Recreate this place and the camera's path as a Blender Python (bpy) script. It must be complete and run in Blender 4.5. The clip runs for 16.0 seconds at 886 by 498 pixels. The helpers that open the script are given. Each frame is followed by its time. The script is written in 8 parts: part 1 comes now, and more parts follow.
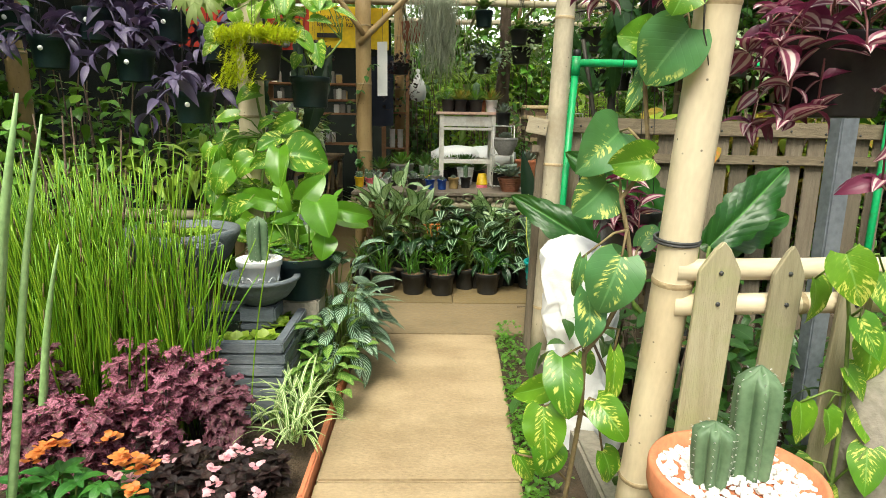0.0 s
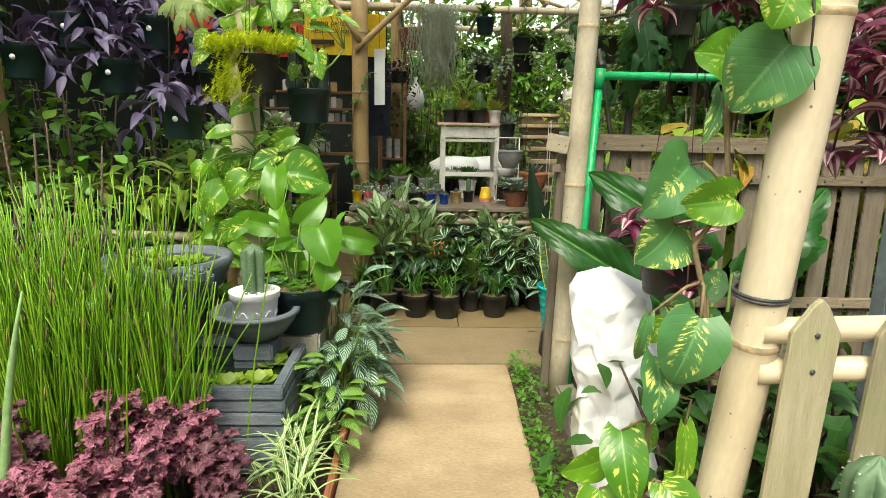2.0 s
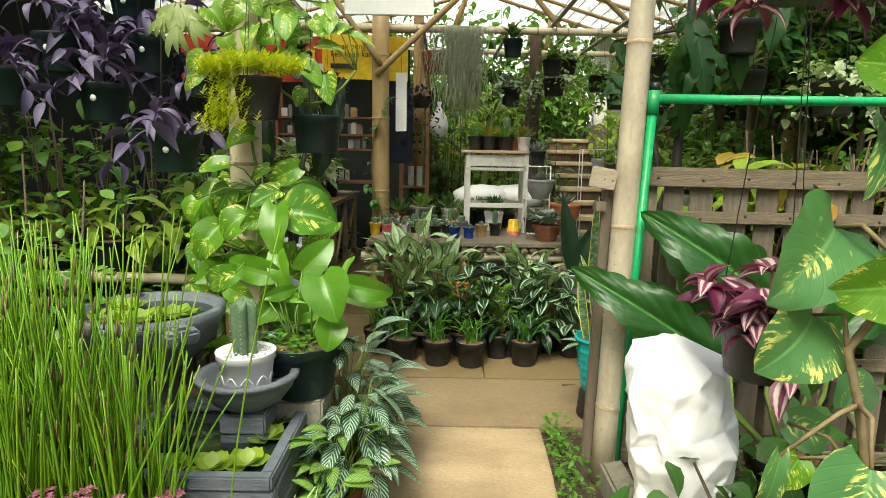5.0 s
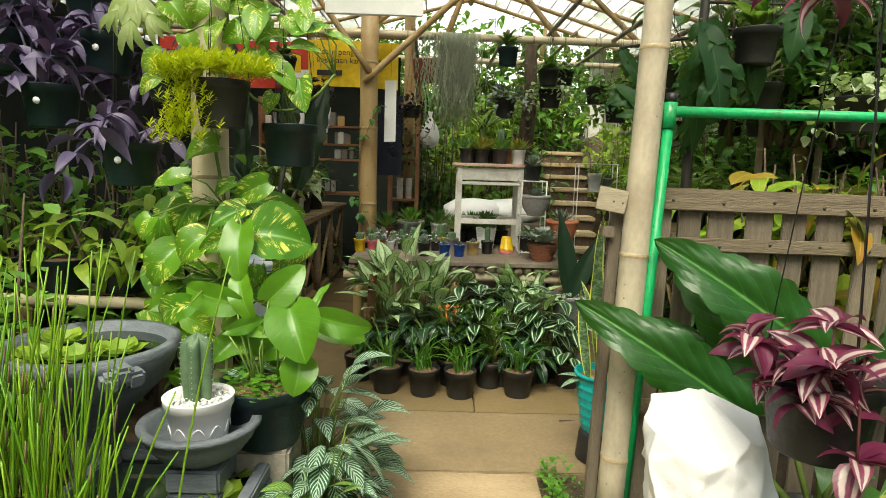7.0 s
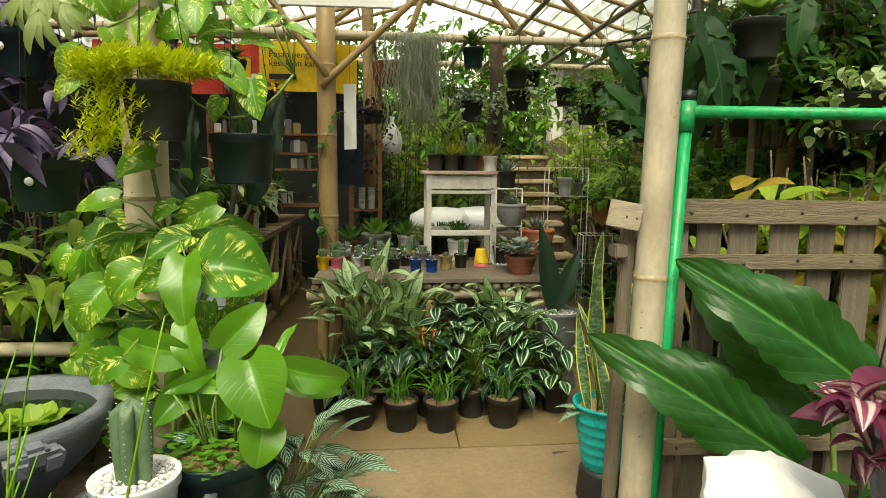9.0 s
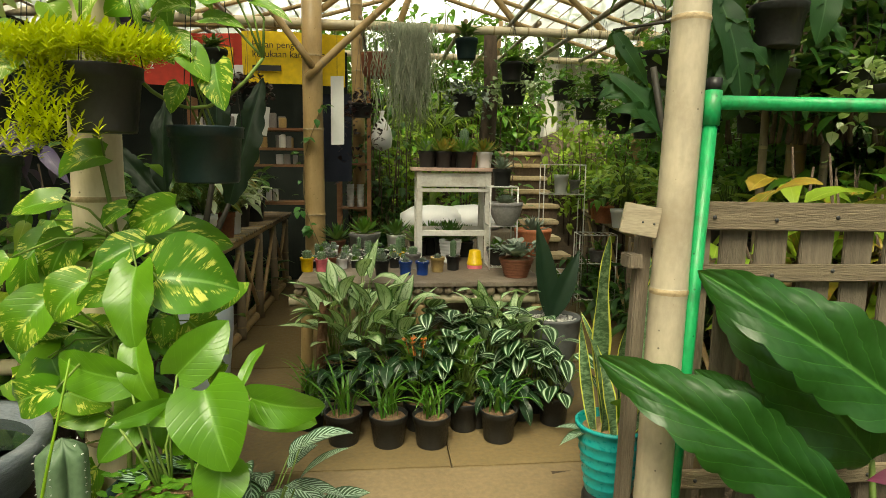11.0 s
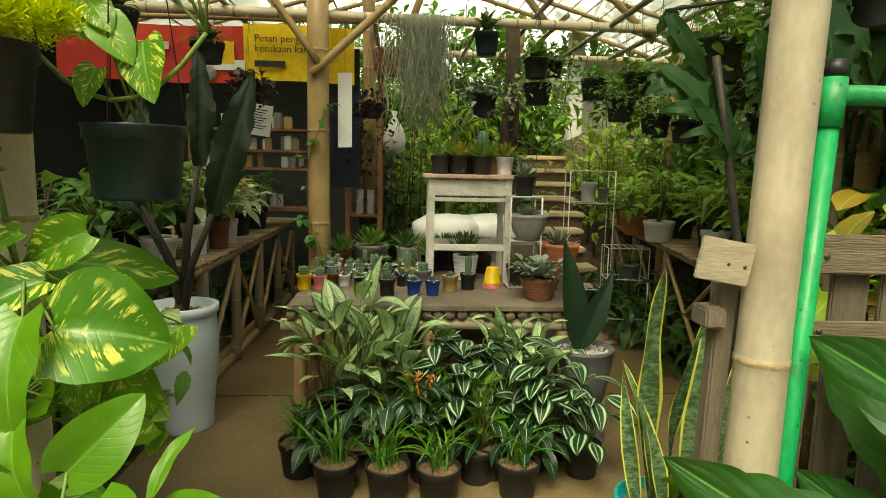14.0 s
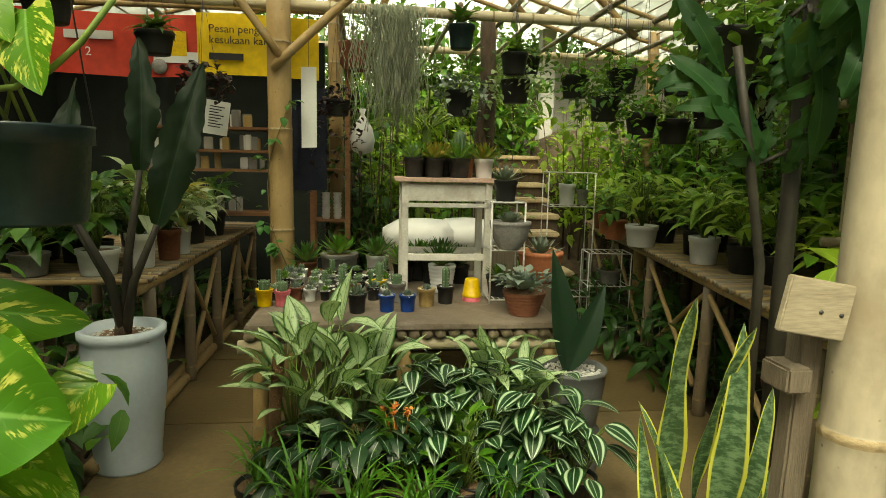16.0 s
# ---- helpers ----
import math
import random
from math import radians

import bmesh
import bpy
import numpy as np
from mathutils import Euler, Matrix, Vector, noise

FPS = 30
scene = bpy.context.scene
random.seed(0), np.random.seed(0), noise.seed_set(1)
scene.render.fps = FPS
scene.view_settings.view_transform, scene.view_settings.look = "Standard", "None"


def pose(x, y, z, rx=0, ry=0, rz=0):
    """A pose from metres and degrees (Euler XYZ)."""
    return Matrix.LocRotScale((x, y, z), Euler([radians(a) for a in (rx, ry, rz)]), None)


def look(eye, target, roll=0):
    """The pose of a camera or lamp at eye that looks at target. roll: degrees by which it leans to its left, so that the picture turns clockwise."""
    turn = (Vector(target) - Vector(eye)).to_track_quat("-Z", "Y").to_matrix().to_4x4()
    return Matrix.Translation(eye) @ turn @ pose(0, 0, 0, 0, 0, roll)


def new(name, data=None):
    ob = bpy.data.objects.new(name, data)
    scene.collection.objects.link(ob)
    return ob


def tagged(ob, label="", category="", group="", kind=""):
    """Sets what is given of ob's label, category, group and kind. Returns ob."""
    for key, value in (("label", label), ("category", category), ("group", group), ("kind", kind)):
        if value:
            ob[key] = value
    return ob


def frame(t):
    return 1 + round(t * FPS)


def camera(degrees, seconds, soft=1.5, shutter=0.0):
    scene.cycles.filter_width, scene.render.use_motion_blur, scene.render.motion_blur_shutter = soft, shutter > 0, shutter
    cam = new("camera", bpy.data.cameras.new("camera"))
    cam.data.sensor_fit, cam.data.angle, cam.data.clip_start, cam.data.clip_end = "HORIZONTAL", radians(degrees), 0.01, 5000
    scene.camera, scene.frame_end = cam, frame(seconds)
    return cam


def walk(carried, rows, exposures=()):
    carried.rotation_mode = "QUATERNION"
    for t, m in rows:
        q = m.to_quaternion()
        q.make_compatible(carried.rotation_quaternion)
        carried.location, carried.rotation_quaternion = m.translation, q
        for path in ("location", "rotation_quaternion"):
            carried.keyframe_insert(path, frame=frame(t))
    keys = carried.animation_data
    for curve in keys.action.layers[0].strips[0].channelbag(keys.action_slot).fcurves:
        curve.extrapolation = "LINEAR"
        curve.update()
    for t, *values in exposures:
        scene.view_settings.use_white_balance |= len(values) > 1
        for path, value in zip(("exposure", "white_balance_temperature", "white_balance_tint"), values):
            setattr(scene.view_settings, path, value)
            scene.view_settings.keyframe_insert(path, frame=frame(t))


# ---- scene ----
cam = camera(72.5, 16.0, soft=0.8)
PATH = [
    (0, pose(-0.083, 0.011, 1.294, 78.22, -0.90, -1.19)),
    (0.5, pose(-0.108, 0.096, 1.304, 78.62, -0.90, -0.61)),
    (1, pose(-0.139, 0.161, 1.323, 78.53, -0.70, -0.44)),
    (1.5, pose(-0.171, 0.235, 1.342, 78.93, -0.70, -1.48)),
    (2, pose(-0.185, 0.289, 1.349, 78.68, -1.00, -2.15)),
    (2.5, pose(-0.198, 0.342, 1.353, 78.65, -1.39, -2.15)),
    (3, pose(-0.200, 0.393, 1.357, 78.74, -1.49, -2.17)),
    (3.5, pose(-0.196, 0.469, 1.363, 79.54, -0.60, -1.47)),
    (4, pose(-0.190, 0.542, 1.368, 80.01, -0.30, -0.62)),
    (6.5, pose(-0.161, 0.954, 1.400, 81.76, -1.29, 0.42)),
    (7, pose(-0.163, 1.015, 1.402, 81.79, -1.78, -0.65)),
    (7.5, pose(-0.182, 1.115, 1.391, 82.10, -1.19, -1.93)),
    (8, pose(-0.204, 1.211, 1.404, 82.24, -0.70, -1.47)),
    (8.5, pose(-0.224, 1.284, 1.418, 82.42, -0.70, -3.07)),
    (9, pose(-0.246, 1.358, 1.427, 82.28, -0.51, -4.81)),
    (11.5, pose(-0.204, 1.671, 1.435, 81.90, -0.70, -5.54)),
    (12, pose(-0.183, 1.765, 1.449, 83.09, -0.80, -4.48)),
    (12.5, pose(-0.166, 1.845, 1.454, 82.88, -1.00, -4.34)),
    (13, pose(-0.154, 1.924, 1.455, 82.83, -1.89, -4.52)),
    (13.5, pose(-0.146, 1.982, 1.458, 82.48, -1.59, -4.32)),
    (14, pose(-0.143, 2.056, 1.456, 82.09, -1.20, -3.61)),
    (14.5, pose(-0.149, 2.120, 1.453, 81.80, -0.90, -3.86)),
    (15, pose(-0.155, 2.214, 1.452, 81.86, -1.20, -4.86)),
    (15.5, pose(-0.162, 2.292, 1.461, 82.28, -1.70, -5.60)),
    (16, pose(-0.167, 2.375, 1.479, 82.01, -1.20, -6.74)),
]
walk(cam, PATH, exposures=[(0, 0.48, 6450, -1), (4, 0.45, 6500, -1), (7, 0.38, 6750, -2), (9, 0.31, 7150, -4), (12, 0.27, 7650, -6), (16, 0.27, 8000, -11)])

# ---- world, sun ----
world = bpy.data.worlds.new("sky")
scene.world = world
world.use_nodes = True
wn = world.node_tree
sky = wn.nodes.new("ShaderNodeTexSky")
sky.sky_type, sky.sun_disc = "NISHITA", False
sky.sun_elevation, sky.sun_rotation = radians(62), radians(200)
sky.air_density, sky.dust_density, sky.ozone_density = 1.2, 9.0, 1.0
wn.links.new(sky.outputs[0], wn.nodes["Background"].inputs[0])
wn.nodes["Background"].inputs[1].default_value = 0.15
sun = new("sun", bpy.data.lights.new("sun", "SUN"))
sun.data.energy, sun.data.angle, sun.data.color = 3.0, radians(25), (1.0, 0.95, 0.86)
sun.matrix_world = look((-2, -5, 12), (0.2, 3.0, 0))


# ---- materials ----
def nodes_of(name):
    m = bpy.data.materials.new(name)
    m.use_nodes = True
    nt = m.node_tree
    return m, nt, nt.nodes["Principled BSDF"]


def add(nt, kind, **values):
    n = nt.nodes.new(kind)
    for k, v in values.items():
        n.inputs[k.replace("_", " ")].default_value = v
    return n


def mixed(nt, fac, a, b, mode="MIX"):
    n = nt.nodes.new("ShaderNodeMix")
    n.data_type, n.blend_type = "RGBA", mode
    for sock, v in ((n.inputs[0], fac), (n.inputs[6], a), (n.inputs[7], b)):
        if isinstance(v, (int, float, tuple)):
            sock.default_value = v
        else:
            nt.links.new(v, sock)
    return n.outputs[2]


def ramp(nt, fac, lo, hi, a=0.0, b=1.0):
    n = nt.nodes.new("ShaderNodeMapRange")
    n.inputs[1].default_value, n.inputs[2].default_value = lo, hi
    n.inputs[3].default_value, n.inputs[4].default_value = a, b
    nt.links.new(fac, n.inputs[0])
    return n.outputs[0]


def calc(nt, op, a, b=0.0):
    n = nt.nodes.new("ShaderNodeMath")
    n.operation = op
    for sock, v in ((n.inputs[0], a), (n.inputs[1], b)):
        if isinstance(v, (int, float)):
            sock.default_value = v
        else:
            nt.links.new(v, sock)
    return n.outputs[0]


def rgba(c):
    return (c[0], c[1], c[2], 1.0)


def tinted(c, f):
    return tuple(min(1.0, v * f) for v in c[:3])


def surface(name, a, b, scale=6.0, rough=0.7, bump=0.3, fine=60.0, stretch=(1, 1, 1), dirt=None, dirt_amount=0.5,
            metal=0.0, spec=0.4, space="Object", vary=0.15, grain=0.35, specks=0.0):
    """Two-scale surface: broad patches of a and b, fine grain, optional stains and relief."""
    m, nt, p = nodes_of(name)
    co = nt.nodes.new("ShaderNodeTexCoord")
    mp = nt.nodes.new("ShaderNodeMapping")
    mp.inputs["Scale"].default_value = stretch
    nt.links.new(co.outputs[space], mp.inputs[0])
    n1 = add(nt, "ShaderNodeTexNoise", Scale=scale, Detail=5.0)
    n2 = add(nt, "ShaderNodeTexNoise", Scale=fine, Detail=4.0)
    for n in (n1, n2):
        nt.links.new(mp.outputs[0], n.inputs["Vector"])
    c = mixed(nt, ramp(nt, n1.outputs[0], 0.35, 0.65), rgba(a), rgba(b))
    c = mixed(nt, grain, c, mixed(nt, ramp(nt, n2.outputs[0], 0.3, 0.7), rgba(tinted(a, 0.6)), rgba(tinted(b, 1.25))))
    if dirt:
        n3 = add(nt, "ShaderNodeTexNoise", Scale=scale * 0.6, Detail=8.0, Roughness=0.7)
        nt.links.new(co.outputs[space], n3.inputs["Vector"])
        c = mixed(nt, ramp(nt, n3.outputs[0], 0.5, 0.68, 0.0, dirt_amount), c, rgba(dirt))
    if specks:
        vo = add(nt, "ShaderNodeTexVoronoi", Scale=26.0)
        nt.links.new(co.outputs[space], vo.inputs["Vector"])
        c = mixed(nt, ramp(nt, vo.outputs["Distance"], 0.10, 0.05, 0.0, specks), c, rgba(tinted(a, 0.15)))
    if vary:
        oi = nt.nodes.new("ShaderNodeObjectInfo")
        hs = nt.nodes.new("ShaderNodeHueSaturation")
        nt.links.new(ramp(nt, oi.outputs["Random"], 0, 1, 1 - vary, 1 + vary), hs.inputs["Value"])
        nt.links.new(c, hs.inputs["Color"])
        c = hs.outputs[0]
    nt.links.new(c, p.inputs["Base Color"])
    nt.links.new(ramp(nt, n2.outputs[0], 0.3, 0.7, rough - 0.12, min(1, rough + 0.1)), p.inputs["Roughness"])
    p.inputs["Metallic"].default_value = metal
    p.inputs["Specular IOR Level"].default_value = spec
    if bump:
        bp = add(nt, "ShaderNodeBump", Strength=bump, Distance=0.01)
        nt.links.new(n2.outputs[0], bp.inputs["Height"])
        nt.links.new(bp.outputs[0], p.inputs["Normal"])
    return m


def leafy(name, a, b, vein=None, pattern="", mark=None, rough=0.38, thin=0.3, edge=None, under=None, rare=0.0, spec=0.45, edge_at=0.68, vein_amount=0.15, pairs=9.0, vein_wide=0.10):
    """A leaf: green from a to b by leaf, midrib and side veins, species pattern by its own length and breadth (UV)."""
    m, nt, p = nodes_of(name)
    uv = nt.nodes.new("ShaderNodeUVMap")
    sep = nt.nodes.new("ShaderNodeSeparateXYZ")
    nt.links.new(uv.outputs[0], sep.inputs[0])
    u, v = sep.outputs[0], sep.outputs[1]
    across = calc(nt, "ABSOLUTE", calc(nt, "SUBTRACT", calc(nt, "MULTIPLY", v, 2.0), 1.0))
    oi = nt.nodes.new("ShaderNodeObjectInfo")
    gi = nt.nodes.new("ShaderNodeNewGeometry")
    rnd = calc(nt, "FRACT", calc(nt, "ADD", oi.outputs["Random"], gi.outputs["Random Per Island"]))
    co = nt.nodes.new("ShaderNodeTexCoord")
    n1 = add(nt, "ShaderNodeTexNoise", Scale=22.0, Detail=4.0)
    nt.links.new(co.outputs["Object"], n1.inputs["Vector"])
    c = mixed(nt, rnd, rgba(a), rgba(b))
    c = mixed(nt, ramp(nt, n1.outputs[0], 0.3, 0.75, 0.0, 0.5), c, rgba(tinted(a, 0.62)))
    cb = nt.nodes.new("ShaderNodeCombineXYZ")
    nt.links.new(u, cb.inputs[0])
    nt.links.new(across, cb.inputs[1])
    nt.links.new(calc(nt, "MULTIPLY", rnd, 30.0), cb.inputs[2])
    slant = calc(nt, "SUBTRACT", calc(nt, "MULTIPLY", u, pairs), calc(nt, "MULTIPLY", across, pairs * 0.33))
    wave = calc(nt, "ABSOLUTE", calc(nt, "SINE", calc(nt, "MULTIPLY", slant, 3.14159)))
    if pattern == "splash":      # cream and yellow dashes along the side veins
        n2 = add(nt, "ShaderNodeTexNoise", Scale=1.0, Detail=3.0, Roughness=0.7)
        cv = nt.nodes.new("ShaderNodeCombineXYZ")
        nt.links.new(calc(nt, "MULTIPLY", slant, 1.6), cv.inputs[0])
        nt.links.new(calc(nt, "MULTIPLY", v, 3.5), cv.inputs[1])
        nt.links.new(calc(nt, "MULTIPLY", rnd, 40.0), cv.inputs[2])
        nt.links.new(cv.outputs[0], n2.inputs["Vector"])
        n4 = add(nt, "ShaderNodeTexNoise", Scale=1.7, Detail=2.0)
        nt.links.new(cb.outputs[0], n4.inputs["Vector"])
        f = calc(nt, "MULTIPLY", ramp(nt, n2.outputs[0], 0.52, 0.57), ramp(nt, n4.outputs[0], 0.50 + rare, 0.60 + rare))
        c = mixed(nt, f, c, rgba(mark))
    elif pattern == "silver":    # pale blade with green edge and mottling
        n2 = add(nt, "ShaderNodeTexNoise", Scale=7.0, Detail=4.0, Roughness=0.7)
        nt.links.new(cb.outputs[0], n2.inputs["Vector"])
        f = calc(nt, "MULTIPLY", ramp(nt, across, 0.88, 0.66), ramp(nt, n2.outputs[0], 0.34, 0.47))
        c = mixed(nt, f, c, rgba(mark))
    elif pattern == "ribs":      # pale bands along the side veins
        f = calc(nt, "MULTIPLY", ramp(nt, wave, 0.74, 0.9), ramp(nt, across, 0.9, 0.78))
        c = mixed(nt, f, c, rgba(mark))
    elif pattern == "zebra":     # pale ring inside the edge and a pale midrib
        f = calc(nt, "MULTIPLY", ramp(nt, across, 0.46, 0.54), ramp(nt, across, 0.78, 0.70))
        f = calc(nt, "MULTIPLY", f, ramp(nt, u, 0.97, 0.88))
        c = mixed(nt, f, c, rgba(mark))
    elif pattern == "bands":     # dark cross bands of a snake plant
        n2 = add(nt, "ShaderNodeTexNoise", Scale=1.0, Detail=4.0, Roughness=0.7)
        cv = nt.nodes.new("ShaderNodeCombineXYZ")
        nt.links.new(calc(nt, "MULTIPLY", u, 46.0), cv.inputs[0])
        nt.links.new(calc(nt, "MULTIPLY", v, 2.0), cv.inputs[1])
        nt.links.new(calc(nt, "MULTIPLY", rnd, 30.0), cv.inputs[2])
        nt.links.new(cv.outputs[0], n2.inputs["Vector"])
        c = mixed(nt, ramp(nt, n2.outputs[0], 0.44, 0.60), c, rgba(mark))
    elif pattern == "stripe":    # lengthwise stripes
        f = calc(nt, "MULTIPLY", ramp(nt, across, 0.2, 0.3), ramp(nt, across, 0.72, 0.6))
        c = mixed(nt, f, c, rgba(mark))
    elif pattern == "centre":    # broad coloured middle
        n2 = add(nt, "ShaderNodeTexNoise", Scale=5.0, Detail=3.0)
        nt.links.new(cb.outputs[0], n2.inputs["Vector"])
        f = ramp(nt, calc(nt, "ADD", across, calc(nt, "MULTIPLY", calc(nt, "SUBTRACT", n2.outputs[0], 0.5), 0.9)), 0.5, 0.15)
        c = mixed(nt, f, c, rgba(mark))
    elif pattern == "mottle":    # blotches of a second and a third colour
        n2 = add(nt, "ShaderNodeTexNoise", Scale=3.2, Detail=4.0, Roughness=0.65)
        nt.links.new(cb.outputs[0], n2.inputs["Vector"])
        c = mixed(nt, ramp(nt, n2.outputs[0], 0.47, 0.58), c, rgba(mark))
        c = mixed(nt, ramp(nt, n2.outputs[0], 0.40, 0.33, 0.0, 0.8), c, rgba((0.12, 0.13, 0.045)))
    if edge:
        c = mixed(nt, ramp(nt, across, edge_at, edge_at + 0.07), c, rgba(edge))
    if vein:
        c = mixed(nt, ramp(nt, wave, vein_wide, 0.02, 0.0, vein_amount), c, rgba(vein))
        c = mixed(nt, ramp(nt, across, 0.06, 0.02, 0.0, 0.8), c, rgba(vein))
    nt.links.new(c, p.inputs["Base Color"])
    p.inputs["Roughness"].default_value = rough
    p.inputs["Specular IOR Level"].default_value = spec
    h = calc(nt, "ADD", ramp(nt, wave, 0.0, 0.35, 0.0, 0.6), ramp(nt, across, 0.0, 0.1, 0.0, 0.6))
    bp = add(nt, "ShaderNodeBump", Strength=0.22, Distance=0.003)
    nt.links.new(h, bp.inputs["Height"])
    nt.links.new(bp.outputs[0], p.inputs["Normal"])
    tr = nt.nodes.new("ShaderNodeBsdfTranslucent")
    nt.links.new(mixed(nt, 0.6, c, rgba(under or (0.35, 0.55, 0.08)), "MIX"), tr.inputs[0])
    mx = nt.nodes.new("ShaderNodeMixShader")
    mx.inputs[0].default_value = thin
    nt.links.new(p.outputs[0], mx.inputs[1])
    nt.links.new(tr.outputs[0], mx.inputs[2])
    nt.links.new(mx.outputs[0], nt.nodes["Material Output"].inputs[0])
    return m


def bamboo_mat(name, a, b, c):
    m = surface(name, a, b, scale=2.2, fine=34, rough=0.42, bump=0.05, stretch=(2.5, 2.5, 0.8), dirt=c, dirt_amount=0.45, vary=0.12, grain=0.14, specks=0.8)
    return m


BAMBOO = bamboo_mat("pale_bamboo", (0.53, 0.44, 0.29), (0.64, 0.56, 0.41), (0.40, 0.31, 0.19))
BAMBOO_WORN = surface("worn_bamboo", (0.36, 0.315, 0.235), (0.49, 0.43, 0.315), scale=4.5, fine=34, rough=0.4, bump=0.06, stretch=(2.0, 2.0, 0.9),
                      dirt=(0.27, 0.215, 0.14), dirt_amount=0.7, vary=0.05, grain=0.2, specks=0.8)
BAMBOO_OLD = bamboo_mat("aged_bamboo", (0.32, 0.21, 0.09), (0.43, 0.305, 0.15), (0.15, 0.09, 0.045))
BAMBOO_GREY = bamboo_mat("weathered_bamboo", (0.20, 0.152, 0.098), (0.285, 0.225, 0.155), (0.08, 0.06, 0.04))
BAMBOO_NODE = surface("bamboo_node_scar", (0.24, 0.17, 0.09), (0.44, 0.35, 0.21), scale=14, fine=60, rough=0.7, bump=0.4)
PALLET = surface("weathered_pallet_wood", (0.125, 0.102, 0.072), (0.205, 0.168, 0.122), scale=4, fine=30, rough=0.85, bump=0.5,
                 stretch=(14, 14, 1), dirt=(0.14, 0.10, 0.07), vary=0.25)
PALE_BOARD = surface("pale_sawn_board", (0.255, 0.215, 0.15), (0.335, 0.29, 0.205), scale=5, fine=40, rough=0.8, bump=0.12, stretch=(1, 7, 7), dirt=(0.30, 0.25, 0.16), dirt_amount=0.5)
PALLET_RAIL = surface("weathered_rail_wood", (0.165, 0.13, 0.085), (0.255, 0.205, 0.135), scale=4, fine=30, rough=0.85, bump=0.5,
                      stretch=(1, 14, 14), dirt=(0.16, 0.11, 0.07), vary=0.2)
PICKET = surface("mossy_picket_wood", (0.255, 0.225, 0.135), (0.34, 0.30, 0.195), scale=4, fine=26, rough=0.85, bump=0.3, grain=0.22,
                 stretch=(12, 12, 1), dirt=(0.235, 0.26, 0.10), dirt_amount=0.75, vary=0.15)
BROWN_WOOD = surface("red_brown_wood", (0.26, 0.12, 0.06), (0.36, 0.18, 0.09), scale=4, fine=40, rough=0.6, bump=0.3, stretch=(1, 12, 12))
WHITE_WOOD = surface("worn_white_paint", (0.66, 0.63, 0.58), (0.76, 0.74, 0.70), scale=9, fine=60, rough=0.6, bump=0.3,
                     dirt=(0.40, 0.32, 0.26), dirt_amount=0.6, grain=0.18)
TABLE_TOP = surface("faded_pink_board", (0.48, 0.30, 0.24), (0.58, 0.42, 0.36), scale=6, fine=60, rough=0.7, bump=0.2)
DECK_BOARD = surface("grey_deck_board", (0.14, 0.108, 0.08), (0.22, 0.175, 0.135), scale=5, fine=50, rough=0.6, bump=0.3, dirt=(0.42, 0.37, 0.33))
CONCRETE = surface("tan_concrete", (0.25, 0.18, 0.10), (0.39, 0.295, 0.18), scale=2.6, fine=46, rough=0.75, bump=0.5,
                   dirt=(0.19, 0.14, 0.075), dirt_amount=0.75, stretch=(1, 1.9, 1), vary=0.05, grain=0.28)
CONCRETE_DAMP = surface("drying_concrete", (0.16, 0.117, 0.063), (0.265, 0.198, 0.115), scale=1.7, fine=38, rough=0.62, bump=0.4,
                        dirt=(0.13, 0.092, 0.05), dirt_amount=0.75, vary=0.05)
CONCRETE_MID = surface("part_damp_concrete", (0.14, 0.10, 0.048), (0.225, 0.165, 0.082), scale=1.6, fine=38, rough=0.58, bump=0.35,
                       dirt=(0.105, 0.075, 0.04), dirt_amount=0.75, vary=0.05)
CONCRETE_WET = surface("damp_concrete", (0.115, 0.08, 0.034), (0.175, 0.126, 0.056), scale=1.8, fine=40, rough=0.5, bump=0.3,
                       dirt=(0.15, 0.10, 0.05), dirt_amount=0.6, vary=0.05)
KERB = surface("mossy_grey_concrete", (0.20, 0.18, 0.14), (0.30, 0.27, 0.22), scale=6, fine=50, rough=0.9, bump=0.6, dirt=(0.12, 0.14, 0.06))
SOIL = surface("dark_soil", (0.05, 0.035, 0.022), (0.10, 0.07, 0.045), scale=9, fine=90, rough=0.95, bump=1.0, vary=0.1)
POT_SOIL = surface("husk_mulch", (0.16, 0.09, 0.05), (0.30, 0.19, 0.11), scale=40, fine=160, rough=0.95, bump=1.0)
BLACK_POT = surface("black_plastic", (0.014, 0.015, 0.015), (0.028, 0.029, 0.029), scale=5, fine=80, rough=0.5, bump=0.1, dirt=(0.045, 0.043, 0.04), dirt_amount=0.3)
TEAL_BLACK_POT = surface("dark_green_plastic", (0.008, 0.02, 0.022), (0.014, 0.032, 0.034), scale=4, fine=80, rough=0.42, bump=0.08, vary=0.2)
TEAL = surface("teal_plastic", (0.01, 0.30, 0.30), (0.015, 0.36, 0.35), scale=3, fine=60, rough=0.35, bump=0.06)
TERRA = surface("terracotta_plastic", (0.50, 0.17, 0.08), (0.58, 0.22, 0.11), scale=4, fine=60, rough=0.6, bump=0.15, dirt=(0.34, 0.16, 0.10))
TERRA_DARK = surface("brown_clay", (0.20, 0.07, 0.04), (0.28, 0.11, 0.06), scale=5, fine=60, rough=0.6, bump=0.2)
WHITE_POT = surface("white_plastic", (0.80, 0.81, 0.84), (0.85, 0.85, 0.87), scale=3, fine=60, rough=0.4, bump=0.03, dirt=(0.6, 0.58, 0.52), dirt_amount=0.25, grain=0.08, vary=0.06)
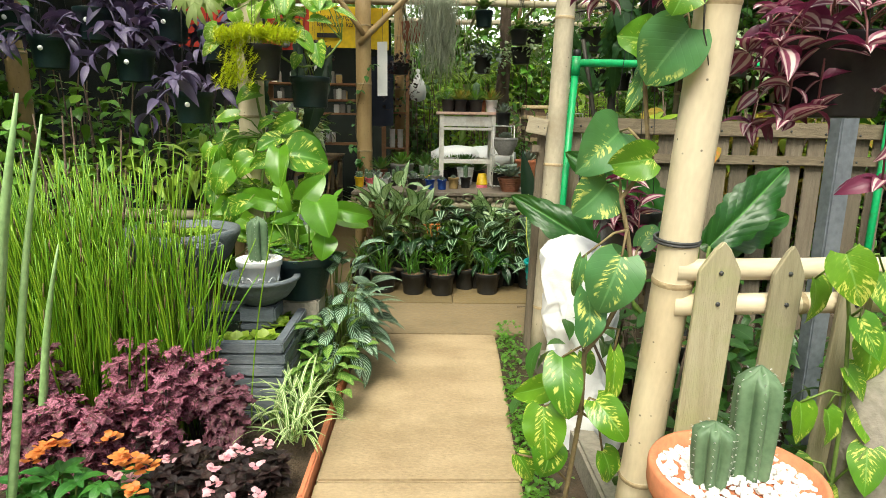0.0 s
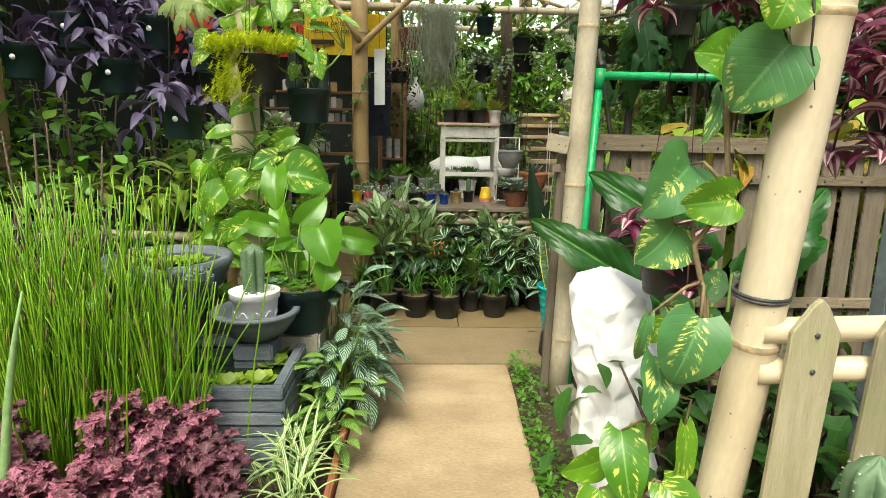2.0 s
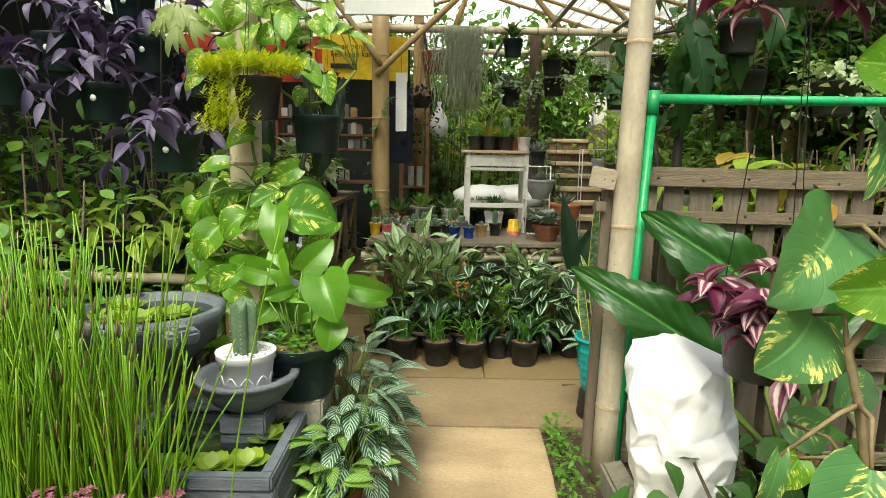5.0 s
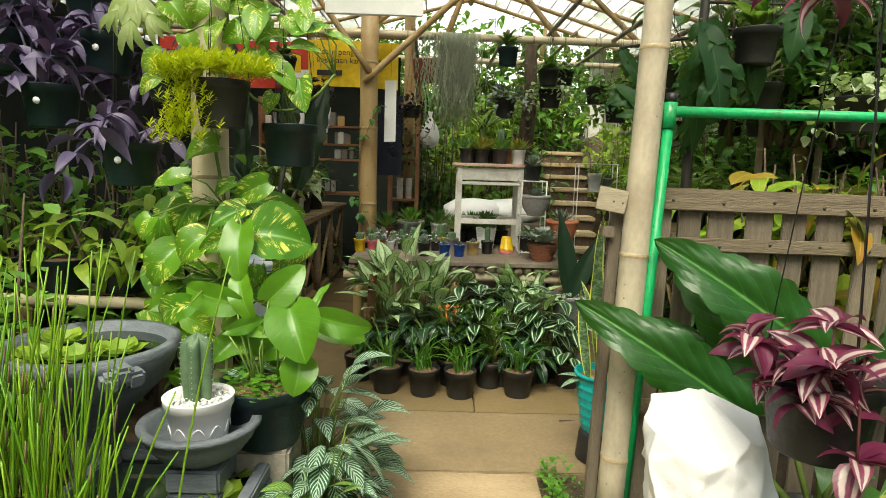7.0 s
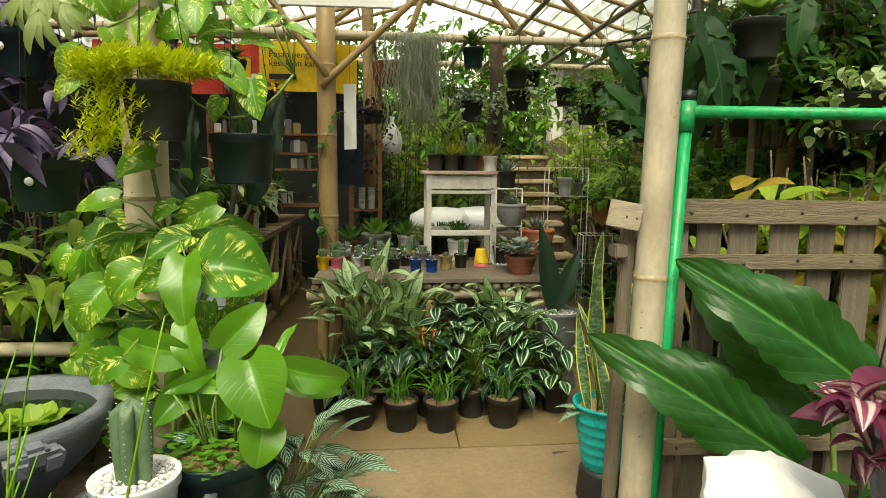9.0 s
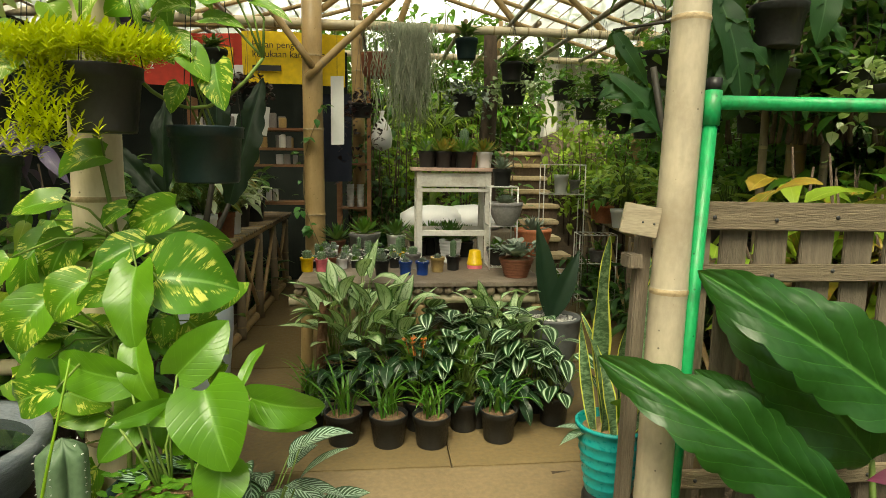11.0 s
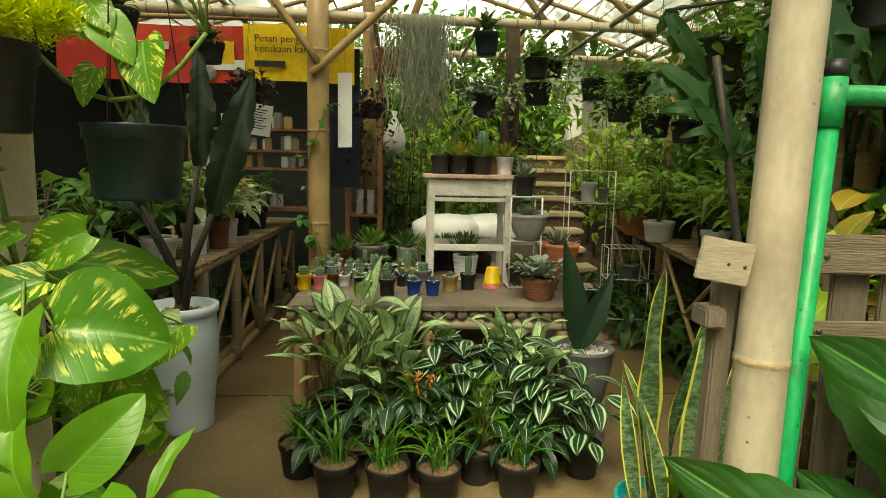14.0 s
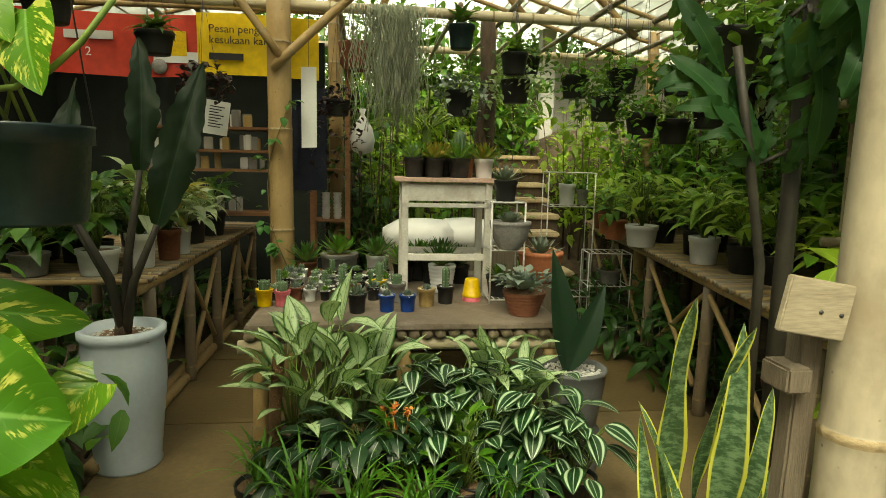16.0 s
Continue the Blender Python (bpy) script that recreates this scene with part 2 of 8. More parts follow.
URN_GREY = surface("dark_grey_cement", (0.105, 0.11, 0.112), (0.165, 0.17, 0.17), scale=5, fine=70, rough=0.6, bump=0.2, grain=0.2, vary=0.05)
GREY_POT = surface("grey_cement", (0.22, 0.21, 0.21), (0.30, 0.29, 0.28), scale=7, fine=70, rough=0.8, bump=0.3, vary=0.2)
BLUEGREY_POT = surface("blue_grey_glaze", (0.43, 0.49, 0.54), (0.48, 0.54, 0.60), scale=3, fine=50, rough=0.4, bump=0.03, grain=0.1, dirt=(0.36, 0.39, 0.40), dirt_amount=0.2)
SLATE = surface("dark_slate_cement", (0.075, 0.09, 0.105), (0.15, 0.17, 0.195), scale=6, fine=60, rough=0.55, bump=0.4, dirt=(0.24, 0.25, 0.27), stretch=(1, 1, 5))
YELLOW_POT = surface("yellow_plastic", (0.80, 0.50, 0.01), (0.84, 0.55, 0.02), rough=0.4, bump=0.03)
BLUE_POT = surface("blue_plastic", (0.01, 0.06, 0.36), (0.015, 0.08, 0.42), rough=0.4, bump=0.03)
PINK_POT = surface("pink_plastic", (0.75, 0.16, 0.22), (0.8, 0.2, 0.26), rough=0.4, bump=0.03)
TAN_POT = surface("tan_plastic", (0.42, 0.29, 0.11), (0.48, 0.34, 0.15), rough=0.5, bump=0.05)
PEBBLE = surface("white_pebble", (0.66, 0.63, 0.59), (0.85, 0.84, 0.81), scale=20, fine=80, rough=0.6, bump=0.1, vary=0.2, grain=0.15)
GREEN_PAINT = surface("chipped_green_paint", (0.01, 0.30, 0.09), (0.015, 0.38, 0.12), scale=8, fine=70, rough=0.4, bump=0.2, dirt=(0.05, 0.12, 0.05), dirt_amount=0.9, stretch=(1, 1, 0.6), specks=0.7)
SACK = surface("white_woven_plastic", (0.80, 0.80, 0.81), (0.86, 0.86, 0.87), scale=4, fine=220, rough=0.42, bump=0.1, dirt=(0.62, 0.60, 0.56), dirt_amount=0.25, grain=0.1)
WIRE = surface("white_wire", (0.70, 0.69, 0.67), (0.78, 0.77, 0.75), scale=8, fine=60, rough=0.5, bump=0.1, dirt=(0.35, 0.24, 0.16))
DARK_WIRE = surface("dark_wire", (0.03, 0.03, 0.03), (0.06, 0.06, 0.06), rough=0.5, bump=0.1)
GREYPIPE = surface("galvanised_post", (0.13, 0.15, 0.17), (0.22, 0.24, 0.27), scale=4, fine=40, rough=0.5, bump=0.15, metal=0.4)
PAPER = surface("white_paper", (0.74, 0.74, 0.73), (0.80, 0.80, 0.79), rough=0.8, bump=0.05, grain=0.08)
CLOTH_DARK = surface("navy_cloth", (0.012, 0.016, 0.03), (0.025, 0.03, 0.05), scale=6, fine=120, rough=0.95, bump=0.4)
BANNER_Y = surface("yellow_vinyl", (0.78, 0.52, 0.015), (0.82, 0.57, 0.02), scale=2, fine=20, rough=0.55, bump=0.05, vary=0)
BANNER_R = surface("red_vinyl", (0.52, 0.035, 0.02), (0.58, 0.05, 0.03), scale=2, fine=20, rough=0.55, bump=0.05, vary=0)
INK = surface("black_ink", (0.02, 0.02, 0.022), (0.03, 0.03, 0.03), rough=0.7, bump=0, vary=0)
STONE_STEP = surface("ochre_stone", (0.48, 0.37, 0.23), (0.62, 0.51, 0.34), scale=3, fine=40, rough=0.85, bump=0.5, dirt=(0.2, 0.15, 0.09), vary=0.2)
WALL_PAINT = surface("off_white_render", (0.60, 0.58, 0.53), (0.70, 0.68, 0.64), scale=2, fine=40, rough=0.9, bump=0.2)
SHADE_NET = surface("black_shade_net", (0.010, 0.014, 0.011), (0.022, 0.03, 0.024), scale=3, fine=120, rough=0.95, bump=0.5)
ROOF_METAL = surface("pale_corrugated_sheet", (0.42, 0.42, 0.42), (0.56, 0.56, 0.55), scale=3, fine=30, rough=0.6, bump=0.2)
COIR = surface("coir_pole", (0.10, 0.05, 0.025), (0.19, 0.10, 0.05), scale=20, fine=150, rough=1.0, bump=1.2)
BARK = surface("dark_bark", (0.07, 0.05, 0.035), (0.14, 0.10, 0.07), scale=9, fine=70, rough=0.95, bump=0.8, stretch=(4, 4, 1))

PLASTIC, _nt, _p = nodes_of("greenhouse_film")
_co = _nt.nodes.new("ShaderNodeTexCoord")
_no = add(_nt, "ShaderNodeTexNoise", Scale=1.6, Detail=5.0)
_nt.links.new(_co.outputs["Object"], _no.inputs["Vector"])
_p.inputs["Base Color"].default_value, _p.inputs["Roughness"].default_value = (0.78, 0.79, 0.78, 1), 0.45
_tl, _tp = _nt.nodes.new("ShaderNodeBsdfTranslucent"), _nt.nodes.new("ShaderNodeBsdfTransparent")
_tl.inputs[0].default_value = (0.62, 0.64, 0.62, 1)
_m1, _m2 = _nt.nodes.new("ShaderNodeMixShader"), _nt.nodes.new("ShaderNodeMixShader")
_m1.inputs[0].default_value = 0.75
_nt.links.new(_p.outputs[0], _m1.inputs[1])
_nt.links.new(_tl.outputs[0], _m1.inputs[2])
_nt.links.new(ramp(_nt, _no.outputs[0], 0.3, 0.7, 0.28, 0.5), _m2.inputs[0])
_nt.links.new(_m1.outputs[0], _m2.inputs[1])
_nt.links.new(_tp.outputs[0], _m2.inputs[2])
_nt.links.new(_m2.outputs[0], _nt.nodes["Material Output"].inputs[0])

WATER, _nt, _p = nodes_of("dark_water")
_p.inputs["Base Color"].default_value, _p.inputs["Roughness"].default_value = (0.012, 0.02, 0.015, 1), 0.05

L_POTHOS = leafy("golden_pothos", (0.06, 0.20, 0.012), (0.15, 0.33, 0.014), (0.20, 0.40, 0.08), "splash", (0.64, 0.66, 0.14), thin=0.3, rough=0.33, rare=-0.02)
L_POTHOS_DARK = leafy("dark_pothos", (0.05, 0.165, 0.05), (0.075, 0.21, 0.06), (0.14, 0.3, 0.10), "splash", (0.62, 0.64, 0.16), thin=0.2, rough=0.45, rare=0.02)
L_POTHOS_PALE = leafy("cream_pothos", (0.11, 0.27, 0.015), (0.22, 0.40, 0.02), (0.3, 0.48, 0.1), "splash", (0.66, 0.68, 0.30), thin=0.38, rare=-0.06)
L_ELEPH = leafy("glossy_arum", (0.014, 0.075, 0.010), (0.022, 0.10, 0.013), (0.10, 0.29, 0.05), rough=0.36, thin=0.2, vein_amount=0.42, pairs=8.0, vein_wide=0.11)
L_HEART = leafy("bright_arum", (0.068, 0.205, 0.011), (0.125, 0.29, 0.016), (0.16, 0.34, 0.05), rough=0.30, thin=0.32, vein_amount=0.3, vein_wide=0.14)
L_AGLA = leafy("silver_aglaonema", (0.025, 0.105, 0.018), (0.04, 0.145, 0.024), (0.07, 0.18, 0.04), "silver", (0.50, 0.64, 0.36), thin=0.2)
L_ZEBRA = leafy("zebra_calathea", (0.008, 0.04, 0.012), (0.014, 0.06, 0.018), (0.45, 0.58, 0.40), "zebra", (0.42, 0.55, 0.36), thin=0.12)
L_RIBS = leafy("ribbed_ctenanthe", (0.010, 0.045, 0.022), (0.016, 0.06, 0.03), (0.35, 0.48, 0.34), "ribs", (0.42, 0.58, 0.42), thin=0.15)
L_RIBS_LIGHT = leafy("light_ctenanthe", (0.04, 0.15, 0.02), (0.07, 0.21, 0.03), (0.3, 0.45, 0.15), "ribs", (0.36, 0.48, 0.12), thin=0.25)
L_DARKSTRIPE = leafy("dark_rib_leaf", (0.008, 0.035, 0.012), (0.014, 0.05, 0.016), (0.5, 0.6, 0.45), thin=0.12)
L_SNAKE = leafy("snake_plant", (0.035, 0.085, 0.035), (0.05, 0.11, 0.045), None, "bands", (0.17, 0.27, 0.14), edge=(0.62, 0.62, 0.10), thin=0.08, rough=0.4, edge_at=0.78)
L_SNAKE_DARK = leafy("dark_snake_plant", (0.012, 0.035, 0.018), (0.018, 0.05, 0.024), None, thin=0.05, rough=0.45)
L_SPIDER = leafy("spider_plant", (0.10, 0.24, 0.04), (0.14, 0.3, 0.05), None, "stripe", (0.66, 0.68, 0.40), thin=0.25)
L_GRASS = leafy("strap_leaf", (0.05, 0.18, 0.015), (0.12, 0.28, 0.03), None, thin=0.25)
L_REED = leafy("horsetail_reed", (0.105, 0.27, 0.010), (0.27, 0.43, 0.02), None, thin=0.15, rough=0.45)
L_PURPLE = leafy("purple_heart", (0.075, 0.060, 0.125), (0.135, 0.108, 0.20), (0.13, 0.10, 0.18), thin=0.12, rough=0.5, under=(0.12, 0.04, 0.14))
L_TRAD = leafy("inch_plant", (0.15, 0.03, 0.065), (0.27, 0.06, 0.12), None, "stripe", (0.60, 0.50, 0.47), thin=0.25, rough=0.35, under=(0.36, 0.05, 0.13))
L_TRAD_BACK = leafy("inch_plant_back", (0.11, 0.016, 0.05), (0.19, 0.026, 0.075), None, thin=0.22, rough=0.4, under=(0.34, 0.04, 0.12))
L_COLEUS = leafy("coleus", (0.065, 0.024, 0.030), (0.145, 0.048, 0.062), (0.3, 0.12, 0.14), "mottle", (0.46, 0.15, 0.24), thin=0.2, rough=0.6, under=(0.4, 0.06, 0.1))
L_COLEUS_DARK = leafy("dark_coleus", (0.045, 0.014, 0.020), (0.09, 0.026, 0.036), (0.2, 0.07, 0.09), "mottle", (0.20, 0.07, 0.11), thin=0.15, rough=0.6, under=(0.3, 0.05, 0.08))
L_BEGONIA = leafy("dark_begonia", (0.018, 0.013, 0.013), (0.04, 0.022, 0.02), (0.06, 0.03, 0.03), thin=0.08, rough=0.4, under=(0.2, 0.05, 0.05))
L_CROSS = leafy("firecracker_leaf", (0.03, 0.14, 0.025), (0.06, 0.2, 0.03), (0.1, 0.26, 0.06), thin=0.2)
L_CUT = leafy("cut_leaf", (0.012, 0.046, 0.013), (0.022, 0.072, 0.019), (0.05, 0.12, 0.04), thin=0.2, rough=0.5, spec=0.2)
L_MID = leafy("green_foliage", (0.05, 0.16, 0.012), (0.12, 0.28, 0.022), (0.12, 0.26, 0.06), thin=0.28)
L_ROUND = leafy("round_shrub_leaf", (0.10, 0.27, 0.03), (0.20, 0.38, 0.07), (0.25, 0.42, 0.12), thin=0.3)
L_DARK = leafy("dark_foliage", (0.020, 0.08, 0.012), (0.05, 0.14, 0.02), (0.08, 0.18, 0.05), thin=0.2)
L_LIME = leafy("lime_foliage", (0.22, 0.36, 0.03), (0.36, 0.48, 0.05), (0.4, 0.5, 0.1), thin=0.38)
L_DUMB = leafy("dumb_cane", (0.16, 0.33, 0.03), (0.26, 0.44, 0.05), (0.35, 0.5, 0.12), "splash", (0.55, 0.60, 0.24), thin=0.35)
L_SEDUM = leafy("golden_sedum", (0.46, 0.55, 0.012), (0.62, 0.66, 0.02), None, thin=0.25, rough=0.5, under=(0.6, 0.7, 0.05))
L_RUBBER = leafy("black_alocasia", (0.008, 0.020, 0.010), (0.013, 0.030, 0.014), (0.03, 0.06, 0.03), thin=0.05, rough=0.5, spec=0.22)
L_CROTON = leafy("croton", (0.18, 0.18, 0.02), (0.34, 0.22, 0.03), (0.5, 0.4, 0.08), "splash", (0.42, 0.14, 0.03), thin=0.25)
L_MOSS = leafy("grey_moss", (0.34, 0.37, 0.27), (0.48, 0.51, 0.38), None, thin=0.2, rough=0.8)
L_SUCC = leafy("grey_succulent", (0.18, 0.24, 0.20), (0.28, 0.32, 0.27), None, thin=0.05, rough=0.6)
L_CACTUS = surface("cactus_skin", (0.085, 0.15, 0.075), (0.13, 0.20, 0.11), scale=8, fine=60, rough=0.6, bump=0.2)
L_WHITE_LEAF = leafy("white_caladium", (0.30, 0.40, 0.20), (0.55, 0.60, 0.42), (0.1, 0.2, 0.05), thin=0.3)
F_ORANGE = leafy("orange_petal", (0.75, 0.22, 0.05), (0.82, 0.34, 0.10), None, thin=0.3, under=(0.8, 0.3, 0.1))
F_PINK = leafy("pink_petal", (0.78, 0.36, 0.44), (0.84, 0.58, 0.60), None, thin=0.3, under=(0.8, 0.4, 0.45))
STEM = surface("green_stem", (0.10, 0.18, 0.03), (0.17, 0.24, 0.05), scale=12, fine=60, rough=0.6, bump=0.1)
STEM_BROWN = surface("brown_vine_stem", (0.14, 0.10, 0.05), (0.22, 0.17, 0.08), scale=12, fine=60, rough=0.8, bump=0.3)
STEM_DARK = surface("dark_stem", (0.02, 0.018, 0.014), (0.04, 0.035, 0.025), scale=12, fine=60, rough=0.6, bump=0.1)


# ---- building blocks ----
def thing(name, label, category, at=(0, 0, 0), group="", kind="", rz=0):
    ob = new(name)
    ob.empty_display_size = 0.05
    ob.matrix_basis = pose(*at, 0, 0, rz)
    return tagged(ob, label, category, group, kind)


def finish(name, verts, faces, material, uvs=None, smooth=True):
    me = bpy.data.meshes.new(name)
    me.from_pydata([tuple(v) for v in verts], [], faces)
    if uvs is not None:
        layer = me.uv_layers.new(name="UVMap")
        loops = np.empty(len(me.loops), dtype=np.int32)
        me.loops.foreach_get("vertex_index", loops)
        layer.data.foreach_set("uv", np.asarray(uvs, dtype=np.float32)[loops].ravel())
    me.polygons.foreach_set("use_smooth", [smooth] * len(me.polygons))
    if material:
        me.materials.append(material)
    me.update()
    return me


def place(name, me, parent=None, m=None, label=""):
    ob = new(name, me)
    if parent is not None:
        ob.parent = parent
    if m is not None:
        ob.matrix_basis = m
    return tagged(ob, label) if label else ob


def part(name, bm, material, parent=None, label="", smooth=False):
    me = bpy.data.meshes.new(name)
    bm.normal_update()
    bm.to_mesh(me)
    bm.free()
    me.materials.append(material)
    me.polygons.foreach_set("use_smooth", [smooth] * len(me.polygons))
    return place(name, me, parent, None, label)


def slab(lo, hi, bevel=0.004, bm=None, m=None):
    """A box from corner lo to corner hi with worn edges."""
    bm = bm or bmesh.new()
    c = [(a + b) / 2 for a, b in zip(lo, hi)]
    s = [abs(b - a) for a, b in zip(lo, hi)]
    made = bmesh.ops.create_cube(bm, size=1.0, matrix=Matrix.Translation(c) @ Matrix.Diagonal((*s, 1)))
    if bevel:
        edges = list({e for v in made["verts"] for e in v.link_edges})
        made = bmesh.ops.bevel(bm, geom=edges, offset=min(bevel, min(s) * 0.3), segments=2, affect="EDGES")
    if m is not None:
        bmesh.ops.transform(bm, matrix=m, verts=made["verts"])
    return bm


def lathe(profile, n=28, wobble=0.0, seed=1):
    """Verts and faces turned round z from (radius, height) pairs."""
    rng = random.Random(seed)
    verts, faces = [], []
    for r, z in profile:
        for i in range(n):
            a = 2 * math.pi * i / n
            k = r * (1 + wobble * rng.uniform(-1, 1))
            verts.append((k * math.cos(a), k * math.sin(a), z))
    for j in range(len(profile) - 1):
        for i in range(n):
            k = (i + 1) % n
            faces.append((j * n + i, j * n + k, (j + 1) * n + k, (j + 1) * n + i))
    faces.append(tuple(range(n))[::-1])
    if profile[-1][0] > 0.001:
        faces.append(tuple(range((len(profile) - 1) * n, len(profile) * n)))
    return verts, faces


def tube(points, radii, n=10, verts=None, faces=None):
    """A round tube along points; appends to lists, or makes new ones."""
    verts = [] if verts is None else verts
    faces = [] if faces is None else faces
    pts = [Vector(p) for p in points]
    base = len(verts)
    side = None
    for i, p in enumerate(pts):
        d = (pts[min(i + 1, len(pts) - 1)] - pts[max(i - 1, 0)]).normalized()
        if side is None:
            side = d.orthogonal().normalized()
        side = (side - d * side.dot(d)).normalized()
        other = d.cross(side)
        r = radii[i] if isinstance(radii, (list, tuple)) else radii
        for k in range(n):
            a = 2 * math.pi * k / n
            verts.append(tuple(p + (side * math.cos(a) + other * math.sin(a)) * r))
    for i in range(len(pts) - 1):
        for k in range(n):
            q = (k + 1) % n
            faces.append((base + i * n + k, base + i * n + q, base + (i + 1) * n + q, base + (i + 1) * n + k))
    faces.append(tuple(base + k for k in range(n))[::-1])
    faces.append(tuple(base + (len(pts) - 1) * n + k for k in range(n)))
    return verts, faces


def arc(a, b, sag, n=8):
    a, b = Vector(a), Vector(b)
    return [a.lerp(b, i / (n - 1)) + Vector((0, 0, sag * 4 * (i / (n - 1)) * (1 - i / (n - 1)))) for i in range(n)]


def culm(a, b, r0, r1=None, gap=0.32, seed=1, n=16, bend=0.004):
    """A bamboo culm from a to b: swollen ring nodes, slight crook and taper. Local coordinates run along z from a."""
    rng = random.Random(seed)
    a, b = Vector(a), Vector(b)
    r1 = r0 if r1 is None else r1
    length = (b - a).length
    stops = [(0.0, 1.0)]
    z = gap * rng.uniform(0.3, 0.9)
    while z < length - 0.05:
        stops += [(z - 0.03, 0.985), (z - 0.008, 1.0), (z - 0.004, 1.03), (z + 0.004, 1.045), (z + 0.008, 1.0), (z + 0.012, 0.99), (z + 0.05, 0.975)]
        z += gap * rng.uniform(0.85, 1.15)
    stops.append((length, 1.0))
    stops = [s for s in stops if 0 <= s[0] <= length]
    pts, radii = [], []
    ph = rng.uniform(0, 6)
    for s, k in stops:
        f = s / length
        pts.append((bend * math.sin(4 * f + ph), bend * math.cos(5 * f + ph), s))
        radii.append((r0 + (r1 - r0) * f) * k)
    verts, faces = tube(pts, radii, n)
    m = Matrix.Translation(a) @ (b - a).to_track_quat("Z", "Y").to_matrix().to_4x4()
    rings = [int(stops[i][1] > 1.02 or stops[i + 1][1] > 1.02) for i in range(len(stops) - 1) for _ in range(n)] + [0, 0]
    return verts, faces, m, rings


def bamboo(name, a, b, r0, r1=None, material=None, parent=None, label="", category="bamboo pole", gap=0.32, seed=1, kind="", group=""):
    verts, faces, m, rings = culm(a, b, r0, r1, gap, seed)
    me = finish(name, verts, faces, material or BAMBOO)
    me.materials.append(BAMBOO_NODE)
    me.polygons.foreach_set("material_index", rings)
    ob = place(name, me, parent, m)
    if parent is None:
        tagged(ob, label, category, group, kind)
    elif label:
        tagged(ob, label)
    return ob


# ---- leaves ----
SHAPES = {
    "heart": lambda u: math.sin(math.pi * min(1, (0.03 + 0.97 * u)) ** 0.56) ** 0.72,
    "ovate": lambda u: math.sin(math.pi * u ** 0.7) ** 0.9,
    "lance": lambda u: math.sin(math.pi * (0.04 + 0.96 * u) ** 0.8),
    "strap": lambda u: min(1.0, 0.55 + 2.2 * u) * (1 - u ** 3) ** 0.8,
    "sword": lambda u: min(1.0, 0.45 + 1.1 * u) * max(0.0, 1 - u ** 5) ** 0.7,
    "spear": lambda u: min(1.0, 0.42 + 1.3 * u) * max(0.0, 1 - u ** 2.6) ** 0.85,
    "spoon": lambda u: (0.12 + 0.88 * max(0, math.sin(math.pi * max(0, u - 0.1) / 0.9)) ** 0.8) * (1 - u ** 12),
    "arum": lambda u: math.sin(math.pi * (0.02 + 0.98 * u) ** 0.62) ** 0.75,
    "round": lambda u: math.sin(math.pi * min(1, 0.03 + 0.97 * u) ** 0.66) ** 0.62,
    "blade": lambda u: math.sin(math.pi * (0.03 + 0.97 * u) ** 0.82) ** 0.72,
    "disc": lambda u: math.sqrt(max(0.0, 1 - (2 * u - 1) ** 2)),
    "lobed": lambda u: math.sin(math.pi * (0.04 + 0.96 * u) ** 0.75) * (0.62 + 0.38 * abs(math.sin(u * 26))),
    "ragged": lambda u: math.sin(math.pi * (0.04 + 0.96 * u) ** 0.75) * (0.45 + 0.55 * (1 - abs(((u * 7) % 1.0) * 2 - 1) ** 1.0)),
    "toothed": lambda u: math.sin(math.pi * (0.05 + 0.95 * u) ** 0.7) * (0.74 + 0.26 * abs(math.sin(u * 19))),
}


def leaf_data(length, width, shape="ovate", bend=0.3, fold=0.15, wave=0.0, lobe=0.0, n=8, m=4, twist=0.0, quilt=0.0, scallop=0.0):
    """Verts, faces and UVs of a leaf: stalk end at the origin, blade along +y, upper face to +z, tip bent down."""
    f = SHAPES[shape]
    verts, uvs, faces = [], [], []
    a, y, z = bend * 0.4, 0.0, 0.0
    for i in range(n + 1):
        u = i / n
        w = max(0.0, f(u)) * width / 2
        if i:
            a -= bend * 1.6 / n
            y += math.cos(a) * length / n
            z += math.sin(a) * length / n
        for j in range(m + 1):
            v = j / m
            s = 2 * v - 1
            back = lobe * length * (abs(s) ** 1.6) * max(0.0, 1 - u * 3.2) ** 1.2
            px, pz = s * w, abs(s) * w * fold + wave * length * math.sin(u * 14 + s * 1.3) * s * s
            if scallop:
                px *= 1 + scallop * abs(s) ** 2 * (abs(math.sin((u * 8 - 2.64) * math.pi)) ** 0.7 - 0.6)
            if quilt:
                pz += quilt * length * abs(math.sin((u * 8 - abs(s) * 2.64) * math.pi)) ** 0.6 * min(1.0, 4 * abs(s)) * (1 - abs(s) ** 3) * math.sin(math.pi * u) ** 0.5
            t = twist * u
            verts.append((px * math.cos(t), y - back, z + pz + px * math.sin(t)))
            uvs.append((u, v))
    k = m + 1
    for i in range(n):
        for j in range(m):
            faces.append((i * k + j, i * k + j + 1, (i + 1) * k + j + 1, (i + 1) * k + j))
    return np.array(verts), faces, np.array(uvs)


def leaf_mesh(name, material, *args, **kw):
    v, f, uv = leaf_data(*args, **kw)
    return finish(name, v, f, material, uv)


def turn(at, az, pitch, roll=0, size=1.0):
    """Pose of a leaf: points to azimuth az (0 = +y, clockwise seen from above negative), raised by pitch degrees."""
    return (Matrix.Translation(at) @ Euler((0, 0, radians(az))).to_matrix().to_4x4() @ Euler((radians(pitch), 0, 0)).to_matrix().to_4x4()
            @ Euler((0, radians(roll), 0)).to_matrix().to_4x4() @ Matrix.Diagonal((size, size, size, 1)))


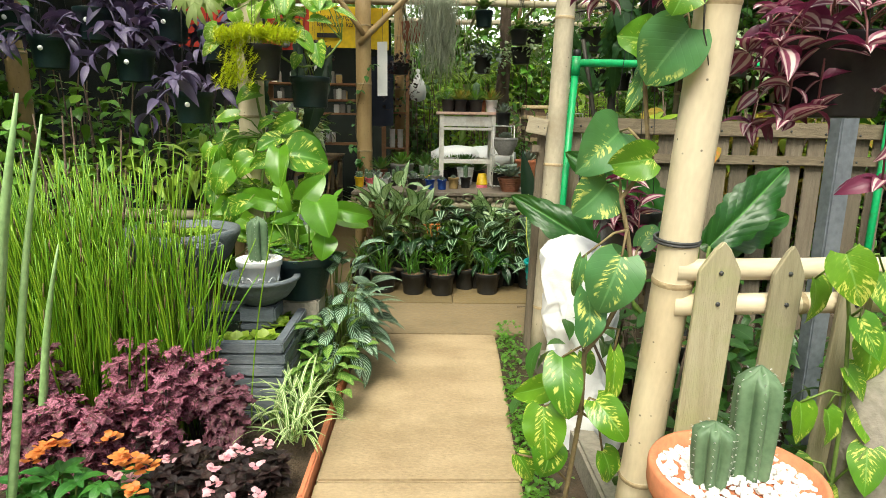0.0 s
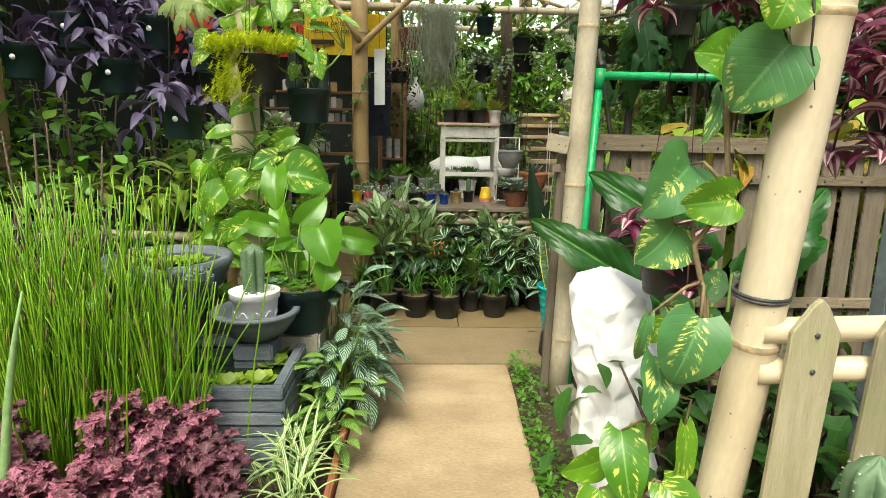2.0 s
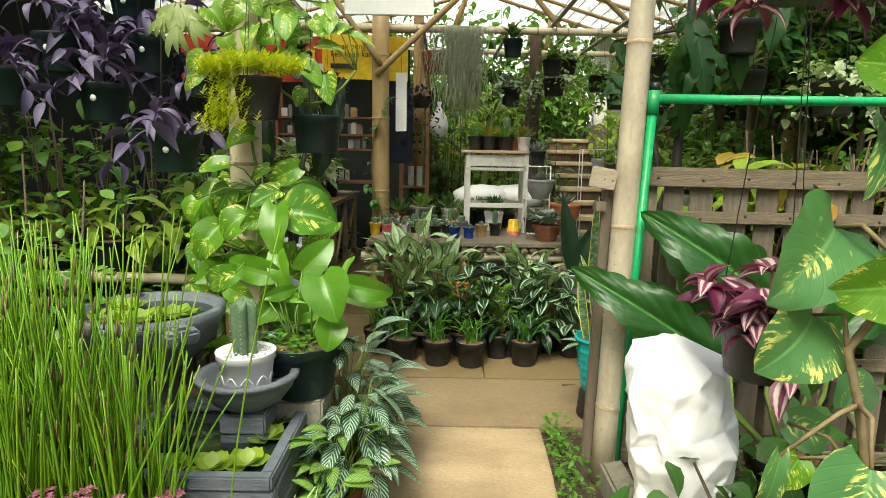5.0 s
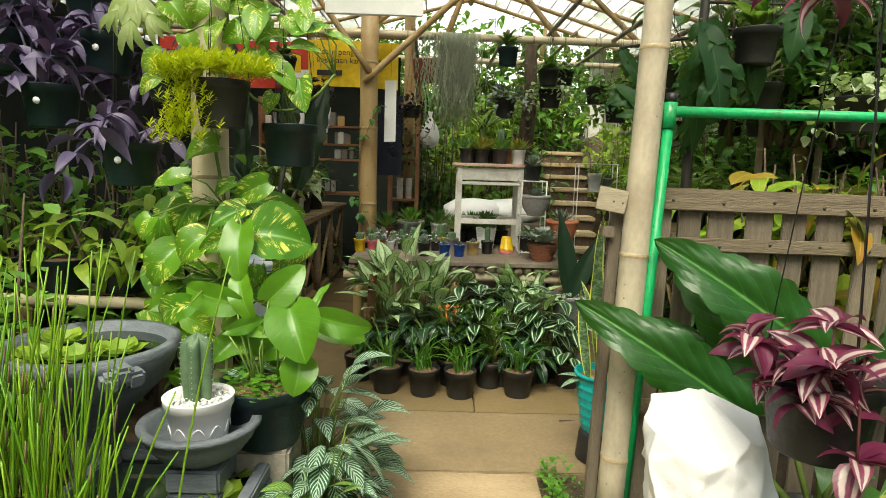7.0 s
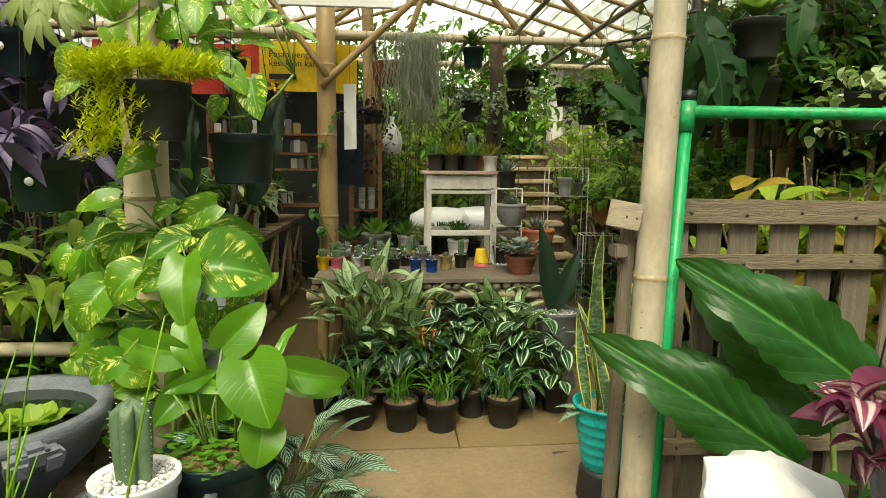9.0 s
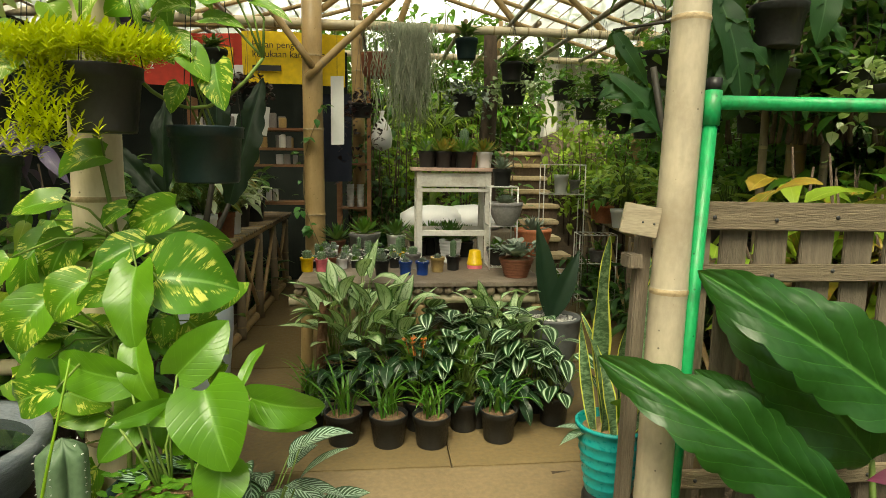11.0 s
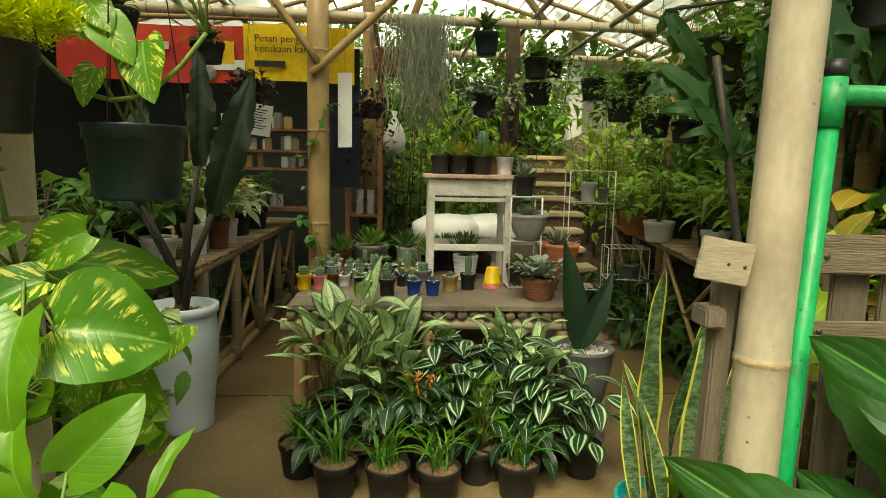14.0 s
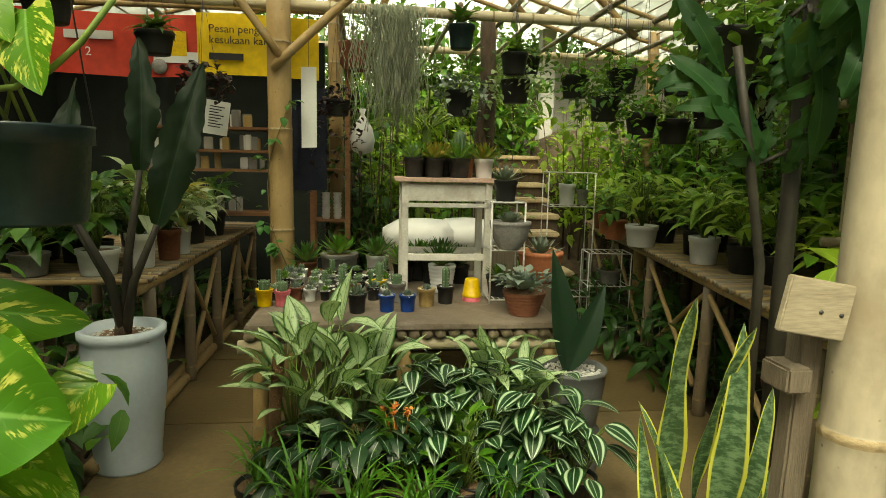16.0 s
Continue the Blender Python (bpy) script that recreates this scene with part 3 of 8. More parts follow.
class Bunch:
    """Many small leaves or stems gathered into one mesh."""

    def __init__(self):
        self.v, self.f, self.uv, self.n = [], [], [], 0

    def leaf(self, data, m):
        v, f, uv = data
        a = np.array(m)
        self.v.append(v @ a[:3, :3].T + a[:3, 3])
        self.f.extend(tuple(i + self.n for i in q) for q in f)
        self.uv.append(uv)
        self.n += len(v)

    def tube(self, points, radii, n=5):
        v, f = tube(points, radii, n)
        self.v.append(np.array(v))
        self.f.extend(tuple(i + self.n for i in q) for q in f)
        self.uv.append(np.tile((0.5, 0.75), (len(v), 1)))
        self.n += len(v)

    def make(self, name, material, parent=None, label=""):
        if not self.v:
            return None
        ob = place(name, finish(name, np.concatenate(self.v), self.f, material, np.concatenate(self.uv)), parent, None, label)
        ob["kind"] = "stuff"
        return ob


def stalk(name, points, r0, r1, material, parent, n=7):
    k = len(points)
    v, f = tube(points, [r0 + (r1 - r0) * i / (k - 1) for i in range(k)], n)
    return place(name, finish(name, v, f, material), parent)


# ---- pots ----
def pot_shell(r, h, taper=0.75, lip=0.012, wall=0.006, style="nursery"):
    b = r * taper
    if style == "urn":
        prof = [(b * 0.97, 0), (b, 0.012), (b * 0.96, 0.03), (r * 0.86, h * 0.3), (r * 0.97, h * 0.6), (r * 0.98, h * 0.78), (r * 0.93, h * 0.9), (r * 0.95, h * 0.93),
                (r, h * 0.945), (r, h), (r - 0.03, h), (r - 0.035, h - 0.05), (0.0, h - 0.05)]
    elif style == "bowl":
        prof = [(r * 0.5, 0), (r * 0.55, 0.01), (r * 0.8, h * 0.35), (r * 0.96, h * 0.75), (r * 0.97, h * 0.86), (r, h * 0.88), (r, h), (r - 0.025, h), (r - 0.035, h * 0.8), (0.0, h * 0.8)]
    elif style == "ribbed":
        prof = [(b, 0)]
        for i in range(7):
            f0, f1 = i / 7, (i + 0.5) / 7
            prof += [(b + (r - b) * f0 + 0.003, h * (f0 + 0.02)), (b + (r - b) * f1 + 0.003, h * f1), (b + (r - b) * f1 - 0.001, h * (f1 + 0.04))]
        prof += [(r, h), (r - wall, h), (r - wall * 1.5, h * 0.9), (0.0, h * 0.9)]
    else:
        prof = [(b * 0.96, 0), (b, 0.006), (r * 0.97 - lip * 0.3, h * 0.80), (r, h * 0.81), (r, h * 0.97), (r + 0.002, h), (r - wall, h), (r - wall * 1.6, h * 0.88), (0.0, h * 0.88)]
    return prof


def pot(parent, r, h, material, taper=0.75, style="nursery", fill=POT_SOIL, label="", n=28, at=(0, 0, 0), name="pot"):
    v, f = lathe(pot_shell(r, h, taper, style=style), n)
    body = place(name, finish(name, v, f, material), parent, pose(*at), label)
    if fill:
        lvl = {"urn": h - 0.045, "bowl": h * 0.86}.get(style, h * 0.9)
        rng = random.Random(int(r * 1000))
        v, f = lathe([(r * 0.93, lvl - 0.004), (r * 0.7, lvl + 0.004), (r * 0.3, lvl + 0.009), (0.0005, lvl + 0.01)], 20, 0.05, int(h * 999))
        place("soil", finish("soil", v, f[:-1], fill), parent, pose(*at))
    return body


PEBBLE_MESHES = []
for _i in range(4):
    _bm = bmesh.new()
    bmesh.ops.create_icosphere(_bm, subdivisions=1, radius=1.0)
    _r = random.Random(_i)
    for _v in _bm.verts:
        _v.co = Vector((_v.co.x * _r.uniform(0.8, 1.1), _v.co.y * _r.uniform(0.7, 1.0), _v.co.z * _r.uniform(0.45, 0.6)))
    PEBBLE_MESHES.append((np.array([v.co[:] for v in _bm.verts]), [tuple(v.index for v in f.verts) for f in _bm.faces]))
    _bm.free()


def pebbles(parent, r, z, count, size=0.008, seed=1, at=(0, 0)):
    rng = random.Random(seed)
    verts, faces, base = [], [], 0
    for i in range(count):
        d, a = r * math.sqrt(rng.random()), rng.uniform(0, 2 * math.pi)
        m = np.array(turn((at[0] + d * math.cos(a), at[1] + d * math.sin(a), z + rng.uniform(0, size * 0.9) * (1 - 0.4 * d / r)), rng.uniform(0, 360), rng.uniform(-30, 30), rng.uniform(-30, 30), size * rng.uniform(0.7, 1.3)))
        pv, pf = PEBBLE_MESHES[i % 4]
        verts.append(pv @ m[:3, :3].T + m[:3, 3])
        faces.extend(tuple(q + base for q in f) for f in pf)
        base += len(pv)
    ob = place("pebbles", finish("pebbles", np.concatenate(verts), faces, PEBBLE), parent, None, "white pebble top dressing")
    ob["kind"] = "stuff"
    return ob


# ---- ground, path, floors ----
def sheet(name, lo, hi, nx, ny, z, rough, material, seed=0):
    verts, faces = [], []
    for j in range(ny + 1):
        for i in range(nx + 1):
            x, y = lo[0] + (hi[0] - lo[0]) * i / nx, lo[1] + (hi[1] - lo[1]) * j / ny
            verts.append((x, y, z + rough * noise.noise((x * 2.3 + seed, y * 2.3, seed))))
    for j in range(ny):
        for i in range(nx):
            a = j * (nx + 1) + i
            faces.append((a, a + 1, a + nx + 2, a + nx + 1))
    return place(name, finish(name, verts, faces, material))


tagged(sheet("ground", (-160, -160), (160, 160), 8, 8, -0.06, 0, SOIL), "dark bare garden soil around the nursery", "ground", kind="structure")
tagged(sheet("garden_bed_soil", (-3.2, 0.2), (-0.52, 4.1), 40, 50, -0.01, 0.03, SOIL, 3), "dark soil of the planted bed beside the path", "soil", kind="structure")
tagged(sheet("verge_soil", (0.27, -1.5), (0.53, 4.0), 8, 90, -0.015, 0.02, SOIL, 7), "narrow strip of soil beside the path", "soil", kind="structure")
tagged(sheet("bed_soil_behind_fence", (0.56, -1.5), (4.5, 4.2), 30, 40, -0.01, 0.03, SOIL, 9), "dark soil behind the fences", "soil", kind="structure")

path_floor = thing("path", "tan brushed concrete garden path cast in slabs", "path", kind="structure")
SEAMS = [-3.0, -0.9, 0.65, 2.02, 3.61]
for y0, y1 in zip(SEAMS, SEAMS[1:]):
    bm = bmesh.new()
    slab((-0.49, y0 + 0.004, -0.08), (0.30, y1 - 0.004, 0.0), 0.008, bm)
    bmesh.ops.subdivide_edges(bm, edges=[e for e in bm.edges if e.calc_length() > 0.3], cuts=6, use_grid_fill=True)
    for v in bm.verts:
        if v.co.x > 0.2:
            v.co.x += (v.co.y - 2.7) * 0.045 + 0.012 * noise.noise((0, v.co.y * 9, 1))
        elif v.co.x < -0.4:
            v.co.x += 0.008 * noise.noise((4, v.co.y * 7, 1))
        v.co.z += 0.003 * noise.noise((v.co.x * 3, v.co.y * 3, 5)) if v.co.z > -0.01 else 0
    part("slab", bm, CONCRETE, path_floor)

hall = thing("floor", "damp brown concrete floor of the plant house", "floor", kind="structure")
YS = [4.28, 5.75, 6.88, 8.1, 9.3]
for k, (y0, y1) in enumerate(zip(YS, YS[1:])):
    for x0, x1 in ((-1.45, 0.1), (0.1, 1.88)):
        bm = slab((x0 + 0.003, y0 + 0.003, -0.08), (x1 - 0.003, y1 - 0.003, 0.0), 0.006)
        bmesh.ops.subdivide_edges(bm, edges=[e for e in bm.edges if e.calc_length() > 0.3], cuts=5, use_grid_fill=True)
        for v in bm.verts:
            if v.co.z > -0.02:
                v.co.z += 0.004 * noise.noise((v.co.x * 2, v.co.y * 2, 2))
            if v.co.x > 1.5:
                v.co.x += (v.co.y - 5.5) * 0.1
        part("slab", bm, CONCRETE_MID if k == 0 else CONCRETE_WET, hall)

bm = slab((-0.60, 3.612, -0.08), (0.93, 4.277, 0.0), 0.006)
bmesh.ops.subdivide_edges(bm, edges=[e for e in bm.edges if e.calc_length() > 0.3], cuts=5, use_grid_fill=True)
for v in bm.verts:
    if v.co.z > -0.02:
        v.co.z += 0.004 * noise.noise((v.co.x * 2, v.co.y * 2, 2))
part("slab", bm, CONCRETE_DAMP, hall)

edging = thing("bed_edging", "orange terracotta edging strip along the planted bed", "edging", kind="structure")
for k in range(5):
    y = 1.55 + 0.3 * k
    part("edging_tile", slab((-0.522, y, -0.05), (-0.498, y + 0.292, 0.045 + 0.006 * math.sin(k * 2.1)), 0.006), TERRA, edging)
kerb = thing("kerb", "low mossy grey concrete kerb under the fence", "kerb", kind="structure")
for k in range(6):
    y = 0.2 + 0.52 * k
    part("kerb_block", slab((0.50, y, -0.05), (0.60, y + 0.51, 0.10 + 0.008 * math.sin(k * 1.7)), 0.012), KERB, kerb)

# ---- enclosing walls and roof ----
def net_wall(name, a, b, h, label):
    n = 40
    verts, faces = [], []
    a, b = Vector(a), Vector(b)
    side = (b - a).cross(Vector((0, 0, 1))).normalized()
    for i in range(n + 1):
        p = a.lerp(b, i / n)
        for o in (0.0, 0.012):
            for z in (-0.05, h * 0.5, h):
                q = p + side * (o + 0.04 * noise.noise((i * 0.6, z, 2)))
                verts.append((q.x, q.y, z))
    for i in range(n):
        k, q = i * 6, (i + 1) * 6
        for o in (0, 3):
            for z in (0, 1):
                faces.append((k + o + z, q + o + z, q + o + z + 1, k + o + z + 1))
        faces.append((k + 2, q + 2, q + 5, k + 5))
    ob = place(name, finish(name, verts, faces, SHADE_NET))
    return tagged(ob, label, "wall", kind="structure")


net_wall("wall_west", (-3.3, 1.2, 0), (-3.3, 10.0, 0), 2.6, "black shade net wall hung behind the planted bed")
net_wall("wall_north", (-3.3, 9.0, 0), (-0.65, 9.0, 0), 2.7, "dark net wall behind the shop shelves")
net_wall("wall_east", (4.3, 2.0, 0), (4.3, 11.0, 0), 2.6, "dark shade net wall behind the shrubs")

roof = thing("ceiling", "clear greenhouse film roof on a bamboo frame", "roof", kind="structure")
RX, RZ = 0.25, 3.55
EAVES = ((-3.5, 2.5), (4.4, 2.35))
RY = (3.25, 9.6)
for ex, ez in EAVES:
    verts, faces = [], []
    nx, ny = 14, 26
    for j in range(ny + 1):
        for i in range(nx + 1):
            f, y = i / nx, RY[0] + (RY[1] - RY[0]) * j / ny
            x, z = RX + (ex - RX) * f, RZ + (ez - RZ) * f
            verts.append((x, y, z + 0.045 - 0.02 * abs(math.sin(f * 10)) + 0.012 * noise.noise((x * 3, y * 3, 1))))
    for j in range(ny):
        for i in range(nx):
            a = j * (nx + 1) + i
            faces.append((a, a + 1, a + nx + 2, a + nx + 1))
    place("film", finish("film", verts, faces, PLASTIC), roof)
frame_roof = thing("roof_frame", "bamboo rafters and purlins under the film roof", "roof frame", kind="structure")
k = 0
for ex, ez in EAVES:
    for j in range(10):
        y = RY[0] + 0.1 + j * 0.68
        bamboo("rafter", (RX, y, RZ), (ex, y, ez), 0.026, 0.02, BAMBOO_OLD, frame_roof, seed=j + 1)
    laths = 13 if ex < 0 else 27
    for i in range(1, laths):
        f = i / (laths - 0.5)
        bamboo("batten", (RX + (ex - RX) * f, RY[0], RZ + (ez - RZ) * f + 0.03), (RX + (ex - RX) * f, RY[1], RZ + (ez - RZ) * f + 0.03), 0.011 if ex < 0 else 0.0075, 0.010 if ex < 0 else 0.007, BAMBOO_GREY, frame_roof, gap=0.4, seed=i)
bamboo("ridge_pole", (RX, RY[0], RZ), (RX, RY[1], RZ), 0.045, 0.04, BAMBOO_OLD, frame_roof, seed=5)
for y, z in ((4.1, 2.62), (7.05, 2.62), (9.4, 2.78)):
    bamboo("tie_beam", (-3.3, y, z), (4.2, y, z - 0.05), 0.042, 0.036, BAMBOO, frame_roof, seed=int(y * 10))
for x0, y0, z0, x1, y1, z1 in ((-0.1, 7.1, 2.6, 0.25, 7.1, 3.5), (1.0, 7.1, 2.6, 0.3, 7.1, 3.4), (1.9, 7.1, 2.5, 1.2, 7.1, 3.1), (-0.9, 7.05, 2.6, 0.2, 7.0, 3.4), (1.2, 9.4, 2.75, 1.25, 9.4, 3.2)):
    bamboo("strut", (x0, y0, z0), (x1, y1, z1), 0.03, 0.026, BAMBOO_OLD, frame_roof, seed=int(x0 * 10 + 30))

# ---- posts ----
bamboo("gate_post", (0.532, 3.124, 0), (0.602, 3.194, 2.7), 0.054, 0.047, BAMBOO_WORN, None, "pale bamboo gate post beside the path", "post", seed=3, gap=0.75)
bamboo("fence_post", (0.5285, 1.638, -0.02), (0.579, 1.406, 2.0), 0.054, 0.05, BAMBOO, None, "stout pale bamboo fence post with a wire tie", "post", seed=4, gap=0.7)
bamboo("plant_post", (-1.10, 3.55, 0), (-1.08, 3.55, 2.8), 0.078, 0.07, BAMBOO, None, "thick bamboo post overgrown with pothos", "post", seed=6, gap=0.7)
bamboo("house_post", (-0.83, 6.98, 0), (-0.82, 6.98, 3.0), 0.092, 0.085, BAMBOO_OLD, None, "thick golden bamboo post of the plant house", "post", seed=7, gap=0.7)
bamboo("rear_post", (-0.47, 8.1, 0), (-0.50, 8.1, 3.1), 0.07, 0.062, BAMBOO_OLD, None, "bamboo post in the rear of the plant house", "post", seed=8)
bamboo("side_post", (-2.80, 4.2, 0), (-2.80, 4.2, 2.9), 0.07, 0.065, BAMBOO_OLD, None, "old bamboo post behind the hanging pots", "post", seed=18)
bamboo("east_post", (2.35, 5.2, 0), (2.35, 5.2, 2.9), 0.06, 0.055, BAMBOO_OLD, None, "bamboo post among the shrubs", "post", seed=19)
bamboo("east_post", (2.75, 8.6, 0), (2.75, 8.6, 2.9), 0.06, 0.055, BAMBOO_OLD, None, "bamboo post at the rear bench", "post", seed=20)
bamboo("diagonal_brace", (-0.86, 6.88, 2.12), (0.25, 6.86, 3.15), 0.034, 0.03, BAMBOO_OLD, None, "bamboo brace lashed to the house post", "brace", seed=9)
bamboo("diagonal_brace", (-0.80, 6.87, 2.20), (-1.35, 6.86, 2.95), 0.03, 0.028, BAMBOO_OLD, None, "bamboo brace lashed to the house post", "brace", seed=10)

for x, y0, y1 in ((-1.9, 4.1, 9.4), (-1.55, 4.1, 9.4), (1.15, 7.05, 9.4), (0.49, 7.05, 9.4), (0.9, 4.1, 9.4), (-0.42, 7.05, 9.4)):
    bamboo("purlin", (x, y0, 2.66), (x, y1, 2.66), 0.022, 0.02, BAMBOO_GREY, frame_roof, seed=int(x * 10 + 60))

# Self-lit curved backdrop, added to whiten the sky seen past the roof.
HAZE, _nt, _p = nodes_of("glowing_haze")
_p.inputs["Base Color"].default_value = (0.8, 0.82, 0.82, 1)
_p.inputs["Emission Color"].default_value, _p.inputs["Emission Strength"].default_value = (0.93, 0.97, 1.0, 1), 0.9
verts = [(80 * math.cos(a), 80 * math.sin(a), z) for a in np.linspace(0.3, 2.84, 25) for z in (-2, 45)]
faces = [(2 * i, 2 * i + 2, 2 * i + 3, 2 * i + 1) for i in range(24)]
tagged(place("backdrop", finish("backdrop", verts, faces, HAZE)), "plain glowing backdrop standing in for bright overcast haze in the far distance", "backdrop", kind="structure")

# ---- plants: shared helpers ----
def facing(centre, ang, length, tilt=25, yaw=0, size=1.0):
    """Pose of a leaf whose upper face looks towards -y; ang: its tip's direction in the x-z plane (0 = +x, -90 = down)."""
    a, t = radians(ang), radians(tilt)
    d = Vector((math.cos(a), 0, math.sin(a)))
    nrm = Vector((0, -math.cos(t), math.sin(t)))
    rz = Matrix.Rotation(radians(yaw), 3, "Z")
    d, nrm = rz @ d, rz @ nrm
    d = (d - nrm * d.dot(nrm)).normalized()
    x = d.cross(nrm)
    rot = Matrix((x, d, nrm)).transposed().to_4x4()
    return Matrix.Translation(Vector(centre) - d * length * 0.45 * size) @ rot @ Matrix.Diagonal((size, size, size, 1))


def leaf_set(name, material, specs):
    return [leaf_mesh(name, material, *s[:2], **s[2]) for s in specs]


POTHOS = leaf_set("leaf", L_POTHOS, [
    (0.19, 0.15, dict(shape="heart", bend=0.35, fold=0.22, lobe=0.12, n=10, m=6, wave=0.012)),
    (0.18, 0.135, dict(shape="heart", bend=0.55, fold=0.3, lobe=0.10, n=10, m=6, wave=0.018)),
    (0.20, 0.15, dict(shape="heart", bend=0.15, fold=0.12, lobe=0.14, n=10, m=6, wave=0.015, twist=0.3))])
HEARTS = leaf_set("leaf", L_HEART, [
    (0.24, 0.185, dict(shape="heart", bend=0.5, fold=0.25, lobe=0.16, n=10, m=6, wave=0.012)),
    (0.23, 0.165, dict(shape="heart", bend=0.8, fold=0.3, lobe=0.12, n=10, m=6, wave=0.02)),
    (0.24, 0.155, dict(shape="arum", bend=0.3, fold=0.4, lobe=0.08, n=10, m=6, wave=0.02))])


def vine(name, label, category, stem_points, leaves, meshes, stem_r=0.007, stem_mat=STEM, seed=1, length=0.19, group=""):
    """A climbing plant: stem along points, leaves (centre, angle, size, tilt, yaw), each with its stalk back to the stem."""
    rng = random.Random(seed)
    ob = thing(name, label, category, (0, 0, 0), group)
    pts = [Vector(p) for p in stem_points]
    stalk("stem", pts, stem_r, stem_r * 0.7, stem_mat, ob, 8)
    b = Bunch()
    for i, (c, ang, size, tilt, yaw) in enumerate(leaves):
        m = facing(c, ang, length, tilt, yaw, size)
        place("leaf", meshes[i % len(meshes)], ob, m)
        base = m.translation
        near = min(pts, key=lambda p: (p - base).length)
        mid = (near + base) / 2 + Vector((rng.uniform(-0.02, 0.02), -0.02, 0.03))
        b.tube([near, mid, base], [0.004, 0.003, 0.0025])
    b.make("stalk_growth", stem_mat, ob)
    return ob


def own_leaf(parent, material, row, rr, shape="round", stems=(), stem_mat=STEM, bunch=None):
    """One leaf of its own length and breadth: row is stalk end x, y, z, direction of the tip, length, breadth."""
    x, y, z, ang, length, breadth = row[:6]
    me = leaf_mesh("leaf", material, length * 1.04, breadth * 1.04, shape=shape, bend=rr.uniform(0.3, 0.95), fold=rr.uniform(0.12, 0.42), lobe=0.12, wave=rr.uniform(0.01, 0.03), n=14, m=8, twist=rr.uniform(-0.4, 0.4), quilt=0.008)
    at = Vector((x, y, z)) - parent.matrix_basis.translation
    m = facing(at, ang, 0.0, rr.uniform(2, 46), rr.uniform(-28, 28))
    place("leaf", me, parent, m)
    if stems:
        near = min(stems, key=lambda p: (p - at).length)
        bunch.tube([near, (near + at) / 2 + Vector((rr.uniform(-0.02, 0.02), -0.01, 0.03)), at], [0.0045, 0.0035, 0.003], 6)


def leafy_vine(name, label, stem_points, rows, materials, filler, seed, stem_r=0.008, stem_mat=STEM, shapes=("round",)):
    """A pothos: one stem, leaves of their own size in rows (kind by the row's last letter), smaller filler leaves behind."""
    rr = random.Random(seed)
    ob = thing(name, label, "pothos")
    pts = [Vector(p) for p in stem_points]
    stalk("stem", pts, stem_r, stem_r * 0.7, stem_mat, ob, 8)
    b = Bunch()
    for i, row in enumerate(rows):
        own_leaf(ob, materials[row[6] if len(row) > 6 else "P"], row, rr, shapes[i % len(shapes)], pts, stem_mat, b)
    for c, ang, size, tilt, yaw in filler:
        m = facing(c, ang, 0.19, tilt, yaw, size)
        place("leaf", POTHOS[rr.randrange(3)], ob, m)
        near = min(pts, key=lambda p: (p - m.translation).length)
        b.tube([near, (near + m.translation) / 2 + Vector((0, -0.02, 0.03)), m.translation], [0.004, 0.003, 0.0025])
    b.make("stalk_growth", stem_mat, ob)
    return ob


# ---- pothos on the thick post and heart-leaved arum in front ----
rng = random.Random(11)
climbing = [(-1.014, 3.42, 1.439, -160, 0.148, 0.116, 'P'),
        (-0.805, 3.36, 1.302, -155, 0.158, 0.106, 'P'),
        (-0.931, 3.35, 1.3, -149, 0.115, 0.056, 'P'),
        (-1.119, 3.38, 1.317, -161, 0.131, 0.089, 'P'),
        (-0.95, 3.44, 1.228, -11, 0.296, 0.12, 'P'),
        (-0.886, 3.34, 1.201, -146, 0.144, 0.098, 'P'),
        (-0.837, 3.28, 1.112, -9, 0.217, 0.227, 'P'),
        (-0.874, 3.24, 1.149, -83, 0.224, 0.122, 'H'),
        (-1.026, 3.3, 1.099, -132, 0.149, 0.133, 'P'),
        (-0.923, 3.28, 1.102, -156, 0.129, 0.079, 'P'),
        (-1.162, 3.36, 1.04, -121, 0.189, 0.148, 'P'),
        (-1.14, 3.45, 0.918, -21, 0.191, 0.141, 'P')]
climbing += [(-1.258, 3.36, 1.156, -108, 0.106, 0.106, 'P'),
        (-0.982, 3.02, 0.899, -160, 0.191, 0.097, 'P'),
        (-0.797, 3.4, 1.096, 155, 0.137, 0.096, 'P'),
        (-1.201, 3.42, 0.844, -71, 0.191, 0.133, 'P'),
        (-0.851, 3.47, 1.144, -20, 0.179, 0.119, 'P')]
filler = []
for i in range(44):
    a = rng.uniform(-1.4, 1.4)
    r = rng.uniform(0.12, 0.26)
    filler.append(((-1.06 + r * math.sin(a) * 1.3, 3.58 - r * math.cos(a) * 0.75, rng.uniform(0.4, 1.22)), rng.choice((-30, -60, -90, -120, -150, 180)), rng.uniform(0.5, 0.95), rng.uniform(5, 60), rng.uniform(-50, 50)))
leafy_vine("climbing_pothos", "golden pothos climbing a bamboo post, green leaves splashed yellow",
           [(-1.02, 3.44, 0.2), (-1.0, 3.43, 0.6), (-1.03, 3.44, 0.9), (-1.0, 3.44, 1.2), (-1.05, 3.45, 1.5), (-1.0, 3.46, 1.8)], climbing, {"P": L_POTHOS, "H": L_HEART}, filler, 2, 0.009)

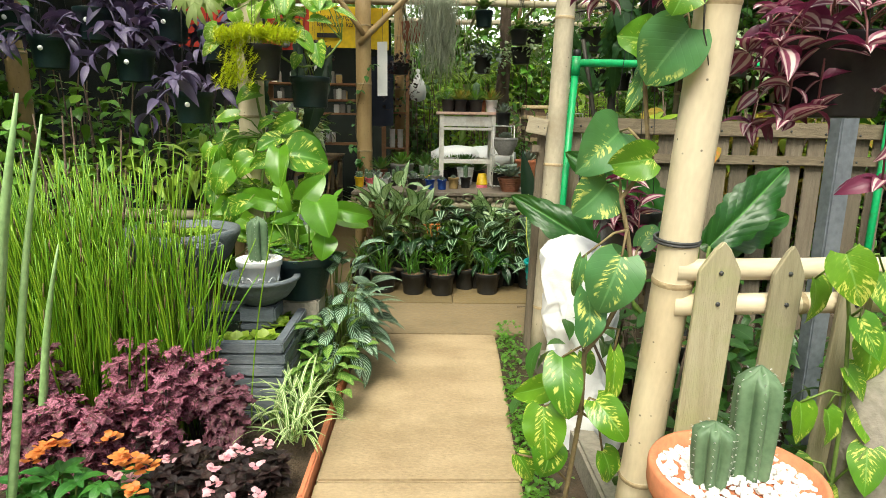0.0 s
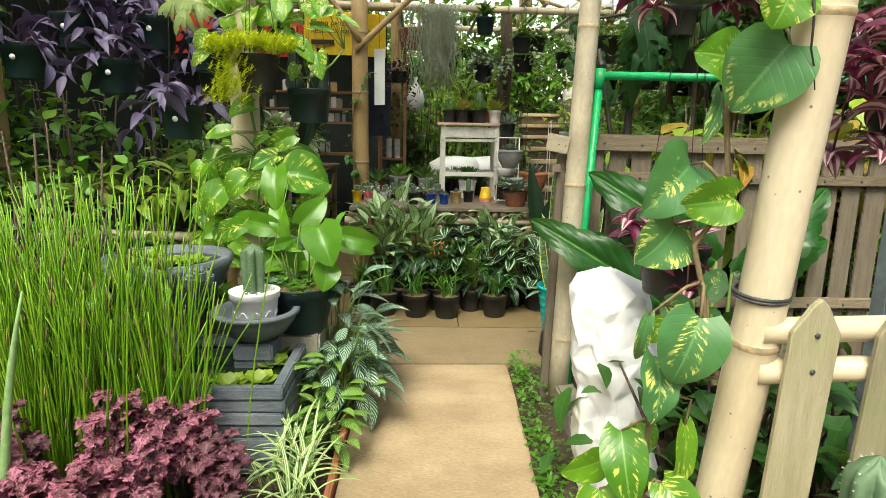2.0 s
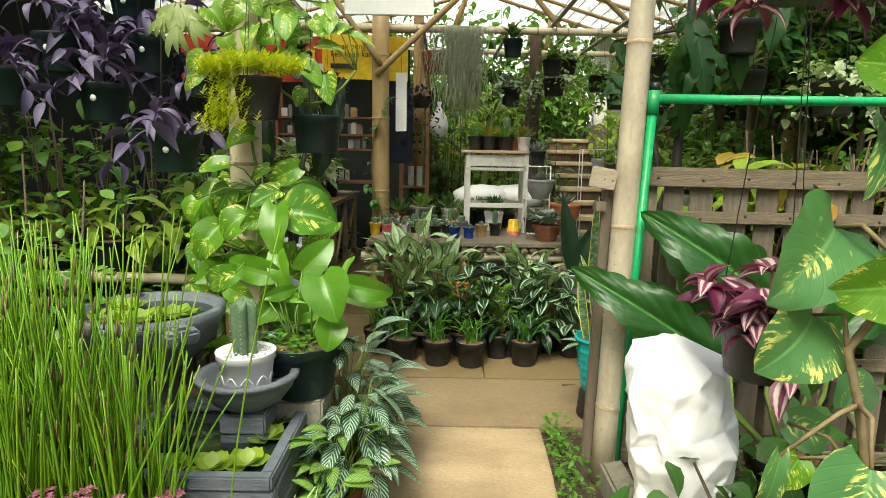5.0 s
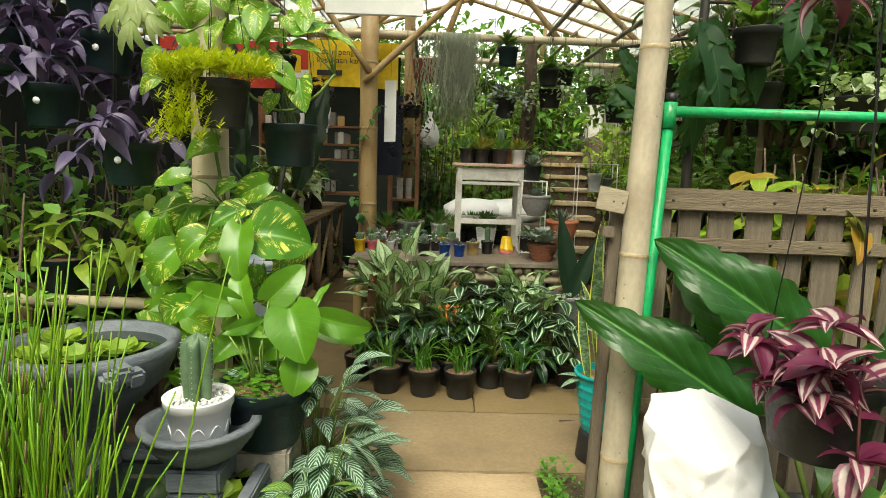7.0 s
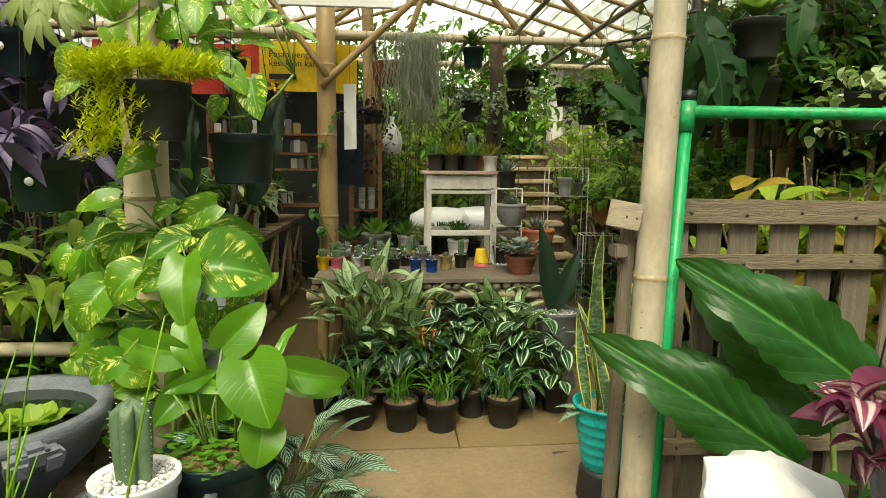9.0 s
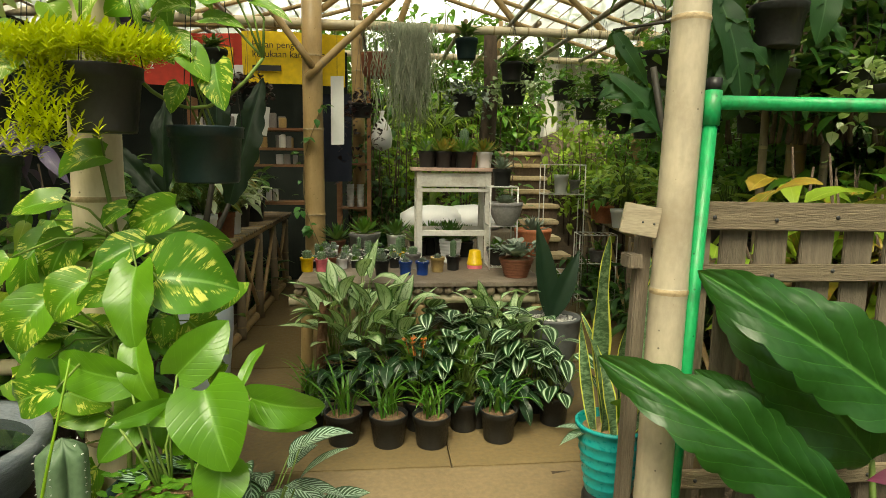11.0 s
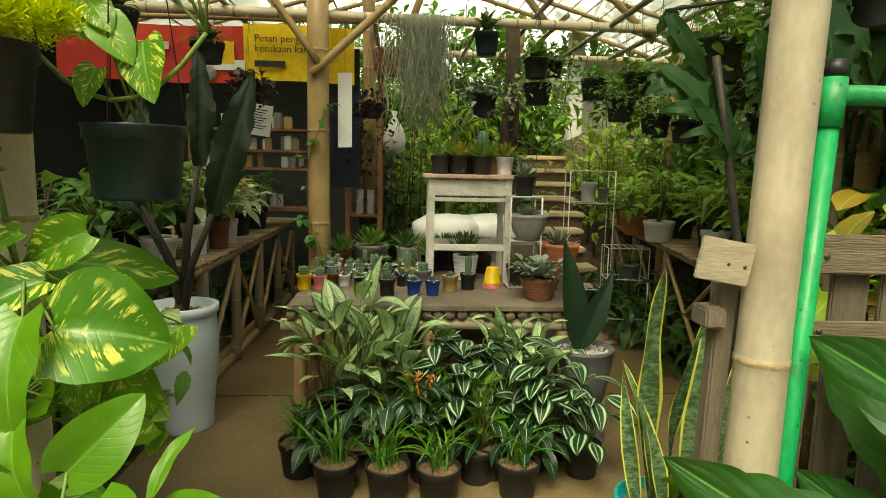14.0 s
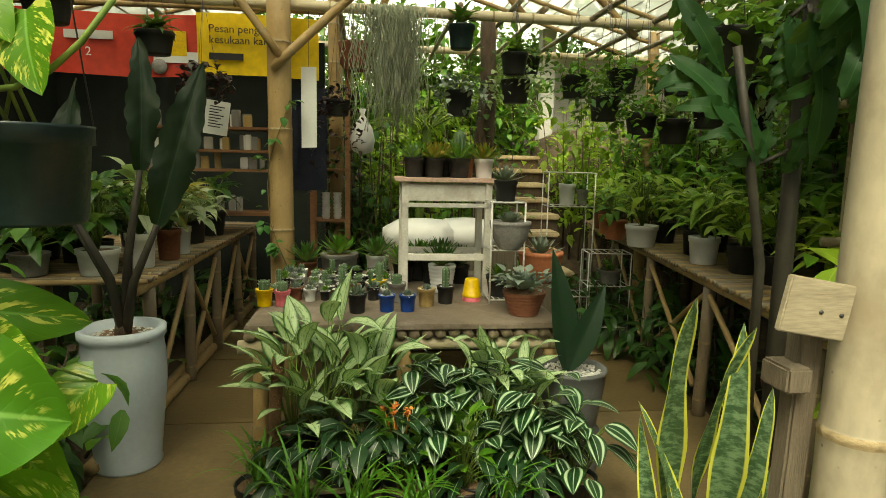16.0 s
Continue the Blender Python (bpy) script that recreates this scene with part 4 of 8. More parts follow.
trailing = [(-0.984, 3.38, 1.896, -96, 0.12, 0.096),
        (-1.204, 3.38, 1.776, -136, 0.103, 0.072),
        (-1.222, 3.4, 1.702, -131, 0.113, 0.062),
        (-1.184, 3.42, 1.939, -133, 0.129, 0.085),
        (-1.187, 3.42, 1.971, -55, 0.123, 0.119),
        (-1.054, 3.36, 1.975, -100, 0.097, 0.099),
        (-0.91, 3.38, 1.89, -74, 0.116, 0.039),
        (-0.758, 3.42, 1.858, -171, 0.127, 0.063),
        (-0.751, 3.42, 1.933, -57, 0.116, 0.065),
        (-0.685, 3.44, 2.002, -67, 0.121, 0.056),
        (-0.726, 3.42, 1.826, -9, 0.133, 0.059),
        (-0.587, 3.4, 1.872, -41, 0.133, 0.042)]
trailing += [(-0.856, 3.4, 1.802, -64, 0.119, 0.069),
        (-0.811, 3.42, 1.786, -70, 0.098, 0.07),
        (-0.971, 3.44, 1.957, -4, 0.096, 0.071),
        (-1.138, 3.42, 1.854, -60, 0.082, 0.083),
        (-0.902, 3.46, 1.995, -39, 0.111, 0.078),
        (-1.03, 3.4, 2.036, -58, 0.116, 0.094)]
filler = []
for i in range(40):
    filler.append(((rng.uniform(-1.3, -0.6), rng.uniform(3.36, 3.6), rng.uniform(1.74, 2.35)), rng.choice((-30, -60, -90, -120, -150)), rng.uniform(0.4, 0.75), rng.uniform(0, 60), rng.uniform(-50, 50)))
leafy_vine("hanging_pothos", "variegated pothos trailing round the top of a bamboo post",
           arc((-1.05, 3.47, 2.3), (-0.95, 3.46, 1.65), 0.05) + arc((-0.94, 3.46, 1.68), (-0.56, 3.40, 1.72), -0.12), trailing, {"P": L_POTHOS_PALE}, filler, 3, 0.007, shapes=("heart", "round"))

arum = thing("arum_plant", "heart-leaved bright green arum in a dark green pot", "potted plant", (-0.74, 3.07, 0))
pot(arum, 0.165, 0.22, TEAL_BLACK_POT, 0.7, at=(0, 0, 0.40), label="round dark green plastic pot")
part("pedestal", slab((-0.1, -0.1, 0), (0.1, 0.1, 0.40), 0.01), KERB, arum, "square grey concrete pedestal")
hearts = [(-0.86, 3.12, 0.882, 170, 0.234, 0.112, 'H'),
        (-0.853, 3.16, 0.962, -67, 0.171, 0.092, 'H'),
        (-0.744, 3.12, 0.893, 45, 0.177, 0.118, 'H'),
        (-0.637, 2.98, 0.903, -73, 0.194, 0.176, 'H'),
        (-0.539, 3.02, 0.865, -11, 0.191, 0.099, 'H'),
        (-0.559, 3.1, 0.816, -16, 0.171, 0.107, 'H'),
        (-0.598, 2.96, 0.734, -102, 0.123, 0.119, 'H'),
        (-0.754, 3.1, 0.78, 175, 0.292, 0.065, 'H'),
        (-0.875, 3.06, 0.798, 13, 0.138, 0.056, 'H'),
        (-0.581, 3.08, 0.866, 87, 0.145, 0.032, 'H'),
        (-0.849, 3.2, 0.795, -55, 0.186, 0.11, 'H'),
        (-0.69, 3.2, 0.719, -145, 0.129, 0.108, 'H'),
        (-0.876, 3.2, 0.742, -132, 0.132, 0.095, 'H')]
b = Bunch()
rr = random.Random(12)
for row in hearts:
    own_leaf(arum, L_HEART, row, rr, "round" if row[5] > 0.07 else "lance", [Vector((0.02 * k, 0.02 * (k % 2), 0.6)) for k in (-2, -1, 0, 1, 2)], STEM, b)
b.make("stalk_growth", STEM, arum)
clover = leaf_data(0.03, 0.026, "disc", 0.2, 0.1, n=3, m=2)
b = Bunch()
for i in range(220):
    a, r = rng.uniform(0, 6.28), 0.17 * math.sqrt(rng.random())
    b.leaf(clover, turn((r * math.cos(a), r * math.sin(a), 0.60 + rng.uniform(0, 0.05)), rng.uniform(0, 360), rng.uniform(-20, 40)))
b.make("groundcover", L_MID, arum, "small round-leaved weed over the soil")["kind"] = "stuff"

# ---- cactus in a white pot on a slate bowl ----
def cactus_column(h, r, ribs=7, n=70, rings=16):
    verts, faces = [], []
    for j in range(rings + 1):
        f = j / rings
        k = min(1.0, 0.86 + 0.3 * f) * (1 if f < 0.8 else math.sqrt(max(0.0, 1 - ((f - 0.8) / 0.2) ** 2)))
        for i in range(n):
            a = 2 * math.pi * i / n
            q = r * k * (0.56 + 0.46 * abs(math.cos(a * ribs / 2)) ** 0.9)
            verts.append((q * math.cos(a), q * math.sin(a), h * f * (1 - 0.03 * math.cos(a * ribs) * (f > 0.9))))
    for j in range(rings):
        for i in range(n):
            k = (i + 1) % n
            faces.append((j * n + i, j * n + k, (j + 1) * n + k, (j + 1) * n + i))
    return verts, faces


def spines(h, r, ribs, size=0.006):
    b = Bunch()
    rr = random.Random(int(h * 500))
    for k in range(ribs):
        a = 2 * math.pi * k / ribs
        for z in np.arange(0.02, h * 0.98, 0.017):
            q = r * (0.98 if z < h * 0.8 else math.sqrt(max(0.02, 1 - ((z / h - 0.8) / 0.2) ** 2)))
            for s in (-1, 0, 1):
                d = a + s * 0.35
                p = (q * math.cos(a), q * math.sin(a), z)
                b.tube([p, (p[0] + size * math.cos(d), p[1] + size * math.sin(d), z + rr.uniform(-0.4, 0.7) * size)], [0.0006, 0.0002], 3)
    return b


def cactus(parent, h, r, at, ribs=7, name="cactus", rz=0, label="ribbed green column cactus"):
    v, f = cactus_column(h, r, ribs)
    c = place(name, finish(name, v, f, L_CACTUS), parent, pose(*at, 0, 0, rz), label)
    spines(h, r * 1.0, ribs).make("spines", WIRE, c)
    return c


planter = thing("slate_planter", "square dark slate-clad planter with water lettuce", "planter", (-0.98, 2.80, 0))
for k in range(7):
    z = 0.052 * k
    o = 0.004 * math.sin(k * 2.7)
    for lo, hi in (((-0.32, -0.33, z), (0.28, -0.285, z + 0.049)), ((0.235, -0.29, z), (0.28, 0.3, z + 0.049)), ((-0.32, -0.29, z), (-0.275, 0.3, z + 0.049)), ((-0.275, 0.255, z), (0.235, 0.3, z + 0.049))):
        part("stone_course", slab(tuple(v + o for v in lo[:2]) + lo[2:], tuple(v + o for v in hi[:2]) + hi[2:], 0.006), SLATE, planter)
part("water", slab((-0.275, -0.285, 0.28), (0.235, 0.255, 0.31), 0.0), WATER, planter, "still dark water")
lett = leaf_data(0.085, 0.075, "spoon", -0.25, 0.12, wave=0.02, n=7, m=4)
for k, (x, y) in enumerate(((0.04, -0.2), (0.15, -0.17), (0.17, 0.02), (-0.1, -0.21), (-0.21, -0.18), (0.16, 0.16))):
    b = Bunch()
    for i in range(9):
        b.leaf(lett, turn((x, y, 0.315), i * 137, 4 + 4 * i, 0, 1.15 - 0.05 * i))
    b.make("water_lettuce", L_LIME, planter, "lime green floating water lettuce")

pedestal = thing("bowl_fountain", "dark slate bowl fountain on a square column", "fountain", (-0.90, 2.88, 0))
for k in range(5):
    part("column_stone", slab((-0.085, -0.085, 0.02 + 0.08 * k), (0.085, 0.085, 0.097 + 0.08 * k), 0.008), SLATE, pedestal)
v, f = lathe([(0.075, 0.42), (0.09, 0.43), (0.13, 0.455), (0.165, 0.50), (0.178, 0.535), (0.19, 0.54), (0.19, 0.555), (0.16, 0.555), (0.15, 0.53), (0.10, 0.49), (0.0005, 0.48)], 40)
place("bowl", finish("bowl", v, f[:-1], SLATE), pedestal, None, "shallow dark slate bowl with a drip lip")

white_cactus = thing("potted_cactus", "column cactus in a white embossed pot with white pebbles", "potted cactus", (-0.90, 2.87, 0.487))
pot(white_cactus, 0.108, 0.155, WHITE_POT, 0.78, fill=None, label="white plastic pot with embossed arches")
for k in range(10):
    a = 2 * math.pi * k / 10
    pts = [(0.0938 * math.cos(a + 0.26 * (j - 4) / 4), 0.0938 * math.sin(a + 0.26 * (j - 4) / 4), 0.045 + 0.03 * math.sin(math.pi * j / 8)) for j in range(9)]
    stalk("arch_relief", pts, 0.0016, 0.0016, WHITE_POT, white_cactus, 5)
pebbles(white_cactus, 0.10, 0.142, 260, 0.0085, 3)
cactus(white_cactus, 0.215, 0.051, (0.0, 0, 0.14), 5, rz=54)

bowl2 = thing("water_bowl", "large dark grey bowl of water with floating plants", "bowl", (-1.34, 3.06, 0))
v, f = lathe([(0.12, 0), (0.13, 0.02), (0.09, 0.25), (0.09, 0.45), (0.15, 0.53), (0.24, 0.62), (0.272, 0.70), (0.285, 0.72), (0.285, 0.75), (0.25, 0.75), (0.24, 0.70), (0.20, 0.66), (0.0005, 0.66)], 44)
place("bowl", finish("bowl", v, f[:-1], SLATE), bowl2)
v, f = lathe([(0.244, 0.715), (0.0005, 0.716)], 30)
place("water", finish("water", v, f[1:-1], WATER), bowl2)
for k in range(3):
    a = -0.9 + k * 0.12
    part("spout_ornament", slab((-0.03, -0.03, 0), (0.03, 0.03, 0.06), 0.012, m=pose(0.28 * math.cos(a), 0.28 * math.sin(a), 0.66 + 0.02 * (k == 1), 0, 15, math.degrees(a))), SLATE, bowl2)
for k, (x, y) in enumerate(((0.02, -0.12), (0.12, -0.05), (-0.1, -0.13), (-0.13, 0.05))):
    b = Bunch()
    for i in range(9):
        b.leaf(lett, turn((x, y, 0.72), i * 137 + 20, 4 + 4 * i, 0, 1.3 - 0.06 * i))
    b.make("water_lettuce", L_LIME, bowl2, "lime green floating water lettuce")

# ---- horsetail reeds ----
def reeds(name, at, spread, count, h0, h1, seed):
    rr = random.Random(seed)
    ob = thing(name, "tall clump of jointed green horsetail reeds", "reeds", (*at, 0))
    b = Bunch()
    for i in range(count):
        x, y = rr.gauss(0, spread[0]), rr.gauss(0, spread[1])
        h = rr.uniform(h0, h1)
        lx, ly = x * 0.3 + rr.gauss(-0.02, 0.10), y * 0.25 + rr.gauss(0, 0.05)
        k = 7
        pts = [(x + lx * (j / k) ** 1.6, y + ly * (j / k) ** 1.6, h * j / k) for j in range(k + 1)]
        r = rr.uniform(0.0026, 0.0048)
        b.tube(pts, [r * (1 - 0.5 * (j / k) ** 3) for j in range(k + 1)], 5)
    st = b.make("reed_growth", L_REED, ob)
    st["kind"] = "stuff"
    j = Bunch()
    for i in range(count // 2):
        x, y, h = rr.gauss(0, spread[0]), rr.gauss(0, spread[1]), rr.uniform(h0, h1)
        z = rr.uniform(0.6, 0.97) * h
        j.tube([(x * 1.1, y * 1.1, z), (x * 1.1 + 0.004, y * 1.1, z + 0.05)], [0.003, 0.0015], 4)
    j.make("dry_growth", STEM_BROWN, ob)["kind"] = "stuff"
    return ob


reeds("horsetail_reeds", (-1.43, 2.40), (0.18, 0.13), 430, 0.6, 1.2, 5)
reeds("horsetail_reeds", (-1.10, 2.36), (0.06, 0.05), 90, 0.5, 0.98, 6)
reeds("horsetail_reeds", (-1.85, 2.5), (0.16, 0.14), 150, 0.7, 1.1, 7)

# ---- front bed: coleus, begonia, crossandra, spider plant, spikes ----
CO = [leaf_data(0.082, 0.074, "ragged", 0.5, 0.15, wave=0.06, n=26, m=4), leaf_data(0.07, 0.06, "ragged", 0.8, 0.2, wave=0.08, n=26, m=4)]
BG = [leaf_data(0.06, 0.04, "ovate", 0.4, 0.25, n=5, m=4)]
XL = [leaf_data(0.10, 0.045, "lance", 0.7, 0.2, wave=0.02, n=6, m=4)]


def bushy(name, label, category, at, h, r, tiers, data, material, seed, stems=7, stem_mat=STEM, droop=15, dense=5, lift=(-10, 35)):
    """A small herb: stems from the base, leaves in whorls along them."""
    rr = random.Random(seed)
    ob = thing(name, label, category, at)
    lb, sb = Bunch(), Bunch()
    for s in range(stems):
        a = rr.uniform(0, 6.28)
        d = r * math.sqrt(rr.random())
        hh = h * rr.uniform(0.7, 1.05)
        top = (d * math.cos(a), d * math.sin(a), hh)
        pts = [(top[0] * 0.3, top[1] * 0.3, 0), (top[0] * 0.7, top[1] * 0.7, hh * 0.55), top]
        sb.tube(pts, [0.005, 0.004, 0.003])
        for t in range(tiers):
            f = 0.35 + 0.65 * (t + 1) / tiers
            z = hh * f
            q = (top[0] * (0.3 + 0.7 * f), top[1] * (0.3 + 0.7 * f))
            for k in range(dense):
                lb.leaf(data[k % len(data)], turn((q[0], q[1], z), k * 360 / dense + t * 50 + rr.uniform(-25, 25), rr.uniform(*lift) - droop * (1 - f), rr.uniform(-15, 15), rr.uniform(0.7, 1.15) * (1.15 - 0.35 * f)))
    lb.make("foliage", material, ob)
    sb.make("stem_growth", stem_mat, ob)
    return ob


k = 0
for x, y, h, r in ((-1.02, 1.98, 0.40, 0.12), (-0.84, 2.12, 0.34, 0.11), (-1.28, 2.0, 0.44, 0.14), (-1.18, 1.8, 0.38, 0.12), (-1.5, 2.05, 0.50, 0.15), (-1.42, 1.8, 0.40, 0.13), (-0.98, 2.25, 0.42, 0.1), (-1.7, 1.9, 0.5, 0.15), (-1.2, 2.2, 0.46, 0.12)):
    k += 1
    bushy("coleus", "burgundy coleus with pink-centred toothed leaves", "coleus", (x, y, 0), h, r, 6, CO, L_COLEUS_DARK if k % 3 == 2 else L_COLEUS, 40 + k, 7, STEM_DARK, droop=20, dense=5, lift=(-38, 26))
for x, y, h, r in ((-0.72, 1.78, 0.22, 0.12), (-0.63, 1.88, 0.18, 0.09), (-0.86, 1.66, 0.24, 0.12), (-0.66, 1.6, 0.2, 0.1), (-0.95, 1.85, 0.22, 0.1)):
    k += 1
    bg = bushy("begonia", "low dark-leaved begonia with pale pink flowers", "begonia", (x, y, 0), h, r, 4, BG, L_BEGONIA, 40 + k, 8, STEM_DARK)
    petal = leaf_data(0.022, 0.02, "disc", 0.3, 0.1, n=3, m=2)
    b = Bunch()
    rr = random.Random(k)
    for c in range(4):
        cx, cy, cz = rr.uniform(-r, r), rr.uniform(-r, r), h + rr.uniform(0.0, 0.05)
        for p in range(9):
            b.leaf(petal, turn((cx + rr.uniform(-0.015, 0.015), cy + rr.uniform(-0.015, 0.015), cz), p * 75, rr.uniform(10, 60)))
    b.make("flowers", F_PINK, bg, "pale pink flowers")
for x, y, h, r in ((-1.02, 1.66, 0.27, 0.09), (-1.16, 1.62, 0.30, 0.09), (-0.93, 1.56, 0.23, 0.09)):
    k += 1
    cr = bushy("crossandra", "green crossandra with salmon orange flower heads", "crossandra", (x, y, 0), h, r, 3, XL, L_CROSS, 40 + k, 6)
    petal = leaf_data(0.024, 0.024, "disc", 0.3, 0.1, n=3, m=2)
    b = Bunch()
    rr = random.Random(k)
    for c in range(3):
        cx, cy, cz = rr.uniform(-r, r), rr.uniform(-r, r), h + rr.uniform(0.03, 0.08)
        for p in range(14):
            b.leaf(petal, turn((cx + rr.uniform(-0.022, 0.022), cy + rr.uniform(-0.022, 0.022), cz + rr.uniform(0, 0.025)), p * 75, rr.uniform(10, 50)))
    b.make("flowers", F_ORANGE, cr, "salmon orange flower heads")


def tuft(name, label, category, at, count, length, width, material, seed, shape="strap", pitch=(35, 80), bend=(0.6, 1.6), parent=None, z=0.0, spread=0.02, meshes=6, each=True):
    """A tuft of strap leaves from one crown; each leaf is a part of its own, or all are one mesh."""
    rr = random.Random(seed)
    ob = parent or thing(name, label, category, at)
    if each:
        ms = [leaf_mesh("leaf", material, length * rr.uniform(0.75, 1.1), width, shape=shape, bend=rr.uniform(*bend), fold=0.35, n=9, m=2, twist=rr.uniform(-0.4, 0.4)) for _ in range(meshes)]
        for i in range(count):
            place("leaf", ms[i % meshes], ob, turn((rr.gauss(0, spread), rr.gauss(0, spread), z), i * 137.5 + rr.uniform(-20, 20), rr.uniform(*pitch), rr.uniform(-20, 20), rr.uniform(0.75, 1.1)))
    else:
        b = Bunch()
        for i in range(count):
            b.leaf(leaf_data(length * rr.uniform(0.7, 1.1), width, shape, rr.uniform(*bend), 0.35, n=7, m=2), turn((rr.gauss(0, spread), rr.gauss(0, spread), z), i * 137.5, rr.uniform(*pitch), rr.uniform(-20, 20)))
        b.make("foliage", material, ob)
    return ob


for x, y, s in ((-0.62, 2.42, 1), (-0.60, 2.15, 2), (-0.70, 2.28, 3), (-0.60, 2.28, 4)):
    tuft("spider_plant", "arching spider plant with cream-striped leaves", "spider plant", (x, y, 0.08), 19, 0.31, 0.0165, L_SPIDER, 60 + s)

PALE_SPEAR = surface("pale_spear", (0.20, 0.34, 0.12), (0.28, 0.42, 0.18), scale=6, fine=50, rough=0.5, bump=0.2)
spikes = thing("spike_plant", "tall cylindrical pale green snake plant spears", "snake plant", (-1.30, 1.45, 0))
for x, y, h, lx, r in ((0.0, 0, 1.345, 0.275, 0.020), (0.035, 0.04, 1.30, 0.265, 0.012), (-0.14, 0.45, 0.90, 0.19, 0.0145)):
    pts = [(x + lx * j / 8 + 0.008 * math.sin(j * 0.8), y, h * j / 8) for j in range(9)]
    v, f = tube(pts, [r * (1 - 0.82 * (j / 8) ** 3) for j in range(9)], 12)
    place("spear", finish("spear", v, f, PALE_SPEAR, [(0.5, 0.75)] * len(v)), spikes)

# ---- ctenanthe and light prayer plants spilling beside the path ----
CT = [leaf_data(0.16, 0.068, "ovate", 0.4, 0.15, n=8, m=4), leaf_data(0.14, 0.06, "ovate", 0.7, 0.2, n=8, m=4)]
CT_D = [finish("leaf", v, f, L_RIBS, uv) for v, f, uv in CT]
CT_L = [finish("leaf", v, f, L_RIBS_LIGHT, uv) for v, f, uv in CT]


def rosette(name, label, category, at, meshes, count, h, r, seed, stem_mat=STEM, pitch=(-20, 40), size=(0.8, 1.2), toward=None, z0=0.0, parent=None, low=0.25, stem_r=0.003):
    """Leaves on stalks from one crown, each leaf a part; stalks in one mesh."""
    rr = random.Random(seed)
    ob = parent or thing(name, label, category, at)
    b = Bunch()
    for i in range(count):
        az = i * 137.5 + rr.uniform(-25, 25) if toward is None else toward + rr.uniform(-110, 110)
        f = low + (1 - low) * rr.random()
        d = r * math.sqrt(rr.uniform(0.1, 1)) * (1.15 - 0.6 * f)
        p = Vector((-d * math.sin(radians(az)), d * math.cos(radians(az)), z0 + h * f))
        m = turn(p, az, rr.uniform(*pitch) + 25 * (f - 0.5), rr.uniform(-20, 20), rr.uniform(*size))
        place("leaf", meshes[i % len(meshes)], ob, m)
        b.tube([(p.x * 0.15, p.y * 0.15, z0), (p.x * 0.55, p.y * 0.55, z0 + (p.z - z0) * 0.7), p], [stem_r, stem_r * 0.9, stem_r * 0.7])
    b.make("stalk_growth", stem_mat, ob)
    return ob


rosette("prayer_plant", "dark green ctenanthe with silver feathered leaves", "prayer plant", (-0.60, 3.25, 0.02), CT_D, 38, 0.60, 0.26, 70, toward=200, size=(1.0, 1.5))
rosette("prayer_plant", "dark green ctenanthe with silver feathered leaves", "prayer plant", (-0.52, 2.98, 0.02), CT_D, 40, 0.46, 0.20, 71, toward=215, size=(0.9, 1.4), pitch=(-45, 35))
rosette("prayer_plant", "light green prayer plant spilling onto the path", "prayer plant", (-0.56, 2.86, 0.02), CT_L, 34, 0.32, 0.20, 72, toward=210, size=(0.6, 1.0))
rosette("prayer_plant", "light green prayer plant spilling onto the path", "prayer plant", (-0.55, 2.62, 0.02), CT_L, 30, 0.25, 0.16, 73, toward=200, size=(0.6, 1.0))
rosette("prayer_plant", "dark green ctenanthe with silver feathered leaves", "prayer plant", (-0.66, 3.5, 0.02), CT_D, 26, 0.5, 0.24, 74, toward=200)

# ---- sedum and hanging pots by the thick post ----
def wire(name, pts, r, material, parent):
    return stalk(name, pts, r, r, material, parent, 5)


def hanging_pot(name, label, at, r, h, material, top=2.55, taper=0.78, style="nursery"):
    """A pot hung by three wires; at is the middle of its rim."""
    ob = thing(name, label, "hanging pot", (at[0], at[1], at[2] - h))
    pot(ob, r, h, material, taper, style=style)
    for k in range(3):
        a = 2.1 * k + 0.4
        wire("hanger", [(r * 0.98 * math.cos(a), r * 0.98 * math.sin(a), h * 0.97), (0.0, 0.0, top - at[2] + h)], 0.0015, DARK_WIRE, ob)
    return ob


SEDUM_SPRIG = leaf_data(0.030, 0.0085, "lance", 0.2, 0.2, n=2, m=2)
sed = hanging_pot("sedum_pot", "black pot of golden sedum spilling over the rim", (-0.955, 3.30, 1.67), 0.10, 0.17, BLACK_POT, 2.4)
b = Bunch()
rr = random.Random(8)
for i in range(520):
    a, r = rr.uniform(0, 6.28), 0.19 * math.sqrt(rr.random())
    x, y = r * math.cos(a) * 1.15 - 0.02, r * math.sin(a) * 0.8 - 0.02
    z = 0.19 + 0.04 * rr.random() - max(0, r - 0.12) * 0.35
    if i % 4 == 0:
        x, y, z = -0.11 + rr.gauss(0, 0.05), -0.09 + rr.uniform(-0.03, 0.02), rr.uniform(-0.07, 0.18)
    for q in range(8):
        b.leaf(SEDUM_SPRIG, turn((x, y, z + 0.004 * q), q * 137.5, 20 + 6 * q, 0, rr.uniform(0.8, 1.2)))
b.make("sedum", L_SEDUM, sed, "golden yellow sedum sprigs")["kind"] = "stuff"

